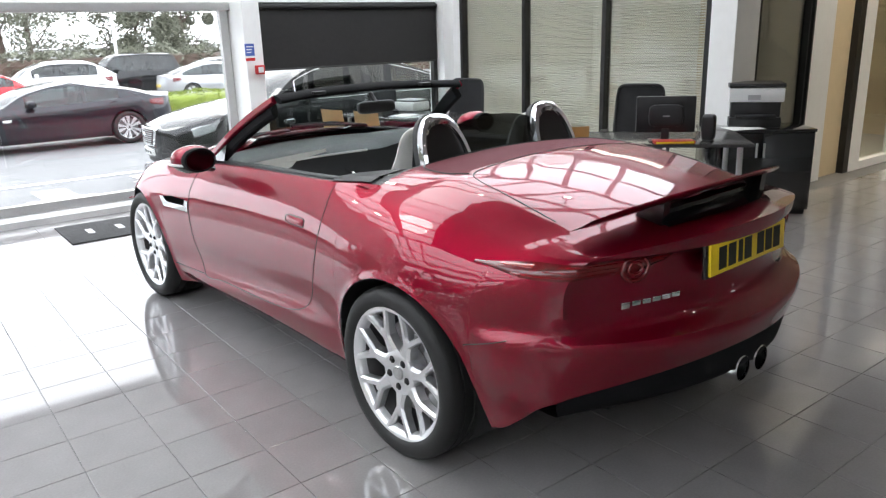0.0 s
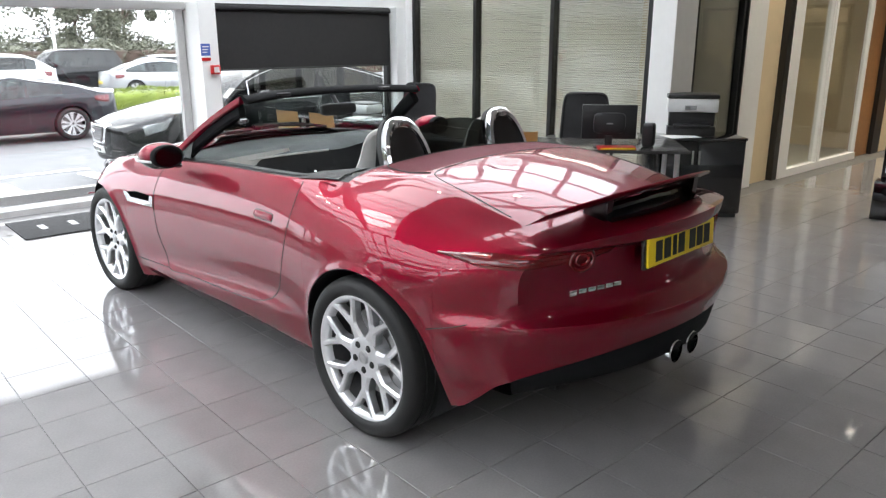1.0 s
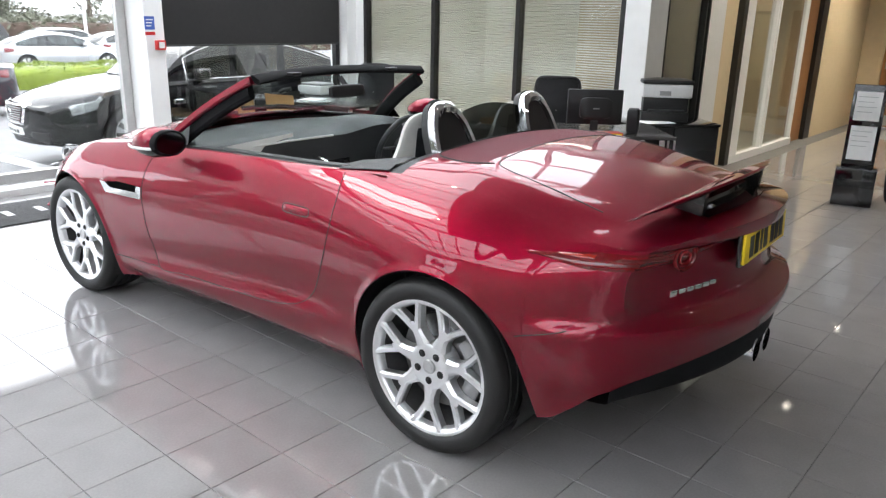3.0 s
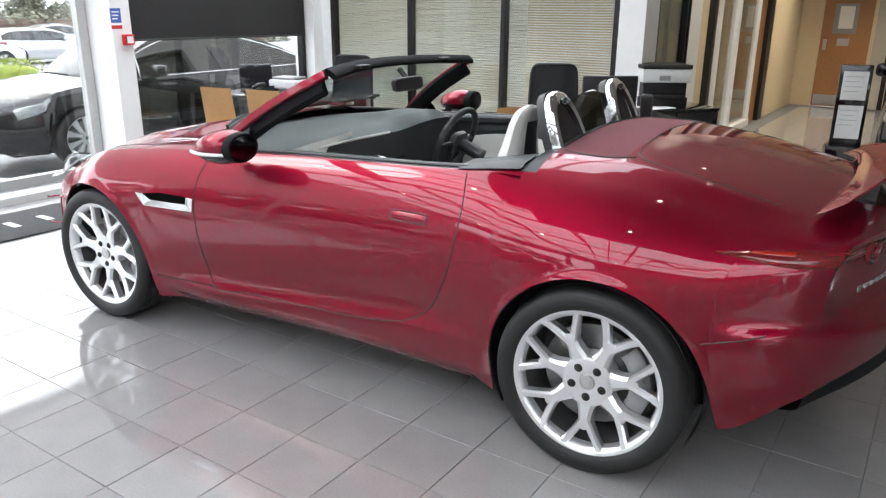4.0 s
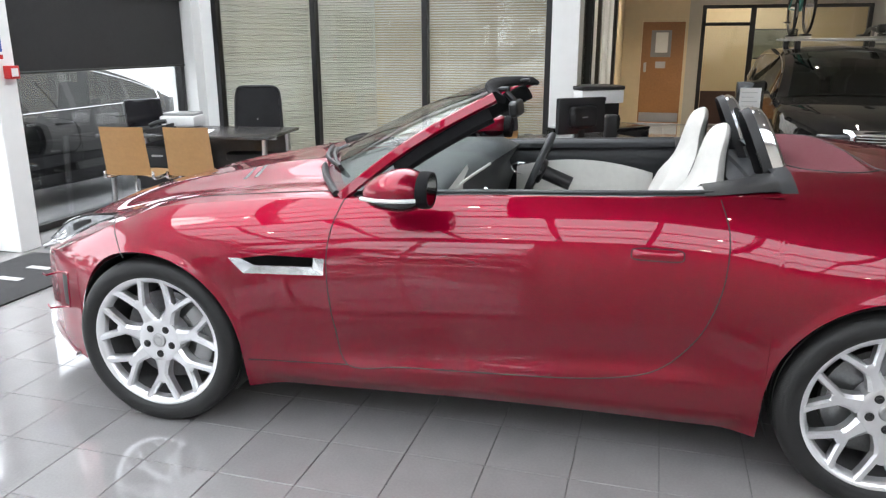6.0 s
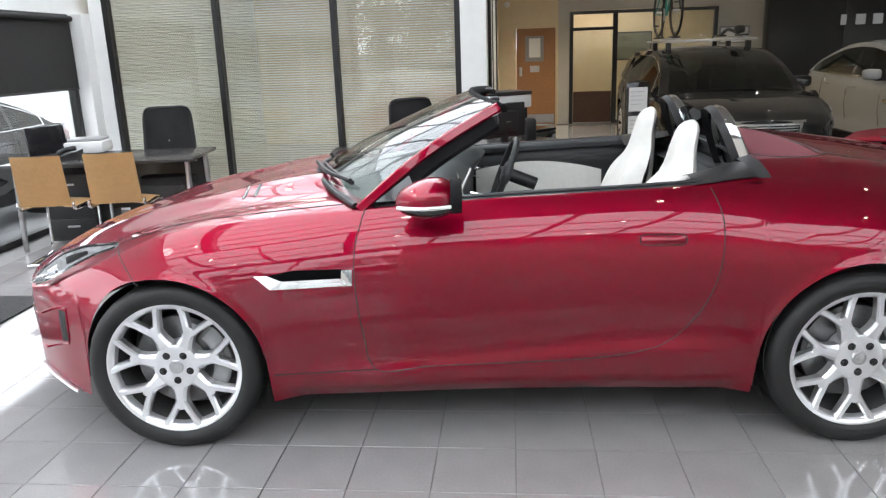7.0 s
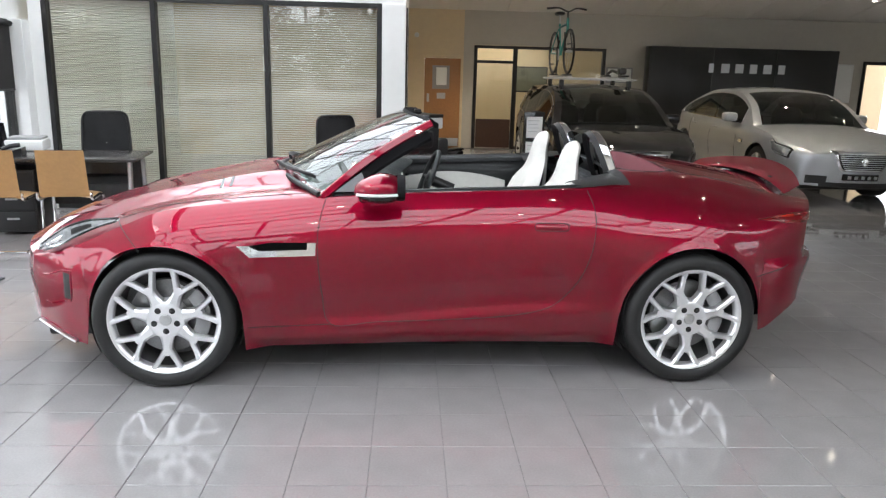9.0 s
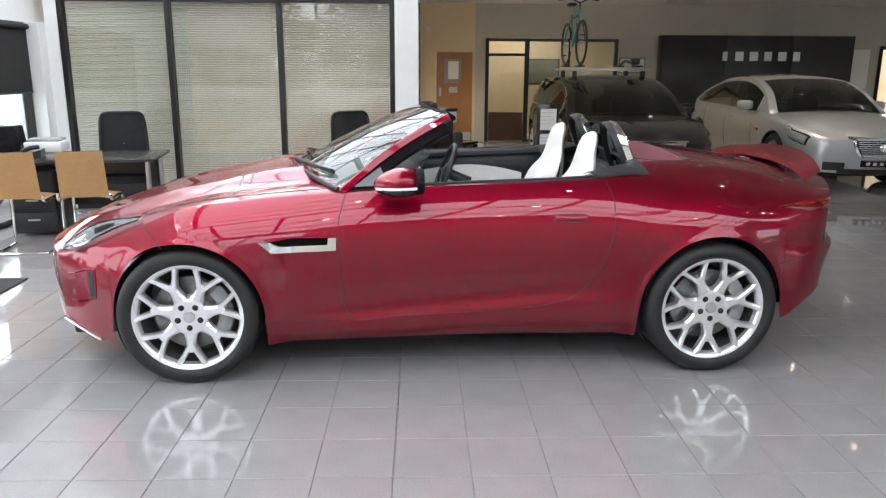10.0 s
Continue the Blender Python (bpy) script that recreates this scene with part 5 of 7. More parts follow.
# dashboard, drawn across the car
dash_rows = []
for i in range(33):
    y = -0.735 + 1.47 * i / 32
    hood = math.exp(-((y - 0.37) / 0.20) ** 4)
    sweep = 0.05 * step(0.1, -0.7, y)
    pts = [(-0.80 + 0.20 * (y / 0.74) ** 2, 0.965), (-0.55, 0.985), (-0.33, 0.990 + 0.035 * hood), (-0.20 + 0.06 * hood - sweep, 0.985 + 0.045 * hood), (-0.135 + 0.08 * hood - sweep, 0.950 + 0.045 * hood), (-0.145 + 0.03 * hood, 0.90), (-0.12, 0.82), (-0.16, 0.70), (-0.22, 0.55), (-0.40, 0.40)]
    dash_rows.append([Vector((x, y, z - 0.030 * (abs(y) / 0.74) ** 3)) for x, z in pts])
dash = part("dashboard", grid(bmesh.new(), dash_rows), "leather_dark", car, "dark leather dashboard with an instrument hood")
rows = []
for i in range(20):
    t = i / 19
    y = -0.70 + 0.46 * t
    rows.append([Vector((-0.175 - 0.02 * t + 0.012 * j, y, 0.985 - 0.030 * j - 0.02 * (1 - t))) for j in range(4)])
part("dash_pad", grid(bmesh.new(), rows), "leather_pale", dash, "pale leather dashboard pad")
part("dash_piping", tube(bmesh.new(), [row[4] + Vector((0.003, 0, 0.004)) for row in dash_rows[:17]], 0.006, 6), "leather_pale", dash, "pale stitched piping along the dashboard edge")
part("display", boxed(-0.128, -0.112, -0.11, 0.11, 0.72, 0.82, 0.006), "screen_off", dash)
wheel_m = pose(0.045, 0.37, 0.875, 0, -68, 0)
bm = bmesh.new()
tube(bm, [wheel_m @ Vector((0.182 * math.cos(a), 0.182 * math.sin(a), 0)) for a in [2 * math.pi * i / 36 for i in range(36)]], 0.017, 10, closed=True)
steer = part("steering_wheel", bm, "leather_dark", car, "black leather three-spoke steering wheel")
bm = round_box(bmesh.new(), 0.12, 0.14, 0.05, 0.5, 8, wheel_m @ pose(0, 0, -0.015))
part("steering_boss", bm, "plastic_black", steer)
for a in (90, -90, 180):
    bm = tube(bmesh.new(), [wheel_m @ Vector((0.05 * math.cos(radians(a)), 0.05 * math.sin(radians(a)), -0.012)), wheel_m @ Vector((0.175 * math.cos(radians(a)), 0.175 * math.sin(radians(a)), 0))], [0.022, 0.014], 8, flat=0.5)
    part("steering_spoke", bm, "plastic_black", steer)
bm = tube(bmesh.new(), [wheel_m @ Vector((0, 0, -0.02)), wheel_m @ Vector((0, 0, -0.18))], 0.035, 10)
part("steering_column", bm, "plastic_black", steer)
rows = [[Vector((x, y, z)) for y, z in ((-0.15, 0.30), (-0.145, 0.60 + h), (-0.11, 0.64 + h), (0.11, 0.64 + h), (0.145, 0.60 + h), (0.15, 0.30))] for x, h in ((-0.20, 0.14), (-0.05, 0.06), (0.15, 0.0), (0.45, 0.05), (0.75, 0.08), (0.93, 0.09))]
console = part("centre_console", grid(bmesh.new(), rows), "leather_dark", car, "dark leather centre console")
bm = tube(bmesh.new(), [Vector((0.02, 0.02, 0.68)), Vector((0.03, 0.02, 0.77))], 0.012, 8)
round_box(bm, 0.05, 0.05, 0.07, 0.6, 6, pose(0.03, 0.02, 0.79))
part("gear_selector", bm, "plastic_black", console)
part("grab_handle", tube(bmesh.new(), smooth_path([Vector((-0.14, -0.15, 0.86)), Vector((0.02, -0.165, 0.82)), Vector((0.12, -0.16, 0.70))], 6), 0.014, 8), "chrome", console)


def seat(y):
    """A one-piece sports seat: pale front, dark shell, tall narrow head."""
    width = curve((0.30, 0.50), (0.55, 0.52), (0.75, 0.50), (0.90, 0.42), (1.00, 0.30), (1.08, 0.235), (1.13, 0.215), (1.165, 0.175), (1.185, 0.11), (1.195, 0.02))
    front = curve((0.30, 0.40), (0.55, 0.505), (0.75, 0.575), (0.90, 0.640), (1.0, 0.685), (1.10, 0.712), (1.15, 0.730), (1.18, 0.752), (1.195, 0.782))
    depth = curve((0.30, 0.17), (0.6, 0.18), (0.85, 0.165), (1.0, 0.115), (1.1, 0.090), (1.15, 0.080), (1.18, 0.055), (1.195, 0.012))
    rows, back = [], []
    for i in range(29):
        z = 0.34 + 0.855 * (1 - (1 - i / 28) ** 1.7)
        w, f, d = width(z) / 2, front(z), depth(z)
        wing = 0.045 * step(1.0, 0.85, z)
        rows.append([Vector((f + d * 0.62 * abs(a) ** 3.0 - wing * (0.25 + math.exp(-((abs(a) - 0.80) / 0.16) ** 2)) + 0.02, y + w * math.copysign(abs(a) ** 0.8, a), z)) for a in [-1 + j / 8 for j in range(17)]])
        back.append([Vector((f + d * (0.62 + 0.38 * math.cos(a * math.pi / 2) ** 0.6) + 0.02, y + w * a, z)) for a in [-1 + j / 8 for j in range(17)]])
    ob = part("seat", grid(bmesh.new(), rows), "leather_pale", car, "pale leather sports seat with a built-in headrest")
    part("seat_shell", grid(bmesh.new(), back), "leather_pale", ob)
    part("seat_back_panel", grid(bmesh.new(), [[p.lerp(Vector((p.x, y, p.z)), 0.30) + Vector((0.006, 0, 0)) for p in row] for row in back[2:-6]]), "leather_dark", ob, "dark seat back panel")
    part("seat_cushion", round_box(bmesh.new(), 0.52, 0.50, 0.16, 0.45, 10, pose(0.30, y, 0.50, 0, -8, 0)), "leather_pale", ob)
    for s in (-1, 1):
        part("seat_bolster", round_box(bmesh.new(), 0.50, 0.10, 0.17, 0.55, 8, pose(0.28, y + s * 0.22, 0.55, 0, -8, 0)), "leather_pale", ob)


seat(-0.36)
seat(0.36)

# roll hoops with dark infill, wind deflector between them
for y in (-0.355, 0.355):
    def hoop_point(a, r, push=0.0):
        yy = r * 0.140 * math.copysign(abs(math.cos(a)) ** 0.75, math.cos(a))
        h = 0.275 * r * math.sin(a) ** 0.80 if math.sin(a) > 0 else 0.0
        return Vector((1.015 - 0.40 * h + push, y + yy, 0.975 + h))
    angles = [math.pi * i / 28 for i in range(29)]
    rows = []
    for a in angles:
        o, i_ = hoop_point(a, 1.0), hoop_point(a, 0.86)
        rows.append([o + Vector((-0.022, 0, -0.006)), o + Vector((0.0, 0, 0.004)), o + Vector((0.018, 0, 0.0)), o.lerp(i_, 0.5) + Vector((0.028, 0, 0)), i_ + Vector((0.020, 0, 0)), i_ + Vector((0.0, 0, 0))])
    hoop = part("roll_hoop", grid(bmesh.new(), rows, closed_v=True), "chrome", car, "polished chrome roll hoop with a black infill")
    rows = [[hoop_point(a, 0.84 * k, -0.004) for k in (1.0, 0.66, 0.33, 0.02)] for a in angles]
    part("hoop_infill", grid(bmesh.new(), rows), "plastic_black", hoop)
    rows = []
    for a in angles:
        o = hoop_point(a, 1.0)
        rows.append([o + Vector((-0.050, 0, -0.012)), o + Vector((-0.02, 0, 0.002)), o + Vector((-0.02, 0, -0.03))])
    part("hoop_pad", grid(bmesh.new(), rows, closed_v=True), "trim", hoop)
bm = bmesh.new()
rows = [[Vector((0.998 - 0.40 * h, yy, 0.985 + h)) for h in (-0.02, 0.08, 0.17, 0.235 - 0.02 * (yy / 0.2) ** 2)] for yy in [-0.235 + 0.47 * i / 8 for i in range(9)]]
part("wind_deflector", grid(bm, rows), "dark_glass", car, "smoked wind deflector between the hoops")
# black shelf and haunch trims behind the seats
rows = [[Vector((x, y, 0.945 + 0.02 * math.cos(y * 2) - 0.03 * (x < 0.9))) for x in (0.88, 0.93, 1.0, 1.06)] for y in [-0.80 + 1.6 * i / 24 for i in range(25)]]
part("rear_shelf", grid(bmesh.new(), rows), "leather_dark", car, "dark padded shelf behind the seats")
for s in (-1, 1):
    rows = []
    for i in range(13):
        t = i / 12
        x = 0.71 + 0.24 * t
        y0 = section(x)[SIDE_N].y - 0.006
        rows.append([Vector((x, s * (y0 + 0.006), crest_height(x) + 0.004 + 0.004 * t)), Vector((x, s * (y0 - 0.04), crest_height(x) + 0.016 + 0.010 * t)), Vector((x, s * (y0 - 0.14 - 0.02 * t), crest_height(x) + 0.018 + 0.020 * t)), Vector((x, s * (y0 - 0.26), crest_height(x) - 0.015 + 0.04 * t))])
    part("haunch_trim", grid(bmesh.new(), rows), "trim", car, "dark grey trim beside the roof cover")

# raised rear spoiler, plate, badge, pipes
rows = []
for i in range(41):
    y = -0.625 + 1.25 * i / 40
    x0, z0 = 1.985 - 0.21 * y * y, 1.003 - 0.125 * y * y
    x1, z1 = 2.135 - 0.37 * y * y, 1.068 - 0.165 * y * y
    thick = 0.011 * (1 - (abs(y) / 0.64) ** 8)
    rows.append([Vector((x0 + (x1 - x0) * a, y, z0 + (z1 - z0) * a ** 1.25 + thick * b)) for a, b in ((0, 0), (0.06, 0.9), (0.35, 1.3), (0.75, 1.1), (0.97, 0.8), (1.0, 0.1), (0.97, -0.5), (0.7, -0.9), (0.3, -0.9), (0.04, -0.6))])
spoiler = part("rear_spoiler", grid(bmesh.new(), rows, closed_v=True), "red", car, "raised red rear spoiler blade on black arms")
for y in (-0.33, 0.33):
    zd = deck_point(1.98, y).z
    part("spoiler_arm", prism(bmesh.new(), [(1.95, zd - 0.01), (2.06, zd - 0.03), (2.07, zd + 0.075), (1.98, zd + 0.045)], y - 0.018, y + 0.018), "gloss_black", spoiler)
bm = bmesh.new()
tube(bm, [Vector((2.04 - 0.40 * y * y, y, deck_point(2.0, y).z + 0.010)) for y in [-0.28 + 0.56 * i / 16 for i in range(17)]], 0.030, 10, flat=0.7)
part("spoiler_housing", bm, "gloss_black", spoiler, "glossy black spoiler drive housing")
rows = [[Vector((x - 0.40 * y * y, y, deck_point(x - 0.40 * y * y, y).z + 0.0035)) for x in (1.99, 2.03, 2.07, 2.10, 2.13)] for y in [-0.34 + 0.68 * i / 24 for i in range(25)]]
part("spoiler_well", grid(bmesh.new(), rows), "gloss_black", spoiler, "black recess under the spoiler")
tail_x = lambda y, z: us[-1] + shift(us[-1], y) + tail_profile(z)
plate = part("number_plate", boxed(-0.006, 0.006, -0.26, 0.26, -0.0555, 0.0555, 0.004), "plate_yellow", car, "yellow rear number plate with black characters", m=pose(2.198, -0.008, 0.832, 0, -3, 0))
for k, (y, w) in enumerate(((-0.185, 0.05), (-0.122, 0.05), (-0.066, 0.03), (-0.014, 0.05), (0.075, 0.05), (0.135, 0.05), (0.195, 0.05))):
    part("plate_bar", boxed(0.0062, 0.0072, y - w / 2, y + w / 2, -0.0395, 0.0395), "ink", plate, smooth=False)
part("plate_recess", boxed(-0.02, -0.004, -0.275, 0.275, -0.062, 0.062, 0.004), "gloss_black", car, m=pose(2.198, -0.008, 0.832, 0, -3, 0))
bm = bmesh.new()
for k in range(6):
    y = -0.535 + 0.036 * k
    box(bm, -0.004, 0.004, -0.0165, 0.0165, -0.009 - 0.006 * (k == 0), 0.009, 0.002, m=Matrix.Translation((tail_x(y, 0.715) * 1.0 + 0.006, y, 0.715 + 0.002 * k)) @ pose(0, 0, 0, 0, 0, -22))
part("boot_badge", bm, "chrome", car, "chrome script badge as plain bars")
for y in (-0.062, 0.070):
    bm = bmesh.new()
    lathe(bm, [(0.046, 0.0), (0.051, -0.004), (0.052, -0.02), (0.050, -0.20), (0.044, -0.20), (0.044, -0.01)], 28, "x", pose(2.245, y, 0.392))
    pipe = part("exhaust_pipe", bm, "chrome", car, "round chrome twin exhaust outlet")
    bm = bmesh.new()
    lathe(bm, [(0.0, -0.17), (0.044, -0.17)], 20, "x", pose(2.245, y, 0.392))
    part("pipe_inside", bm, "dark_steel", pipe)
for y in (-0.43, 0.43):
    bm = bmesh.new()
    for k in range(2):
        xs = -1.10 + 0.05 * k
        a, b = deck_point(xs, y - 0.055), deck_point(xs, y + 0.055)
        tube(bm, [a + Vector((0, 0, 0.001)), b + Vector((0, 0, 0.001))], 0.008, 6, flat=0.3)
    part("bonnet_vent", bm, "gloss_black", PART["bonnet"], "black louvred bonnet vent")

# ---- furniture ----
def beech_chair(m):
    """A cantilever chair: bent beech back and seat shell on a chrome tube frame."""
    ob = thing("visitor_chair", "beech veneer cantilever chair with chrome legs", "chair", m, "visitor chairs")
    rows = [[(x * (1 - 0.04 * v), -0.20 - 0.055 * v - 0.020 * (1 - (x / 0.19) ** 2), 0.47 + 0.385 * v) for v in [i / 8 for i in range(9)]] for x in [-0.19 + 0.38 * j / 8 for j in range(9)]]
    bm = grid(bmesh.new(), rows)
    bmesh.ops.solidify(bm, geom=bm.faces[:], thickness=0.012)
    part("backrest", bm, "beech", ob)
    rows = [[(x, y, 0.455 + 0.02 * math.cos(x * 8) - 0.02 * math.exp(-((y - 0.22) / 0.06) ** 2)) for y in [-0.20 + 0.44 * i / 8 for i in range(9)]] for x in [-0.2 + 0.4 * j / 8 for j in range(9)]]
    bm = grid(bmesh.new(), rows)
    bmesh.ops.solidify(bm, geom=bm.faces[:], thickness=0.012)
    part("seat", bm, "beech", ob)
    for s in (-1, 1):
        path = smooth_path([(s * 0.205, -0.20, 0.50), (s * 0.205, -0.17, 0.44), (s * 0.205, 0.18, 0.43), (s * 0.205, 0.235, 0.38), (s * 0.205, 0.22, 0.06), (s * 0.205, 0.18, 0.013), (s * 0.205, -0.22, 0.013)], 5)
        part("leg", tube(bmesh.new(), path, 0.0115, 8), "chrome", ob)
    part("cross_bar", tube(bmesh.new(), [(-0.205, -0.22, 0.013), (0.205, -0.22, 0.013)], 0.0115, 8), "chrome", ob)
    return ob


def office_chair(m, group):
    """A mesh-backed swivel chair on a five-star base."""
    ob = thing("office_chair", "black mesh-back swivel office chair", "chair", m, group)
    def corner(a, r):
        c, d = math.cos(a), math.sin(a)
        x, v = math.copysign(abs(c) ** 0.28, c), 0.5 + 0.5 * math.copysign(abs(d) ** 0.28, d) * r
        half = 0.205 + 0.025 * (1 - v)
        return (half * x * r, 0.20 + 0.06 * v * v - 0.045 * (1 - (x * r) ** 2), 0.48 + 0.60 * v)
    turn = [2 * math.pi * (i + 0.5) / 40 for i in range(40)]
    bm = grid(bmesh.new(), [[corner(a, r) for r in (1.0, 0.8, 0.6, 0.4, 0.2, 0.02)] for a in turn], closed_u=True)
    bmesh.ops.solidify(bm, geom=bm.faces[:], thickness=0.008)
    back = part("backrest", bm, "mesh_black", ob)
    part("back_frame", tube(bmesh.new(), [corner(a, 1.0) for a in turn], 0.015, 8, closed=True), "plastic_black", back)
    part("seat", round_box(bmesh.new(), 0.50, 0.48, 0.09, 0.4, 10, pose(0, -0.02, 0.47)), "mesh_black", ob)
    for s in (-1, 1):
        part("arm", tube(bmesh.new(), smooth_path([(s * 0.24, 0.05, 0.46), (s * 0.285, 0.05, 0.52), (s * 0.285, 0.04, 0.66)], 5), 0.016, 8), "plastic_black", ob)
        part("arm_pad", round_box(bmesh.new(), 0.075, 0.26, 0.03, 0.5, 8, pose(s * 0.285, -0.01, 0.675)), "plastic_black", ob)
    part("gas_column", tube(bmesh.new(), [(0, 0, 0.08), (0, 0, 0.44)], 0.028, 12), "steel", ob)
    part("back_post", tube(bmesh.new(), [(0, 0.05, 0.44), (0, 0.24, 0.46), (0, 0.25, 0.70)], 0.025, 8), "plastic_black", ob)
    for k in range(5):
        a = 2 * math.pi * k / 5
        leg = part("base_leg", tube(bmesh.new(), [(0, 0, 0.10), (0.30 * math.cos(a), 0.30 * math.sin(a), 0.07)], [0.03, 0.018], 8), "plastic_black", ob)
        part("castor", round_box(bmesh.new(), 0.05, 0.05, 0.054, 0.8, 6, pose(0.30 * math.cos(a), 0.30 * math.sin(a), 0.028)), "plastic_black", leg)
    return ob


def desk(m, w, d, label, panel=True):
    ob = thing("desk", label, "desk", m)
    part("desktop", boxed(-w / 2, w / 2, -d / 2, d / 2, 0.705, 0.73, 0.004), "desk_top", ob)
    for x in (-w / 2 + 0.08, w / 2 - 0.08):
        for y in (-d / 2 + 0.06, d / 2 - 0.06):
            part("leg", tube(bmesh.new(), [(x, y, 0.0), (x, y * 0.86, 0.70)], 0.022, 10), "steel", ob)
    part("side_rail", boxed(-w / 2 + 0.08, w / 2 - 0.08, -0.02, 0.02, 0.66, 0.705, 0.003), "steel", ob)
    if panel:
        part("modesty_panel", boxed(-w / 2 + 0.10, w / 2 - 0.10, d / 2 - 0.10, d / 2 - 0.085, 0.22, 0.68, 0.003), "desk_top", ob)
    return ob


beech_chair(BUILD @ pose(-3.46, 1.86, 0, 0, 0, 8))
beech_chair(BUILD @ pose(-2.96, 1.96, 0, 0, 0, 10))
desk(BUILD @ pose(-3.32, 2.52, 0, 0, 0, 8), 1.55, 0.78, "dark laminate sales desk on grey metal legs by the window")
office_chair(BUILD @ pose(-3.05, 2.98, 0, 0, 0, 18), "office chairs")
ob = thing("cabinet", "black low drawer pedestal under the desk", "cabinet", BUILD @ pose(-3.70, 2.62, 0, 0, 0, 8))
part("carcass", boxed(-0.2, 0.2, -0.27, 0.27, 0.03, 0.60, 0.004), "plastic_black", ob)
for k in range(3):
    dr = part("drawer", boxed(-0.19, 0.19, -0.285, -0.27, 0.05 + 0.18 * k, 0.22 + 0.18 * k, 0.004), "plastic_black", ob)
    part("handle", boxed(-0.05, 0.05, -0.297, -0.285, 0.15 + 0.18 * k, 0.165 + 0.18 * k), "steel", dr)

lap = thing("laptop", "open black laptop on a stand", "laptop", BUILD @ pose(-3.80, 2.50, 0.73, 0, 0, 60))
part("keyboard_base", boxed(-0.17, 0.17, -0.12, 0.12, 0.0, 0.022, 0.006), "plastic_black", lap)
part("lid", boxed(-0.17, 0.17, 0.115, 0.135, 0.02, 0.29, 0.006, m=pose(0, 0, 0, -12, 0, 0)), "screen_off", lap)
tel = thing("desk_phone", "grey desk telephone with its handset", "telephone", BUILD @ pose(-3.62, 2.36, 0.73, 0, 0, 15))
part("phone_body", prism(bmesh.new(), [(-0.09, 0), (0.09, 0), (0.09, 0.07), (-0.09, 0.02)], -0.09, 0.09), "plastic_black", tel, smooth=False)
part("handset", tube(bmesh.new(), smooth_path([(-0.07, -0.05, 0.055), (0.0, -0.05, 0.085), (0.075, -0.05, 0.095)], 5), 0.020, 8), "plastic_black", tel)
pr = thing("receipt_printer", "small white desktop printer", "printer", BUILD @ pose(-3.72, 2.84, 0.73, 0, 0, 10))
part("body", boxed(-0.17, 0.17, -0.14, 0.14, 0, 0.10, 0.02), "plastic_white", pr)
part("cover", boxed(-0.15, 0.15, -0.10, 0.13, 0.10, 0.125, 0.01), "plastic_grey", pr)
pap = thing("paper_stack", "loose white papers on the desk", "paper", BUILD @ pose(-3.30, 2.44, 0.731, 0, 0, 22))
for k in range(3):
    part("sheet", boxed(-0.105 + 0.01 * k, 0.105 + 0.01 * k, -0.148, 0.148 - 0.01 * k, 0.0012 * k, 0.0012 * k + 0.001), "paper", pap, smooth=False)

# second desk, set at an angle in front of the corner
ANG = 42
D2 = BUILD @ pose(-0.22, 2.68, 0, 0, 0, ANG)
desk(D2, 1.5, 0.76, "dark laminate sales desk set at an angle", panel=False)
office_chair(BUILD @ pose(-0.74, 3.20, 0, 0, 0, ANG - 12), "office chairs")
beech_chair(BUILD @ pose(-0.72, 2.18, 0, 0, 0, ANG + 18))
mon = thing("monitor", "black computer monitor seen from behind", "monitor", D2 @ pose(0.12, -0.20, 0.73))
part("screen_back", boxed(-0.22, 0.22, -0.025, 0.015, 0.07, 0.345, 0.008), "plastic_black", mon)
part("display", boxed(-0.205, 0.205, 0.015, 0.018, 0.085, 0.33), "screen_off", mon, smooth=False)
part("rear_bulge", round_box(bmesh.new(), 0.26, 0.06, 0.17, 0.4, 8, pose(0, -0.035, 0.20)), "plastic_black", mon)
part("maker_mark", boxed(-0.025, 0.025, -0.0675, -0.066, 0.195, 0.205), "plastic_grey", mon, smooth=False)
part("stand", boxed(-0.03, 0.03, -0.03, 0.0, 0.01, 0.10, 0.004), "plastic_black", mon)
part("foot", boxed(-0.12, 0.12, -0.09, 0.09, 0, 0.012, 0.004), "plastic_black", mon)
spk = thing("desk_speaker", "small black desktop speaker", "speaker", D2 @ pose(0.45, -0.16, 0.73, 0, 0, -20))
part("cabinet", round_box(bmesh.new(), 0.10, 0.10, 0.20, 0.35, 10, pose(0, 0, 0.10)), "plastic_black", spk)
fol = thing("folder", "red document folder lying on the desk", "folder", D2 @ pose(0.18, -0.33, 0.73, 0, 0, 6))
part("cover", boxed(-0.15, 0.15, -0.03, 0.10, 0, 0.022, 0.003), "red_plastic", fol)
part("pages", boxed(-0.14, 0.14, -0.034, 0.09, 0.004, 0.018), "plate_yellow", fol, smooth=False)

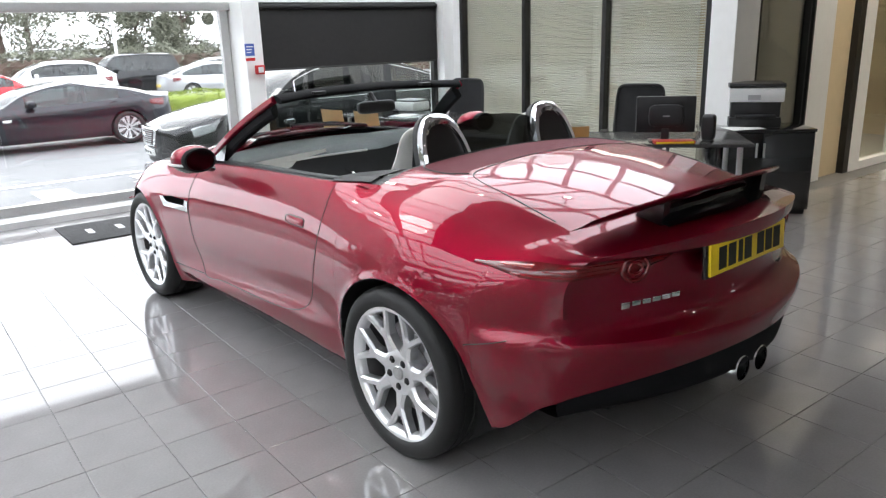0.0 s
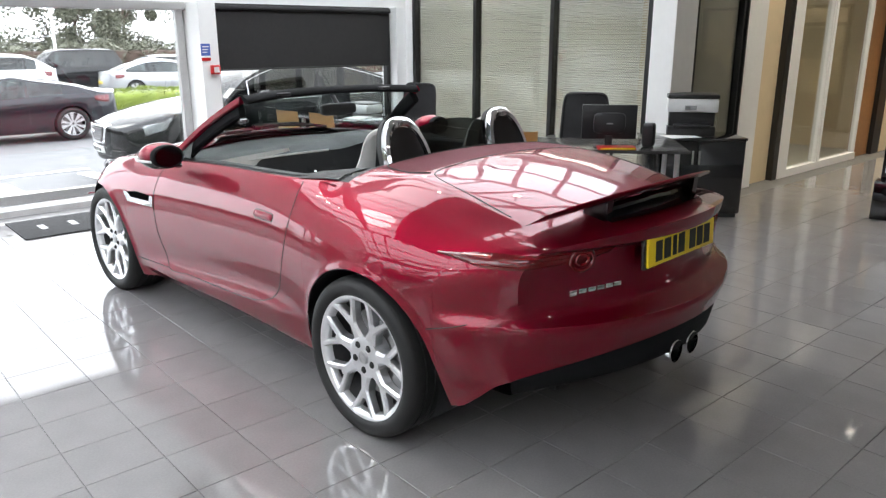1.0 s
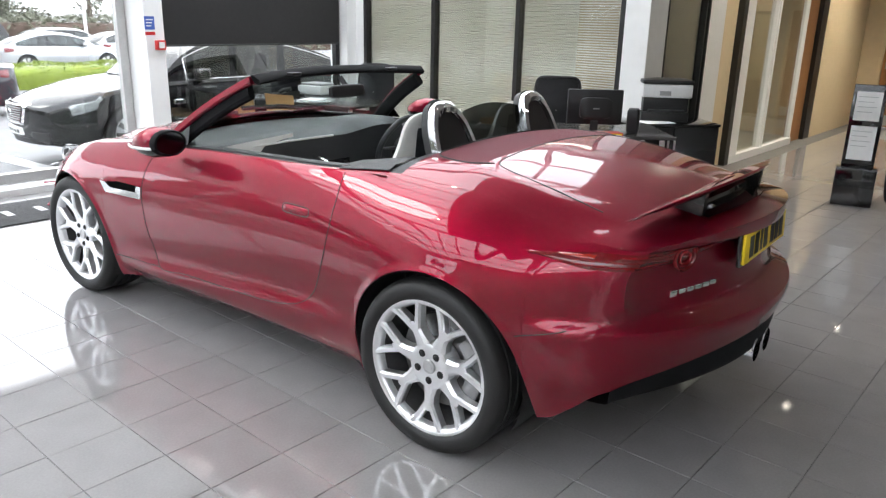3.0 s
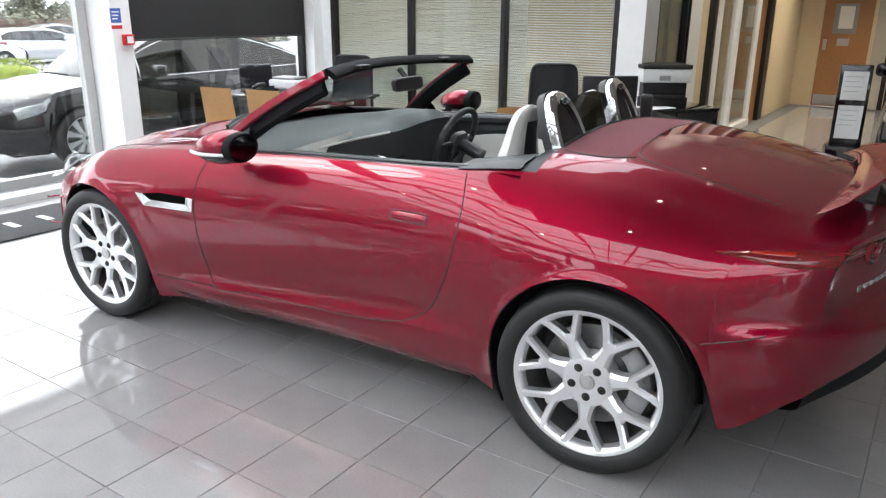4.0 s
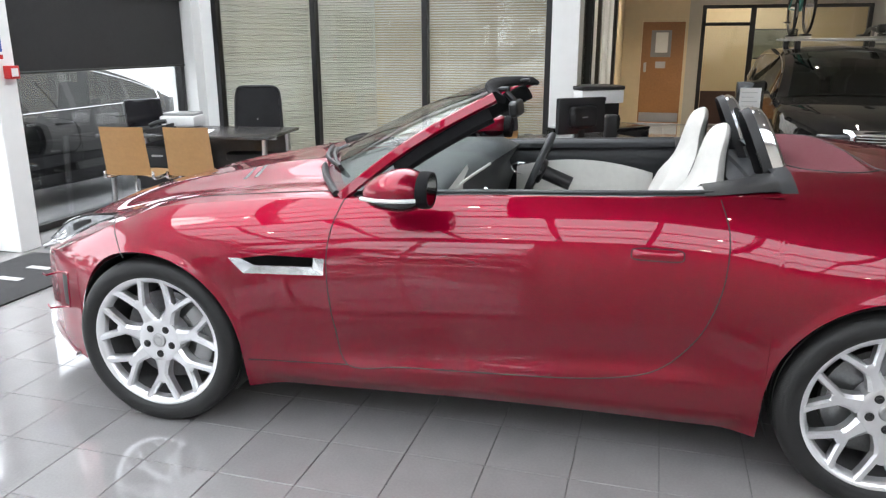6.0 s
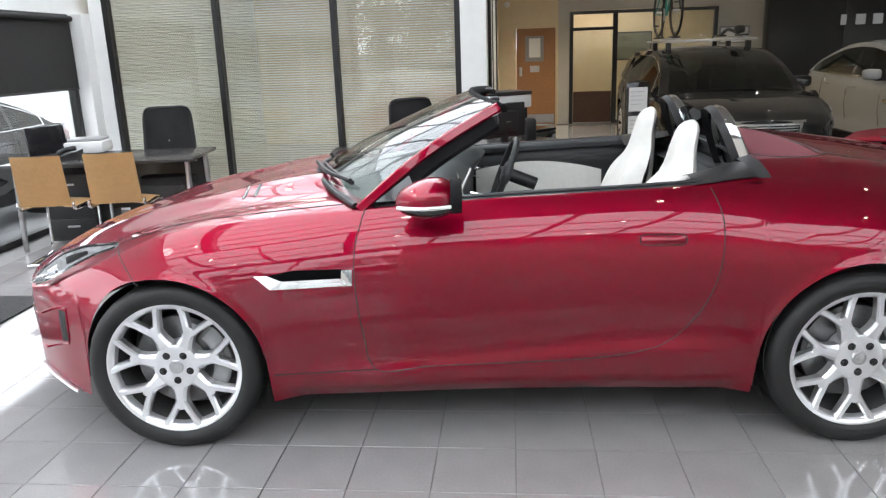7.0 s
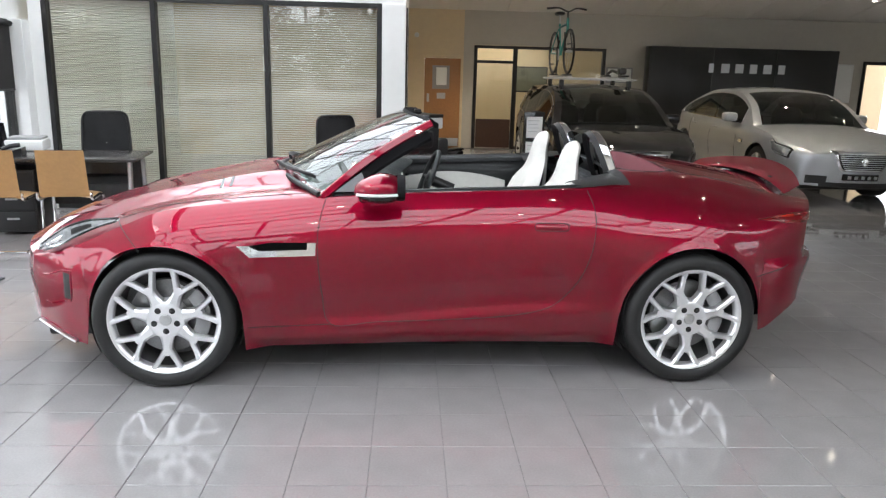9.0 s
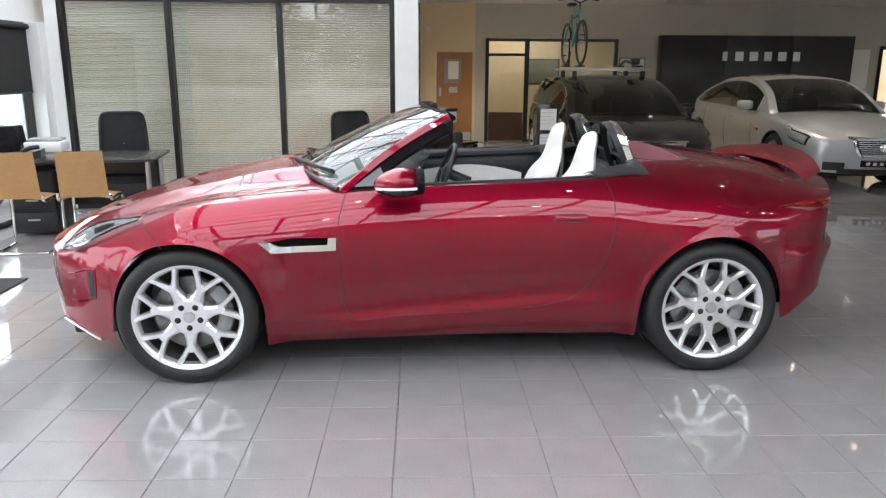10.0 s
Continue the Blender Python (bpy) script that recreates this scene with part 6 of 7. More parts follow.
# gloss black cabinet with the printer
C2 = BUILD @ pose(-0.06, 3.34, 0, 0, 0, 48.5)
cab = thing("storage_cabinet", "gloss black low cabinet standing at the office corner", "cabinet", C2)
part("worktop", boxed(-0.012, 0.862, -0.012, 0.47, 0.705, 0.73, 0.003), "gloss_black", cab)
part("carcass", boxed(0.0, 0.85, 0.0, 0.46, 0.04, 0.704, 0.003), "gloss_black", cab)
part("plinth", boxed(0.02, 0.83, 0.02, 0.44, 0.0, 0.04), "plastic_black", cab, smooth=False)
for k in range(2):
    dr = part("cabinet_door", boxed(0.004 + 0.424 * k, 0.422 + 0.424 * k, -0.016, -0.001, 0.05, 0.70, 0.003), "gloss_black", cab)
    part("handle", boxed(0.37 + 0.06 * k, 0.385 + 0.06 * k, -0.03, -0.016, 0.50, 0.62), "steel", dr)
P2 = BUILD @ pose(0.05, 3.78, 0.73, 0, 0, 36)
prn = thing("laser_printer", "white and black office laser printer on the cabinet", "printer", P2)
part("paper_tray", boxed(-0.20, 0.22, -0.04, 0.28, 0.0, 0.085, 0.008), "plastic_black", prn)
part("body", boxed(-0.19, 0.21, -0.02, 0.28, 0.085, 0.215, 0.010), "plastic_black", prn)
part("output_tray", boxed(-0.15, 0.17, -0.10, -0.02, 0.085, 0.11, 0.006), "plastic_black", prn)
part("upper_case", boxed(-0.21, 0.23, -0.06, 0.29, 0.215, 0.335, 0.012), "plastic_white", prn, "white upper case")
part("scanner_lid", boxed(-0.215, 0.235, -0.065, 0.295, 0.335, 0.372, 0.010), "plastic_black", prn)
part("control_panel", boxed(-0.06, 0.04, -0.063, -0.06, 0.235, 0.275), "plastic_grey", prn, smooth=False)
pap = thing("paper_stack", "white sheets lying on the black cabinet", "paper", C2 @ pose(0.30, 0.12, 0.731, 0, 0, 12))
for k in range(3):
    part("sheet", boxed(-0.148, 0.148, -0.105 + 0.008 * k, 0.105 + 0.008 * k, 0.0012 * k, 0.0012 * k + 0.001), "paper", pap, smooth=False)

# price stand beside the black estate
st = thing("price_stand", "black floor stand with two white price cards", "sign stand", BUILD @ pose(1.46, 4.98, 0, 0, 0, 12))
part("column", boxed(-0.135, 0.135, -0.03, 0.03, 0.05, 1.10, 0.006), "gloss_black", st)
part("foot", boxed(-0.17, 0.17, -0.13, 0.13, 0.0, 0.35, 0.010), "gloss_black", st)
for z0, z1 in ((0.78, 1.04), (0.42, 0.73)):
    card = part("price_card", boxed(-0.105, 0.105, -0.036, -0.031, z0, z1), "paper", st, "white printed price card", smooth=False)
    for k in range(4):
        part("text_bar", boxed(-0.085, 0.070 - 0.03 * (k % 2), -0.0372, -0.0362, z1 - 0.05 - 0.045 * k, z1 - 0.044 - 0.045 * k), "alu", card, smooth=False)

# display wall with its lettering as plain shapes
dw = thing("display_wall", "satin black display wall with pale raised lettering shapes", "display", BUILD @ pose(0, FAR - 0.55, 0))
part("panel", boxed(4.78, 8.72, 0.06, 0.40, 0, 2.20, 0.01), "display_black", dw)
for k, a in enumerate((4.78, 6.10, 7.42)):
    part("facing", boxed(a + 0.004, a + 1.296, 0.04, 0.0595, 0.01, 2.19, 0.004), "display_black", dw)
for k, w in enumerate((0.10, 0.17, 0.17, 0.15, 0.17, 0.14)):
    x = 6.06 + 0.295 * k
    bm = boxed(x - w / 2, x + w / 2, 0.022, 0.04, 1.70, 1.88, 0.006)
    part("letter_shape", bm, "steel", dw, smooth=False)
fr = thing("wall_notice", "framed printed notice on the rear wall", "picture frame", BUILD @ pose(4.30, FAR - 0.012, 1.60))
part("frame", boxed(-0.28, 0.28, -0.012, 0.011, -0.16, 0.16, 0.004), "plastic_grey", fr)
part("print", boxed(-0.25, 0.25, -0.016, -0.0125, -0.13, 0.13), "paper", fr, smooth=False)
fr = thing("wall_notice", "tall pale notice panel beside the display wall", "picture frame", BUILD @ pose(9.15, FAR - 0.012, 1.55))
part("frame", boxed(-0.20, 0.20, -0.012, 0.011, -0.40, 0.40, 0.004), "white_alu", fr)
part("print", boxed(-0.18, 0.18, -0.016, -0.0125, -0.37, 0.37), "paper", fr, smooth=False)
fr = thing("framed_photo", "small framed pictures leaning on the lobby shelf", "picture frame", BUILD @ pose(1.82, FAR + 0.30, 0.0))
part("shelf", boxed(-0.30, 0.30, 0.0, 0.25, 0.0, 0.30, 0.004), "dark_oak", fr)
part("frame", boxed(-0.22, 0.10, 0.02, 0.04, 0.30, 0.50, 0.004), "paper", fr)
part("photo", boxed(-0.16, 0.04, 0.012, 0.0195, 0.34, 0.46), "plastic_grey", fr, smooth=False)
pic = thing("wall_picture", "green landscape print on the lobby wall", "picture", BUILD @ pose(2.75, FAR + 2.185, 1.45))
part("frame", boxed(-0.42, 0.42, -0.02, 0.014, -0.30, 0.30, 0.004), "black_alu", pic)
part("print", boxed(-0.39, 0.39, -0.024, -0.0205, -0.27, 0.27), "leaf", pic, smooth=False)
dt = thing("smoke_detector", "small round white alarm sounder on the cream wall", "alarm", BUILD @ pose(0.02, FAR - 0.002, 2.30))
part("body", lathe(bmesh.new(), [(0.0, -0.05), (0.04, -0.05), (0.05, -0.03), (0.05, 0.0)], 20, "y"), "plastic_white", dt)
mt = thing("door_mat", "black entrance mat with pale lettering shapes", "mat", BUILD @ pose(-3.38, -0.10, 0))
part("mat_body", boxed(-0.36, 0.36, -1.02, 1.02, 0.0, 0.012, 0.004), "mat_black", mt)
for k in range(7):
    y = -0.80 + 0.25 * k
    bm = boxed(-0.09, 0.09, y - 0.028, y + 0.028, 0.0122, 0.0136)
    part("letter_shape", bm, "mat_print", mt, smooth=False)

# ---- the other cars: local x towards the tail, y to the right, ground at z = 0 ----
def spoke_wheel_mesh(spokes, width, split=False):
    """A cast wheel face: a ring, a hub and straight spokes, as one solid piece of radius 1."""
    bm = bmesh.new()
    nr, na = 9, spokes * 12
    radii = [0.10, 0.20, 0.27, 0.36, 0.48, 0.60, 0.72, 0.84, 0.92, 1.0]
    rows = []
    for i, r in enumerate(radii):
        y = -0.02 if i > 7 else 0.10 * (1 - (r - 0.1) / 0.75)
        rows.append([bm.verts.new((r * math.cos(2 * math.pi * j / na), y, r * math.sin(2 * math.pi * j / na))) for j in range(na)])
    for i in range(nr):
        for j in range(na):
            off = abs((j + 0.5) % 12 - 6)
            rib = off < width if not split else 1.2 < off < 1.2 + width
            if i < 2 or i >= 8 or rib:
                bm.faces.new((rows[i][j], rows[i][(j + 1) % na], rows[i + 1][(j + 1) % na], rows[i + 1][j]))
    for v in [v for v in bm.verts if not v.link_faces]:
        bm.verts.remove(v)
    bmesh.ops.recalc_face_normals(bm, faces=bm.faces[:])
    bmesh.ops.solidify(bm, geom=bm.faces[:], thickness=0.10)
    return bm


def plain_tyre_mesh():
    return lathe(bmesh.new(), [(0.94, 0.0), (0.98, -0.05), (1.12, -0.09), (1.28, -0.05), (1.36, 0.04), (1.375, 0.16), (1.375, 0.72), (1.30, 0.88), (1.0, 0.90), (0.92, 0.80), (0.92, 0.0)], 48, "y")


WHEELS = {"ten": mesh_of(spoke_wheel_mesh(10, 2.6), "alloy", 30), "split": mesh_of(spoke_wheel_mesh(5, 2.6, True), "alloy", 30), "seven": mesh_of(spoke_wheel_mesh(7, 3.0), "alloy", 30)}
PLAIN_TYRE = mesh_of(plain_tyre_mesh(), "tyre")
BACK_DISC = mesh_of(lathe(bmesh.new(), [(0.0, 0.25), (0.75, 0.25), (0.76, 0.32), (0.0, 0.32)], 32, "y"), "disc")


def other_car(label, m, paint, length, width, height, axles, radius, belt, hood, house, windows, boot=None, wheel="ten", chrome=False, group="", lamps=True, nose=0.62, glass_mat="car_glass", bars=False, tail=0.95, roof=None, name="parked_car"):
    """A car lofted from its length, width, height, belt line, bonnet line (place, height) and glasshouse (cowl, roof front, roof rear, rear glass base)."""
    ob = thing(name, label, "car", m, group)
    x0, x1, hw = -length / 2, length / 2, width / 2
    wide = curve((x0, hw * 0.74), (x0 + 0.12, hw * 0.87), (x0 + 0.35, hw * 0.96), (x0 + 0.9, hw), (x1 - 0.9, hw), (x1 - 0.35, hw * 0.965), (x1 - 0.1, hw * 0.90), (x1, hw * 0.80))
    crest = curve((x0, nose), *hood, (x1 - 0.5, boot or belt), (x1, (boot or belt) - 0.04))
    fold = curve((0.0, 0.06), (0.12, 0.03), (0.30, 0.012), (0.55, 0.0), (0.78, 0.012), (0.92, 0.035), (1.0, 0.075))
    arch = radius + 0.035

    def bow(u, y):
        return step(x0 + 1.0, x0 + 0.1, u) * 0.34 * y * y / (hw * hw) - step(x1 - 1.0, x1 - 0.1, u) * 0.30 * y * y / (hw * hw)

    def low(x):
        z = 0.21 + 0.06 * step(x0 + 0.5, x0, x) + 0.10 * step(x1 - 0.5, x1, x)
        for c in axles:
            if abs(x - c) < arch:
                z = max(z, radius + math.sqrt(arch * arch - (x - c) ** 2))
        return z

    def ring(u):
        xo = u + bow(u, wide(u))
        za, zb = low(xo), crest(u)
        pts = []
        for k in range(13):
            z = za + (zb - za) * k / 12
            t = (z - 0.2) / (zb - 0.2)
            y = wide(u) - fold(t) - 0.016 * math.exp(-((t - 0.28) / 0.12) ** 2) * step(axles[0] + 0.4, axles[0] + 0.7, u) * step(axles[1] - 0.4, axles[1] - 0.7, u)
            pts.append(Vector((u + bow(u, y), y, z)))
        yc = pts[-1].y
        for k in range(1, 9):
            a = k / 8
            y = yc * (1 - a)
            pts.append(Vector((u + bow(u, y), y, zb + 0.055 * (1 - (1 - a) ** 2.2))))
        return pts

    stations = sorted([x0 + length * i / 110 for i in range(111)] + [c + d * arch + e - bow(c + d * arch, wide(c + d * arch)) for c in axles for d in (-1, 1) for e in (-0.002, 0.002)])
    rings = [ring(u) for u in stations]
    cowl, rf, rr, base = house
    bm = bmesh.new()
    for s in (-1, 1):
        vs = [[bm.verts.new((p.x, s * p.y, p.z)) for p in r] for r in rings]
        for i in range(len(vs) - 1):
            for k in range(20):
                if k >= 13 and cowl + 0.02 < stations[i] < base - 0.05:
                    continue
                bm.faces.new((vs[i][k], vs[i + 1][k], vs[i + 1][k + 1], vs[i][k + 1]))
    for r, sign, u in ((rings[0], -1, x0), (rings[-1], 1, x1)):
        rows = []
        for p in r:
            rows.append([bm.verts.new((u + bow(u, p.y * j / 8) + sign * 0.05 * (1 - (j / 8) ** 4) * math.sin(math.pi * min(max((p.z - 0.2) / 0.7, 0), 1)), p.y * j / 8, p.z)) for j in range(-8, 9)])
        for a, b in zip(rows, rows[1:]):
            for j in range(16):
                if (a[j].co - b[j].co).length > 1e-5:
                    bm.faces.new((a[j], a[j + 1], b[j + 1], b[j]))
    bmesh.ops.remove_doubles(bm, verts=bm.verts[:], dist=2e-4)
    part("body", bm, paint, ob)

    # glasshouse
    zc, ze = crest(cowl) + 0.03, crest(base) + 0.03
    top = curve((cowl, zc), (cowl + (rf - cowl) * 0.5, zc + (height - zc) * 0.60), (rf, height - 0.055), (rf + 0.3, height - 0.012), ((rf + rr) / 2, height), (rr - 0.2, height - 0.03), (rr, height - 0.075), (rr + (base - rr) * 0.6, ze + (height - ze) * 0.42), (base, ze))
    sheets = {}

    def house_ring(u):
        zb, zt = crest(u) - 0.005, top(u)
        yb = wide(u) - 0.075
        yt = yb - 0.36 * max(zt - zb, 0)
        lean = -0.16 * step(rf, cowl, u) + 0.14 * step(rr, base, u)
        pts = []
        for k in range(9):
            t = k / 8
            pts.append(Vector((u, yb + (yt - yb) * (0.85 * t + 0.15 * t * t), zb + (max(zt - 0.025, zb) - zb) * t)))
        for k in range(1, 9):
            a = k / 8
            pts.append(Vector((u + lean * (1 - (1 - a) ** 2), yt * (1 - a), max(zt - 0.025, zb) + 0.045 * (1 - (1 - a) ** 2.4))))
        return pts
    hu = sorted([cowl + (base - cowl) * i / 70 for i in range(71)] + [w + d for ab in windows for w in ab for d in (-0.001, 0.001)])
    hr = [house_ring(u) for u in hu]

    def put(key, pts):
        b, seen = sheets.setdefault(key, (bmesh.new(), {}))
        vs = []
        for p in pts:
            q = (round(p.x, 5), round(p.y, 5), round(p.z, 5))
            if q not in seen:
                seen[q] = b.verts.new(p)
            if seen[q] not in vs:
                vs.append(seen[q])
        if len(vs) > 2:
            try:
                b.faces.new(vs)
            except ValueError:
                pass
    for i in range(len(hu) - 1):
        um = (hu[i] + hu[i + 1]) / 2
        for k in range(16):
            for s in (-1, 1):
                pts = [Vector((p.x, s * p.y, p.z)) for p in (hr[i][k], hr[i + 1][k], hr[i + 1][k + 1], hr[i][k + 1])]
                if k < 8:
                    key = "roof"
                    if k < 7:
                        w = [n for n, (a, b) in enumerate(windows) if a < um < b]
                        if w:
                            key = "side_window%d%d" % (w[0], s)
                        elif windows[0][0] < um < windows[-1][1]:
                            key = "window_pillar%d" % s
                elif um < rf and k > 8 and um > cowl:
                    key = "windscreen"
                elif um > rr and k > 8:
                    key = "rear_window"
                else:
                    key = "roof"
                put(key, pts)
    for key, (b, _) in sheets.items():
        base_name = key.rstrip("-0123456789")
        part(base_name, b, {"roof": roof or paint, "window_pillar": "gloss_black", "windscreen": "car_glass" if glass_mat == "car_glass" else glass_mat}.get(base_name, glass_mat), ob)
    if chrome:
        for s in (-1, 1):
            line = [r for u, r in zip(hu, hr) if windows[0][0] - 0.02 <= u <= windows[-1][1] + 0.02]
            loop = [Vector((r[0].x, s * (r[0].y + 0.006), r[0].z + 0.012)) for r in line] + [Vector((r[7].x, s * (r[7].y + 0.004), r[7].z)) for r in reversed(line)]
            part("window_trim", tube(bmesh.new(), loop, 0.007, 6, closed=True), "chrome", ob, "chrome window surround")
    # cabin
    part("cabin_floor", boxed(cowl + 0.15, base - 0.25, -hw + 0.16, hw - 0.16, 0.25, belt - 0.30, 0.03), "trim", ob)
    part("dashboard", boxed(cowl + 0.10, cowl + 0.55, -hw + 0.18, hw - 0.18, belt - 0.31, belt - 0.02, 0.06), "leather_dark", ob)
    for xs in (rf + 0.62, rf + 1.45):
        if xs + 0.2 < rr + 0.3:
            for s in (-1, 1):
                seat = part("seat", round_box(bmesh.new(), 0.20, 0.48, 0.66, 0.45, 6, pose(xs, s * 0.37, belt - 0.12, 0, 14, 0)), "leather_dark", ob)
                part("headrest", round_box(bmesh.new(), 0.10, 0.26, 0.18, 0.5, 6, pose(xs + 0.13, s * 0.37, belt + 0.27)), "leather_dark", seat)

    # patches that lie on the lofted body
    def at(u, k, s, out):
        r = ring(u)
        a = min(int(k), 19)
        p = r[a].lerp(r[a + 1], k - a)
        t = (r[a + 1] - r[a]).normalized()
        n = Vector((0, t.z, -t.y))
        q = ring(u + 0.02)
        fwd = q[a].lerp(q[a + 1], k - a) - p
        n = fwd.cross(t).normalized()
        if n.y < 0:
            n = -n
        p = p + n * out
        return Vector((p.x, s * p.y, p.z))

    def patch(u0, u1, k0, k1, s, out=0.006, taper=0.0):
        return grid(bmesh.new(), [[at(u0 + (u1 - u0) * i / 8, (k0 + (k1 - k0) * j / 6) * (1 - a_t) + a_t * (k1 * 0.5 + k0 * 0.5 + (j / 6 - 0.5) * (k1 - k0) * (1 - taper)), s, out * (1 if 0 < j < 6 and 0 < i < 8 else -0.4)) for j in range(7)] for i in range(9) for a_t in [i / 8]])

    def nose_plate(y0, y1, z0, z1, out, end=-1, round_top=0.0):
        u = x0 if end < 0 else x1
        rows = []
        for j in range(9):
            z = z0 + (z1 - z0) * j / 8
            row = []
            for i in range(13):
                f = i / 12
                y = y0 + (y1 - y0) * f
                y = y * (1 - round_top * (1 - j / 8) ** 2)
                edge = -0.03 if i in (0, 12) or j in (0, 8) else out
                w = wide(u)
                row.append(Vector((u + bow(u, y) + end * (0.05 * (1 - min(abs(y) / w, 1) ** 4) * math.sin(math.pi * min(max((z - 0.2) / 0.7, 0), 1)) + edge), y, z)))
            rows.append(row)
        return grid(bmesh.new(), rows)

    if lamps:
        for s in (-1, 1):
            lamp = part("headlamp", patch(x0 + 0.09, x0 + 0.56, 8.6, 11.9, s, 0.016, 0.55), "lens", ob, "clear headlamp with chrome reflectors")
            part("lamp_rim", patch(x0 + 0.075, x0 + 0.585, 8.4, 12.1, s, 0.009, 0.54), "gloss_black", ob)
            part("lower_intake", nose_plate(s * hw * 0.42, s * hw * 0.70, 0.27, 0.40, 0.008), "trim", ob)
        part("grille_surround", nose_plate(-0.40, 0.40, 0.43, nose + 0.055, 0.012, round_top=0.28), "chrome", ob, "chrome grille surround")
        g = part("grille", nose_plate(-0.375, 0.375, 0.455, nose + 0.035, 0.020, round_top=0.28), "gloss_black", ob, "black mesh grille")
        for k in range(9):
            z = 0.47 + (nose + 0.02 - 0.47) * k / 8
            y = 0.36 * (1 - 0.28 * (1 - k / 8) ** 2)
            part("grille_bar", nose_plate(-y, y, z - 0.006, z + 0.004, 0.026), "steel", g)
        part("badge", lathe(bmesh.new(), [(0.0, -0.012), (0.04, -0.010), (0.048, 0.0)], 20, "x", pose(x0 - 0.072, 0, (0.5 + nose) / 2)), "chrome", ob, "round chrome badge")
        plate = part("number_plate", nose_plate(-0.26, 0.26, 0.33, 0.43, 0.030), "gloss_black" if bars else "paper", ob)
        for k in range(5):
            part("plate_bar", nose_plate(-0.20 + 0.085 * k, -0.15 + 0.085 * k, 0.355, 0.405, 0.034), "steel" if bars else "ink", plate)
        part("lower_grille", nose_plate(-0.55, 0.55, 0.24, 0.315, 0.010), "trim", ob)
    for s in (-1, 1):
        part("tail_lamp", patch(x1 - 0.06, x1 - 0.42, 8.6, 11.6, s, 0.008, 0.5), "tail", ob)
        mir = part("mirror", round_box(bmesh.new(), 0.15, 0.22, 0.14, 0.55, 8, pose(cowl + 0.52, s * (hw + 0.06), belt + 0.07)), paint, ob)
        part("mirror_glass", boxed(cowl + 0.592, cowl + 0.598, s * (hw + 0.06) - 0.085, s * (hw + 0.06) + 0.085, belt + 0.02, belt + 0.12), "mirror", mir)
        part("mirror_arm", boxed(cowl + 0.47, cowl + 0.55, s * (hw - 0.07), s * (hw + 0.02), belt - 0.01, belt + 0.03, 0.01), "trim", mir)
        for n, (a, b) in enumerate(windows[:2]):
            part("door_gap", tube(bmesh.new(), [at(b + 0.02, k, s, 0.0005) for k in (0.3, 3, 6, 9, 11.6)], 0.004, 5), "ink", ob)
            part("door_handle", tube(bmesh.new(), [at(b - 0.26 + 0.05 * j, 10.0, s, 0.022 if 0 < j < 4 else 0.004) for j in range(5)], 0.012, 6), paint, ob)
        part("wing_gap", tube(bmesh.new(), [at(cowl + 0.40, k, s, 0.0005) for k in (0.5, 3, 6, 9, 11.6)], 0.004, 5), "ink", ob)
        part("wing_vent", patch(axles[0] + arch + 0.10, axles[0] + arch + 0.26, 7.6, 8.6, s, 0.006), "chrome", ob)
        for c in axles:
            f = radius / 1.375
            wm = pose(c, s * (hw - 0.035), radius, 0, 0, 180 if s > 0 else 0) @ Matrix.Diagonal((f, f, f, 1))
            w = new("wheel", WHEELS[wheel])
            w.parent, w.matrix_local = ob, wm
            for nm, me in (("tyre", PLAIN_TYRE), ("brake_disc", BACK_DISC)):
                o = new(nm, me)
                o.parent = w
            bmh = bmesh.new()
            arcp = [(c + arch * 0.995 * math.cos(a), radius + arch * 0.995 * math.sin(a)) for a in [math.pi * (-0.1 + 1.2 * i / 20) for i in range(21)]]
            grid(bmh, [[(x, s * y2, max(z, 0.2)) for y2 in (hw - 0.06, hw - 0.30)] for x, z in arcp])
            bmh.faces.new([bmh.verts.new((x, s * (hw - 0.30), max(z, 0.2))) for x, z in arcp])
            part("wheel_housing", bmh, "trim", ob)
    rear = part("number_plate", nose_plate(-0.26, 0.26, 0.55, 0.66, 0.02, 1), "plate_yellow", ob)
    for k in range(5):
        part("plate_bar", nose_plate(-0.20 + 0.085 * k, -0.15 + 0.085 * k, 0.575, 0.635, 0.024, 1), "ink", rear)
    part("underbody", boxed(x0 + 0.35, x1 - 0.35, -hw + 0.34, hw - 0.34, 0.17, 0.30, 0.02), "trim", ob)
    part("under_tray", boxed(axles[0] + arch, axles[1] - arch, -hw + 0.06, hw - 0.06, 0.19, 0.26, 0.02), "trim", ob)
    return ob


SALOON = dict(length=4.90, width=1.86, height=1.44, axles=(-1.43, 1.45), radius=0.34, belt=0.95, nose=0.66,
              hood=((-2.25, 0.74), (-1.9, 0.82), (-1.4, 0.89), (-1.05, 0.925), (0.0, 0.95), (1.2, 0.97)), house=(-1.10, -0.25, 1.05, 1.98), windows=((-0.72, 0.30), (0.38, 1.20), (1.26, 1.76)), boot=0.99)
ESTATE = dict(length=4.80, width=1.82, height=1.43, axles=(-1.42, 1.42), radius=0.34, belt=0.93, nose=0.66,
              hood=((-2.25, 0.74), (-1.9, 0.82), (-1.4, 0.88), (-1.05, 0.915), (0.0, 0.93), (1.2, 0.96)), house=(-1.10, -0.25, 1.65, 2.25), windows=((-0.72, 0.30), (0.38, 1.20), (1.28, 1.95)), boot=1.0)
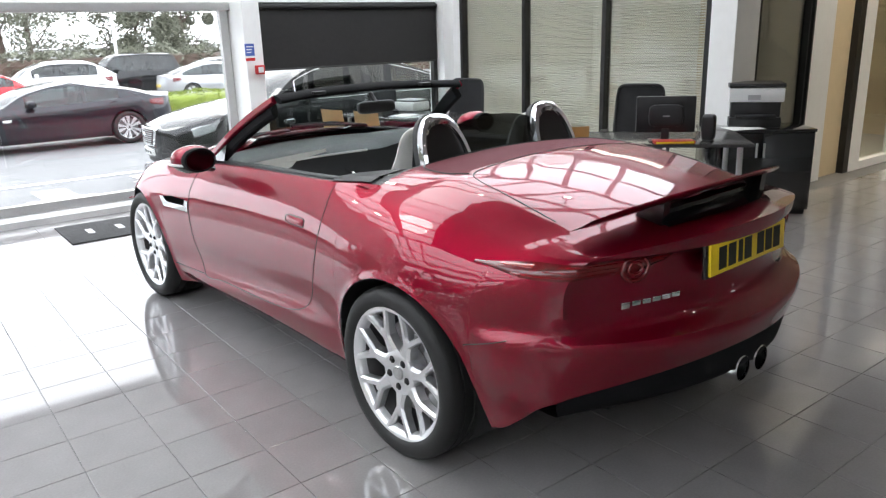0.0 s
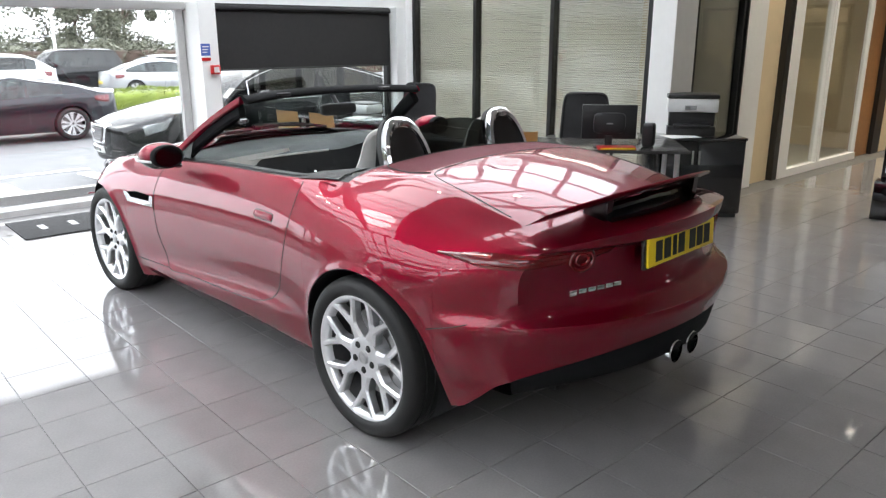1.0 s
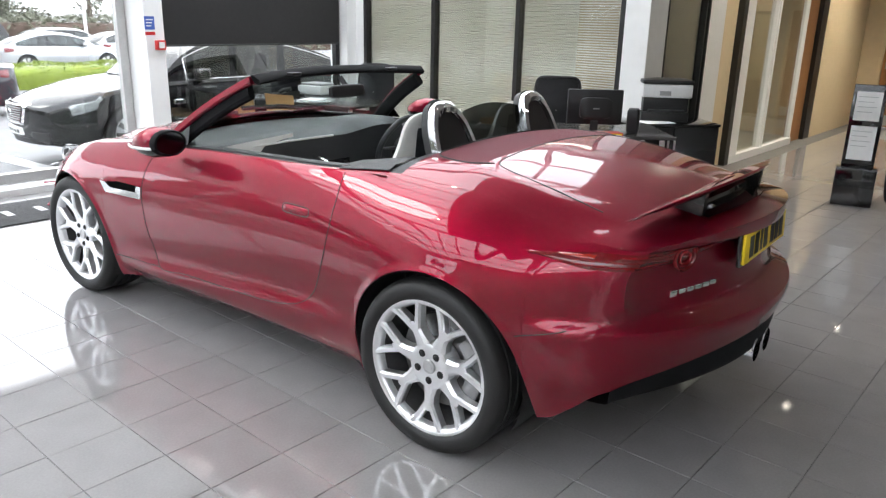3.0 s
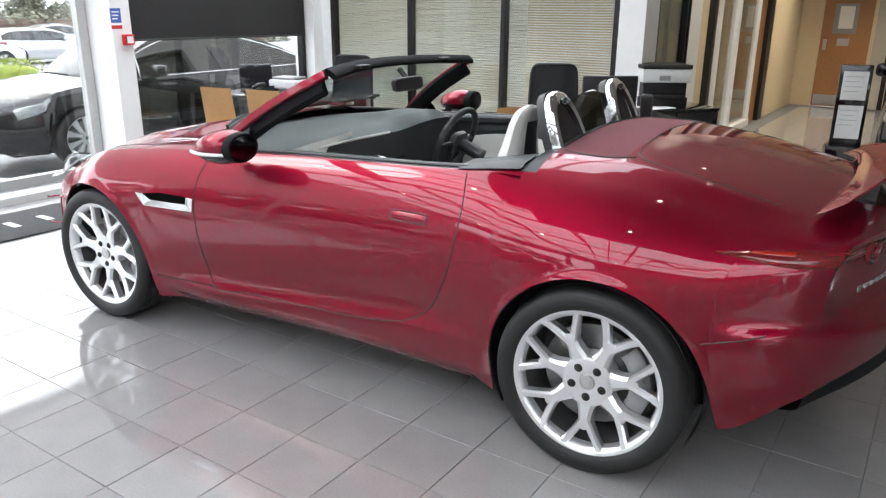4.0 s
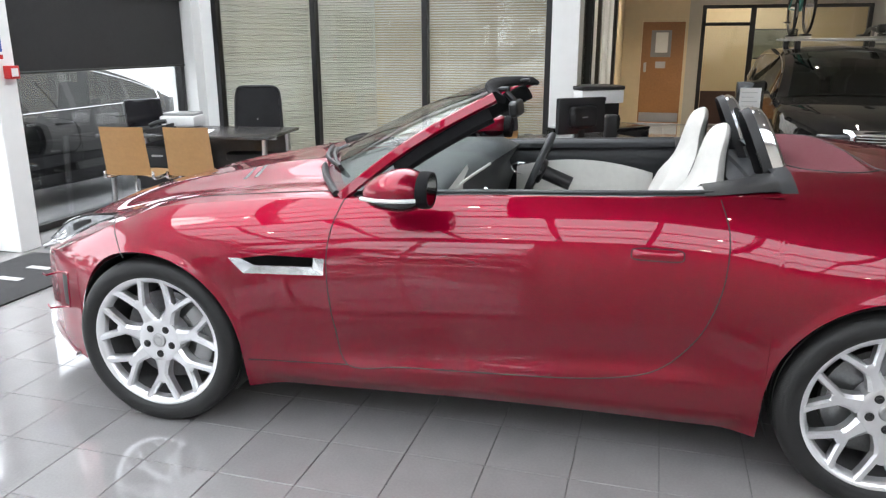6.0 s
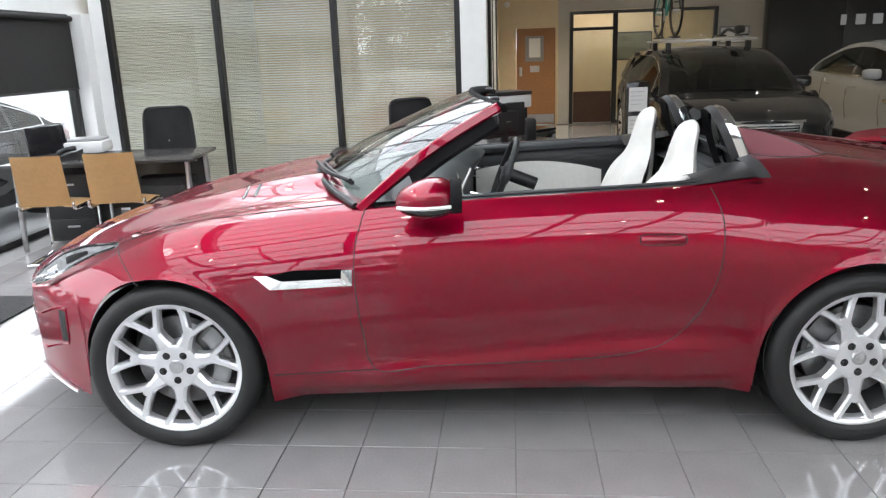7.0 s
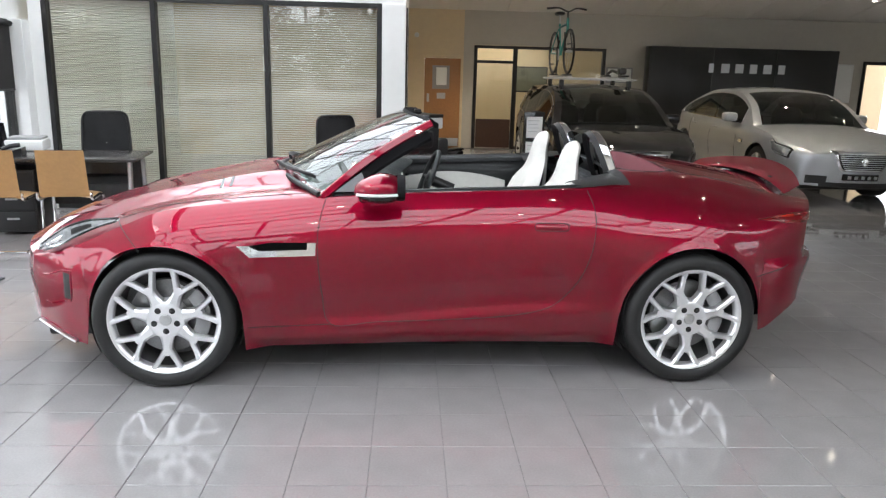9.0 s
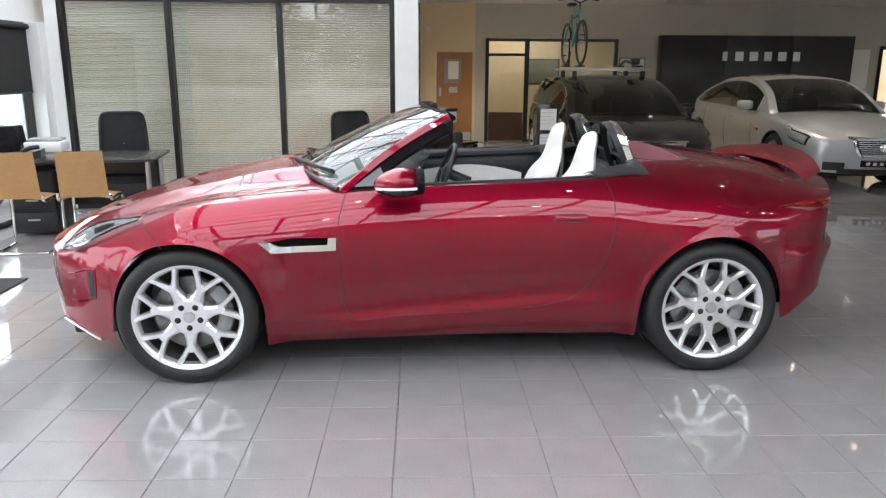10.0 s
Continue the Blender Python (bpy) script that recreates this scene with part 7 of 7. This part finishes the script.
COUPE = dict(length=4.79, width=1.89, height=1.31, axles=(-1.45, 1.31), radius=0.335, belt=0.87, nose=0.60,
             hood=((-2.2, 0.68), (-1.9, 0.76), (-1.4, 0.82), (-0.9, 0.85), (0.0, 0.87), (1.0, 0.92)), house=(-0.98, -0.05, 0.70, 1.85), windows=((-0.55, 0.50), (0.57, 1.20)), boot=0.95)
OFFROAD = dict(length=4.75, width=1.90, height=1.85, axles=(-1.42, 1.42), radius=0.37, belt=1.15, nose=0.92,
               hood=((-2.2, 1.02), (-1.8, 1.08), (-1.2, 1.12), (0.0, 1.15)), house=(-1.05, -0.45, 2.0, 2.30), windows=((-0.72, 0.25), (0.33, 1.15), (1.25, 2.0)), boot=1.15)


def at_place(p, q, z, tail_turn):
    return BUILD @ pose(p, q, z, 0, 0, tail_turn)


EST = at_place(2.61, 6.60, 0, 90.2)
other_car("glossy black estate car with silver roof bars", EST, "black_paint", chrome=True, bars=True, wheel="ten", name="estate_car", **ESTATE)
other_car("silver metallic saloon with chrome window trim", at_place(5.69, 7.27, 0, 89.5), "silver_paint", bars=True, wheel="split", chrome=True, name="saloon_car", **SALOON)
other_car("black saloon with chrome window trim parked outside the window", at_place(-6.25, 3.06, -0.15, 84.3), "black_paint", chrome=True, wheel="ten", glass_mat="dark_glass", name="saloon_car", **dict(SALOON, height=1.48, house=(-1.10, -0.30, 0.80, 1.80), windows=((-0.72, 0.30), (0.38, 1.10), (1.15, 1.60))))
other_car("dark grey coupe parked on the forecourt", at_place(-13.72, 0.75, -0.43, 90), "dark_paint", wheel="split", group="cars on the forecourt", **COUPE)
other_car("black boxy off-road car parked behind the hedge", at_place(-31.9, 7.2, -0.73, 90), "black_paint", wheel="seven", group="cars on the forecourt", **OFFROAD)
white_suv = dict(OFFROAD, height=1.70, house=(-1.1, -0.3, 1.35, 2.15), windows=((-0.72, 0.25), (0.33, 1.15), (1.2, 1.55)))
other_car("white sports utility car parked on the forecourt", at_place(-28.6, 3.6, -0.70, 88), "white_paint", wheel="seven", group="cars on the forecourt", **white_suv)
other_car("silver saloon parked behind the hedge", at_place(-27.0, 9.6, -0.68, 270), "silver_paint", wheel="seven", group="cars on the forecourt", **SALOON)
other_car("bright red hatchback parked on the forecourt", at_place(-24.5, -0.3, -0.62, 90), "scarlet_paint", wheel="seven", group="cars on the forecourt", **ESTATE)
for p, q, paint, spec, label, turn in ((-36.5, 12.8, "white_paint", ESTATE, "white hatchback in the rear row of the car park", 90), (-36.0, 18.0, "blue_paint", SALOON, "pale blue saloon in the rear row of the car park", 90), (-33.0, -3.5, "silver_paint", SALOON, "pale silver car in the rear row of the car park", 90), (-22.0, -6.0, "white_paint", ESTATE, "white estate parked on the forecourt", 80), (-30.0, 14.5, "silver_paint", ESTATE, "silver estate parked behind the hedge", 270),
                                   (-2.5, -15.0, "white_paint", SALOON, "white saloon parked outside the front glazing", 20), (3.2, -16.0, "silver_paint", ESTATE, "silver estate parked outside the front glazing", 10), (8.5, -15.0, "white_paint", white_suv, "white sports utility car outside the front glazing", 200)):
    other_car(label, at_place(p, q, -0.73 if p < -28 else -0.58 if p < -20 else -0.12, turn), paint, wheel="seven", group="cars on the forecourt", **spec)


# roof bars, carriers and bicycle on the estate
rb = thing("roof_rack", "pair of silver roof bars clamped on the black estate", "roof rack", EST)
for x in (0.05, 0.95):
    bar_ob = part("cross_bar", round_box(bmesh.new(), 0.08, 1.24, 0.032, 0.35, 8, pose(x, 0, 1.515)), "alu", rb, "silver aluminium cross bar")
    for s in (-1, 1):
        part("foot", boxed(x - 0.05, x + 0.05, s * 0.50 - 0.03, s * 0.50 + 0.03, 1.385, 1.50, 0.012), "plastic_black", rb)


def carrier(y, label):
    ob = thing("bicycle_carrier", label, "bicycle carrier", EST @ pose(0.5, y, 1.532))
    part("rail", boxed(-0.72, 0.72, -0.035, 0.035, 0.0, 0.022, 0.006), "alu", ob)
    for x in (-0.50, 0.50):
        part("wheel_tray", boxed(x - 0.14, x + 0.14, -0.05, 0.05, 0.0225, 0.048, 0.010), "plastic_black", ob)
    return ob


carrier(0.44, "bicycle carrier holding the teal bicycle")
c2 = carrier(-0.40, "empty bicycle carrier with its arm folded down")
part("folded_arm", tube(bmesh.new(), smooth_path([(-0.45, 0.03, 0.06), (-0.2, 0.05, 0.10), (0.1, 0.02, 0.11), (0.4, 0.0, 0.06)], 6), 0.022, 8), "plastic_black", c2)
part("clamp", round_box(bmesh.new(), 0.16, 0.12, 0.10, 0.5, 8, pose(-0.46, 0.02, 0.105)), "plastic_black", c2)

bk = thing("bicycle", "teal city bicycle standing upright on the roof carrier", "bicycle", EST @ pose(0.5, 0.44, 1.532 + 0.045, 0, 0, 2) @ Matrix.Diagonal((0.95, 0.95, 0.95, 1)))
R = 0.335
for x, nm in ((-0.50, "front"), (0.50, "rear")):
    bm = bmesh.new()
    lathe(bm, [(R - 0.012, -0.016), (R, -0.010), (R + 0.004, 0.0), (R, 0.010), (R - 0.012, 0.016), (R - 0.02, 0.0)], 40, "y", pose(x, 0, R))
    w = part("bicycle_wheel", bm, "tyre", bk)
    part("rim", lathe(bmesh.new(), [(R - 0.045, -0.010), (R - 0.02, -0.012), (R - 0.02, 0.012), (R - 0.045, 0.010)], 40, "y", pose(x, 0, R)), "black_alu", w)
    bm = bmesh.new()
    for k in range(16):
        a = 2 * math.pi * k / 16
        tube(bm, [(x, 0.02 * (-1) ** k, R), (x + (R - 0.03) * math.cos(a), 0, R + (R - 0.03) * math.sin(a))], 0.0016, 4)
    part("spokes", bm, "steel", w)
    part("hub", lathe(bmesh.new(), [(0.0, -0.05), (0.018, -0.05), (0.022, 0.0), (0.018, 0.05), (0.0, 0.05)], 12, "y", pose(x, 0, R)), "steel", w)
seat_top, head, bottom, rear_hub = Vector((0.20, 0, 0.78)), Vector((-0.33, 0, 0.78)), Vector((0.05, 0, 0.30)), Vector((0.50, 0, R))
for nm, pts, r in (("top_tube", (head + Vector((0, 0, -0.03)), seat_top + Vector((0, 0, -0.06))), 0.017), ("down_tube", (head + Vector((-0.02, 0, -0.12)), bottom), 0.021), ("seat_tube", (bottom, seat_top), 0.017), ("head_tube", (head + Vector((0.015, 0, 0.05)), head + Vector((-0.03, 0, -0.15))), 0.022)):
    part(nm, tube(bmesh.new(), pts, r, 10), "teal", bk)
for s in (-1, 1):
    part("chain_stay", tube(bmesh.new(), [bottom + Vector((0, s * 0.02, 0)), rear_hub + Vector((0, s * 0.055, 0))], 0.010, 8), "teal", bk)
    part("seat_stay", tube(bmesh.new(), [seat_top + Vector((0, s * 0.015, -0.08)), rear_hub + Vector((0, s * 0.055, 0))], 0.009, 8), "teal", bk)
    part("fork_blade", tube(bmesh.new(), smooth_path([head + Vector((-0.03, s * 0.045, -0.16)), Vector((-0.43, s * 0.05, 0.5)), Vector((-0.50, s * 0.055, R))], 5), 0.012, 8), "plastic_black", bk)
    part("grip", tube(bmesh.new(), [(-0.24, s * 0.20, 0.985), (-0.20, s * 0.31, 0.975)], 0.016, 8), "plastic_black", bk)
    part("pedal", boxed(0.0, 0.10, s * 0.14 - 0.035, s * 0.14 + 0.035, 0.30 - s * 0.16, 0.32 - s * 0.16, 0.004), "plastic_black", bk)
part("handlebar", tube(bmesh.new(), smooth_path([(-0.20, -0.31, 0.975), (-0.26, -0.14, 0.985), (-0.31, 0, 0.93), (-0.26, 0.14, 0.985), (-0.20, 0.31, 0.975)], 6), 0.012, 8), "plastic_black", bk)
part("stem", tube(bmesh.new(), [head + Vector((0.01, 0, 0.0)), (-0.31, 0, 0.93)], 0.015, 8), "plastic_black", bk)
part("seat_post", tube(bmesh.new(), [seat_top, seat_top + Vector((0.03, 0, 0.14))], 0.013, 8), "steel", bk)
part("saddle", round_box(bmesh.new(), 0.27, 0.14, 0.06, 0.6, 8, pose(0.24, 0, 0.94)), "plastic_black", bk)
part("crank_set", lathe(bmesh.new(), [(0.02, 0.035), (0.09, 0.035), (0.09, 0.045), (0.02, 0.045)], 24, "y", pose(bottom.x, 0, bottom.z)), "steel", bk)
part("carrier_arm", tube(bmesh.new(), [(0.0, 0.06, 0.0), (0.06, 0.05, 0.40), (0.02, 0.03, 0.52)], 0.014, 8), "plastic_black", bk)

# ---- outside: one ground sheet, markings, hedges, trees, posts ----
ground_fall = curve((-300, -1.4), (-60, -1.0), (-30, -0.73), (-15, -0.46), (-12, -0.42), (-6, -0.20), (-4.3, -0.125), (0, -0.125), (300, -0.125))
bm = bmesh.new()
ps = sorted([-600, -300, -150, -100, -70, -50, -40, -30, -24, -20, -17, -15, -13.5, -12, -10.5, -9, -7.5, -6, -5, -4.3, 0, 10, 40, 150, 600])
qs = [-600, -200, -80, -40, -20, -9, 0, 10, 20, 40, 100, 250, 600]
grid(bm, [[(p, q, ground_fall(p)) for q in qs] for p in ps])
bmesh.ops.transform(bm, matrix=BUILD, verts=bm.verts[:])
ground = part("ground", bm, "asphalt")
tagged(ground, "weathered grey asphalt forecourt sloping gently away", "ground", "", "structure")


def marking(name, label, outline):
    """Road paint laid on the ground as a thin film."""
    b = bmesh.new()
    lo = [b.verts.new((p, q, ground_fall(p) + 0.004)) for p, q in outline]
    hi = [b.verts.new((p, q, ground_fall(p) + 0.008)) for p, q in outline]
    b.faces.new(hi)
    for i in range(len(lo)):
        b.faces.new((lo[i], lo[i - 1], hi[i - 1], hi[i]))
    bmesh.ops.transform(b, matrix=BUILD, verts=b.verts[:])
    return tagged(part(name, b, "paint_white", smooth=False), label, "road marking", "", "structure")


for q in (-1.6, 0.6):
    marking("road_marking", "broad white bay line painted on the asphalt", [(-7.7, q), (-5.4, q), (-5.4, q + 0.22), (-7.7, q + 0.22)])
marking("road_marking", "white arrow painted on the asphalt", [(-7.3, -0.75), (-6.4, -0.75), (-6.4, -0.95), (-5.7, -0.55), (-6.4, -0.15), (-6.4, -0.35), (-7.3, -0.35)])
marking("road_marking", "long white edge line painted on the asphalt", [(-8.25, -6), (-8.05, -6), (-8.05, 0.9), (-8.25, 0.9)])
for q in (-4.2, -1.7, 3.4, 6.0):
    marking("road_marking", "white bay line painted on the asphalt", [(-15.6, q), (-11.0, q), (-11.0, q + 0.10), (-15.6, q + 0.10)])

rng = random.Random(5)


def leaves(bm, spots, size):
    """Small leaf blades, each a bent pair of faces, at the spots given."""
    for c in spots:
        a = Vector((rng.gauss(0, 1), rng.gauss(0, 1), rng.gauss(0, 0.7))).normalized()
        b = a.cross(Vector((rng.gauss(0, 1), rng.gauss(0, 1), rng.gauss(0, 1)))).normalized()
        n = a.cross(b)
        s = size * rng.uniform(0.6, 1.4)
        v = [bm.verts.new(c + a * s * x + b * s * y + n * s * z) for x, y, z in ((-1, 0, 0), (0, -0.45, 0.15), (1, 0, 0), (0, 0.45, 0.15))]
        bm.faces.new((v[0], v[1], v[2]))
        bm.faces.new((v[0], v[2], v[3]))


def hedge(label, p0, p1, q0, q1, h, material, size, count, z0):
    ob = thing("hedge", label, "hedge", BUILD @ pose((p0 + p1) / 2, (q0 + q1) / 2, z0))
    sx, sy = p1 - p0, q1 - q0
    part("twigs", round_box(bmesh.new(), sx * 0.90, sy * 0.97, h * 1.75, 0.35, 12), "bark" if material == "leaf" else material, ob)
    bm = bmesh.new()
    spots = []
    while len(spots) < count:
        d = Vector((rng.gauss(0, 1), rng.gauss(0, 1), abs(rng.gauss(0, 1)))).normalized()
        m = max(abs(d.x) ** 4 + abs(d.y) ** 4 + abs(d.z) ** 4, 1e-9) ** 0.25
        u = d / m
        along = rng.uniform(-1, 1)
        p = Vector((u.x * sx / 2, along * sy / 2, u.z * h)) if rng.random() < 0.92 else Vector((u.x * sx / 2, u.y * sy / 2, u.z * h))
        lump = 1 + 0.05 * math.sin(p.y * 3.1 + 1) + 0.04 * math.sin(p.y * 7.3) * math.cos(p.x * 5)
        spots.append(Vector((p.x * lump, p.y, p.z * lump + rng.gauss(0, 0.015))))
    leaves(bm, spots, size)
    tagged(part("leaves", bm, material, ob, smooth=False), "dense small leaves", "", "", "stuff")


hedge("clipped lime green hedge beside the parked cars", -20.3, -18.9, 3.2, 8.6, 0.66, "hedge", 0.035, 7000, ground_fall(-19.6))
hedge("tall dark evergreen hedge along the car park's edge", -42.5, -40.5, -40, 40, 2.0, "leaf", 0.16, 15000, ground_fall(-41.5))


def crown_mesh(height, spread, count, size, droop):
    bm = bmesh.new()
    blobs = [(Vector((rng.gauss(0, spread * 0.42), rng.gauss(0, spread * 0.42), height * rng.uniform(0.14, 1.0))), rng.uniform(0.45, 1.1) * spread * 0.34) for _ in range(26)]
    spots = []
    for _ in range(count):
        c, r = rng.choice(blobs)
        d = Vector((rng.gauss(0, 1), rng.gauss(0, 1), rng.gauss(0, 1))).normalized()
        spots.append(c + d * r * rng.random() ** 0.4)
    leaves(bm, spots, size)
    me = mesh_of(bm, "leaf", 180)
    return me


CROWNS = [crown_mesh(13, 6.5, 14000, 0.25, 0), crown_mesh(11, 5.5, 12000, 0.22, 0), crown_mesh(15, 5.0, 6000, 0.16, 0)]


def trunk_mesh(height, r):
    bm = bmesh.new()
    tube(bm, smooth_path([(0, 0, -0.2), (0.05, 0.03, height * 0.3), (-0.08, 0.05, height * 0.6), (0.02, -0.05, height * 0.9)], 5), [r * (1.25 - 0.95 * i / 15) for i in range(16)], 10)
    return mesh_of(bm, "bark")


TRUNKS = [trunk_mesh(12, 0.55), trunk_mesh(10, 0.30)]
# unseen row of trees to the south, added to block the low sky
SHADE_BELT = [(-38 + 6.1 * n + 1.7 * math.sin(2.3 * n), -33 + 2.2 * math.sin(1.9 * n), n % 2, 1, 0.86 + 0.10 * math.sin(3.1 * n)) for n in range(14)]
FAR_TREES = [(-47, 4.5, 2, 0, 0.70), (-50, -8, 0, 1, 0.50), (-49, -2, 1, 1, 0.52), (-46, 12, 0, 1, 0.46), (-52, 17, 1, 1, 0.55), (-46, 23, 0, 1, 0.48), (-50, 30, 1, 1, 0.55), (-48, 38, 0, 1, 0.50), (-58, 8, 2, 1, 0.75), (-60, 26, 2, 1, 0.75), (-47, -17, 1, 1, 0.55)]
for k, (p, q, c, tk, s) in enumerate(FAR_TREES + SHADE_BELT):
    tree = thing("tree", "broad evergreen tree at the edge of the car park" if c < 2 else "half-bare tall tree with a thick reddish trunk" if tk == 0 else "half-bare tall tree behind the car park", "tree", BUILD @ pose(p, q, ground_fall(p), 0, 0, 47 * k) @ Matrix.Scale(s, 4), "trees round the car park")
    for nm, me in (("trunk", TRUNKS[tk]), ("crown", CROWNS[c])):
        o = new(nm, me)
        o.parent = tree
    for j in range(5):
        a = 2.4 * j + k
        h = 3.0 + 1.3 * j
        part("limb", tube(bmesh.new(), smooth_path([(0, 0, h), (math.cos(a) * 1.2, math.sin(a) * 1.2, h + 1.0), (math.cos(a) * 2.6, math.sin(a) * 2.6, h + 2.6)], 4), [0.14 - 0.014 * i for i in range(9)], 6), "bark", tree)

for p, q, h in ((-34.5, 1.6, 6.0), (-38, 8.6, 6.0), (-36.5, 15.0, 5.5), (-30.5, -2.6, 6.0)):
    post = thing("lamp_post", "slim white lamp post in the car park", "lamp post", BUILD @ pose(p, q, ground_fall(p)), "lamp posts in the car park")
    part("pole", tube(bmesh.new(), [(0, 0, -0.1), (0, 0, h * 0.5), (0, 0, h)], [0.085, 0.075, 0.06], 12), "white_alu", post)
    part("lantern", round_box(bmesh.new(), 0.25, 0.55, 0.12, 0.5, 8, pose(0, 0.2, h + 0.03)), "plastic_grey", post)
    part("base_plate", boxed(-0.15, 0.15, -0.15, 0.15, 0.0, 0.03, 0.004), "kerb", post)

# ---- repeated pieces last: blind slats and floor tiles ----
for a, b in zip(POSTS, POSTS[1:]):
    for k in range(88):
        ob = new("slat", slat_mesh)
        ob.parent = office
        ob.matrix_local = pose((a + b) / 2, OFFICE + 0.032, 0.09 + 0.0238 * k, 27, 0, 0) @ Matrix.Diagonal((b - a - 0.06, 1, 1, 1))

TILE, GAP = 0.305, 0.003
tile = bmesh.new()
h = TILE / 2 - GAP / 2
rim = [(-h, -h), (h, -h), (h, h), (-h, h)]
lo = [tile.verts.new((x, y, -0.006)) for x, y in rim]
mid = [tile.verts.new((x, y, -0.0012)) for x, y in rim]
top = [tile.verts.new((x - math.copysign(0.0012, x), y - math.copysign(0.0012, y), 0)) for x, y in rim]
tile.faces.new(top)
for a, b in ((lo, mid), (mid, top)):
    for i in range(4):
        tile.faces.new((a[i], a[(i + 1) % 4], b[(i + 1) % 4], b[i]))
tile_mesh = bpy.data.meshes.new("tile")
tile.normal_update()
tile.to_mesh(tile_mesh)
tile.free()
tile_mesh.materials.append(M["tile"])
U0, V0 = -0.845 + TILE / 2, -1.865 + TILE / 2
rest_v, rest_f = [], []
floor_ob = bpy.data.objects["floor"]
rng = random.Random(4)
near = []
for i in range(-12, 49):
    for j in range(-24, 45):
        p, q = U0 + i * TILE, V0 + j * TILE
        if p - h < -4.02 or p + h > EAST or q - h < SOUTH or q + h > FAR:
            continue
        if (p < SIDE + h and q > OFFICE - h) or (q > OFFICE - 0.2 and p < 0):
            continue
        near.append(((p - 0.3) ** 2 + (q + 1.6) ** 2, p, q))
near.sort()
for n, (_, p, q) in enumerate(near):
    z = rng.uniform(-0.0004, 0.0004)
    if n < 300:
        ob = new("tile", tile_mesh)
        ob.parent = floor_ob
        ob.matrix_local = pose(p, q, z, rng.uniform(-0.05, 0.05), rng.uniform(-0.05, 0.05), 90 * rng.randrange(4))
    else:
        k = len(rest_v)
        tx, ty = rng.uniform(-0.0008, 0.0008), rng.uniform(-0.0008, 0.0008)
        rest_v += [(p + x, q + y, z - 0.003) for x, y in rim] + [(p + x - math.copysign(0.0012, x), q + y - math.copysign(0.0012, y), z + tx * x + ty * y) for x, y in rim]
        rest_f += [(k + 4, k + 5, k + 6, k + 7)] + [(k + a, k + (a + 1) % 4, k + 4 + (a + 1) % 4, k + 4 + a) for a in range(4)]
me = bpy.data.meshes.new("tiles")
me.from_pydata(rest_v, [], rest_f)
me.materials.append(M["tile"])
tiles = new("tiles", me)
tiles.parent = floor_ob
tagged(tiles, "further polished grey floor tiles", kind="stuff")
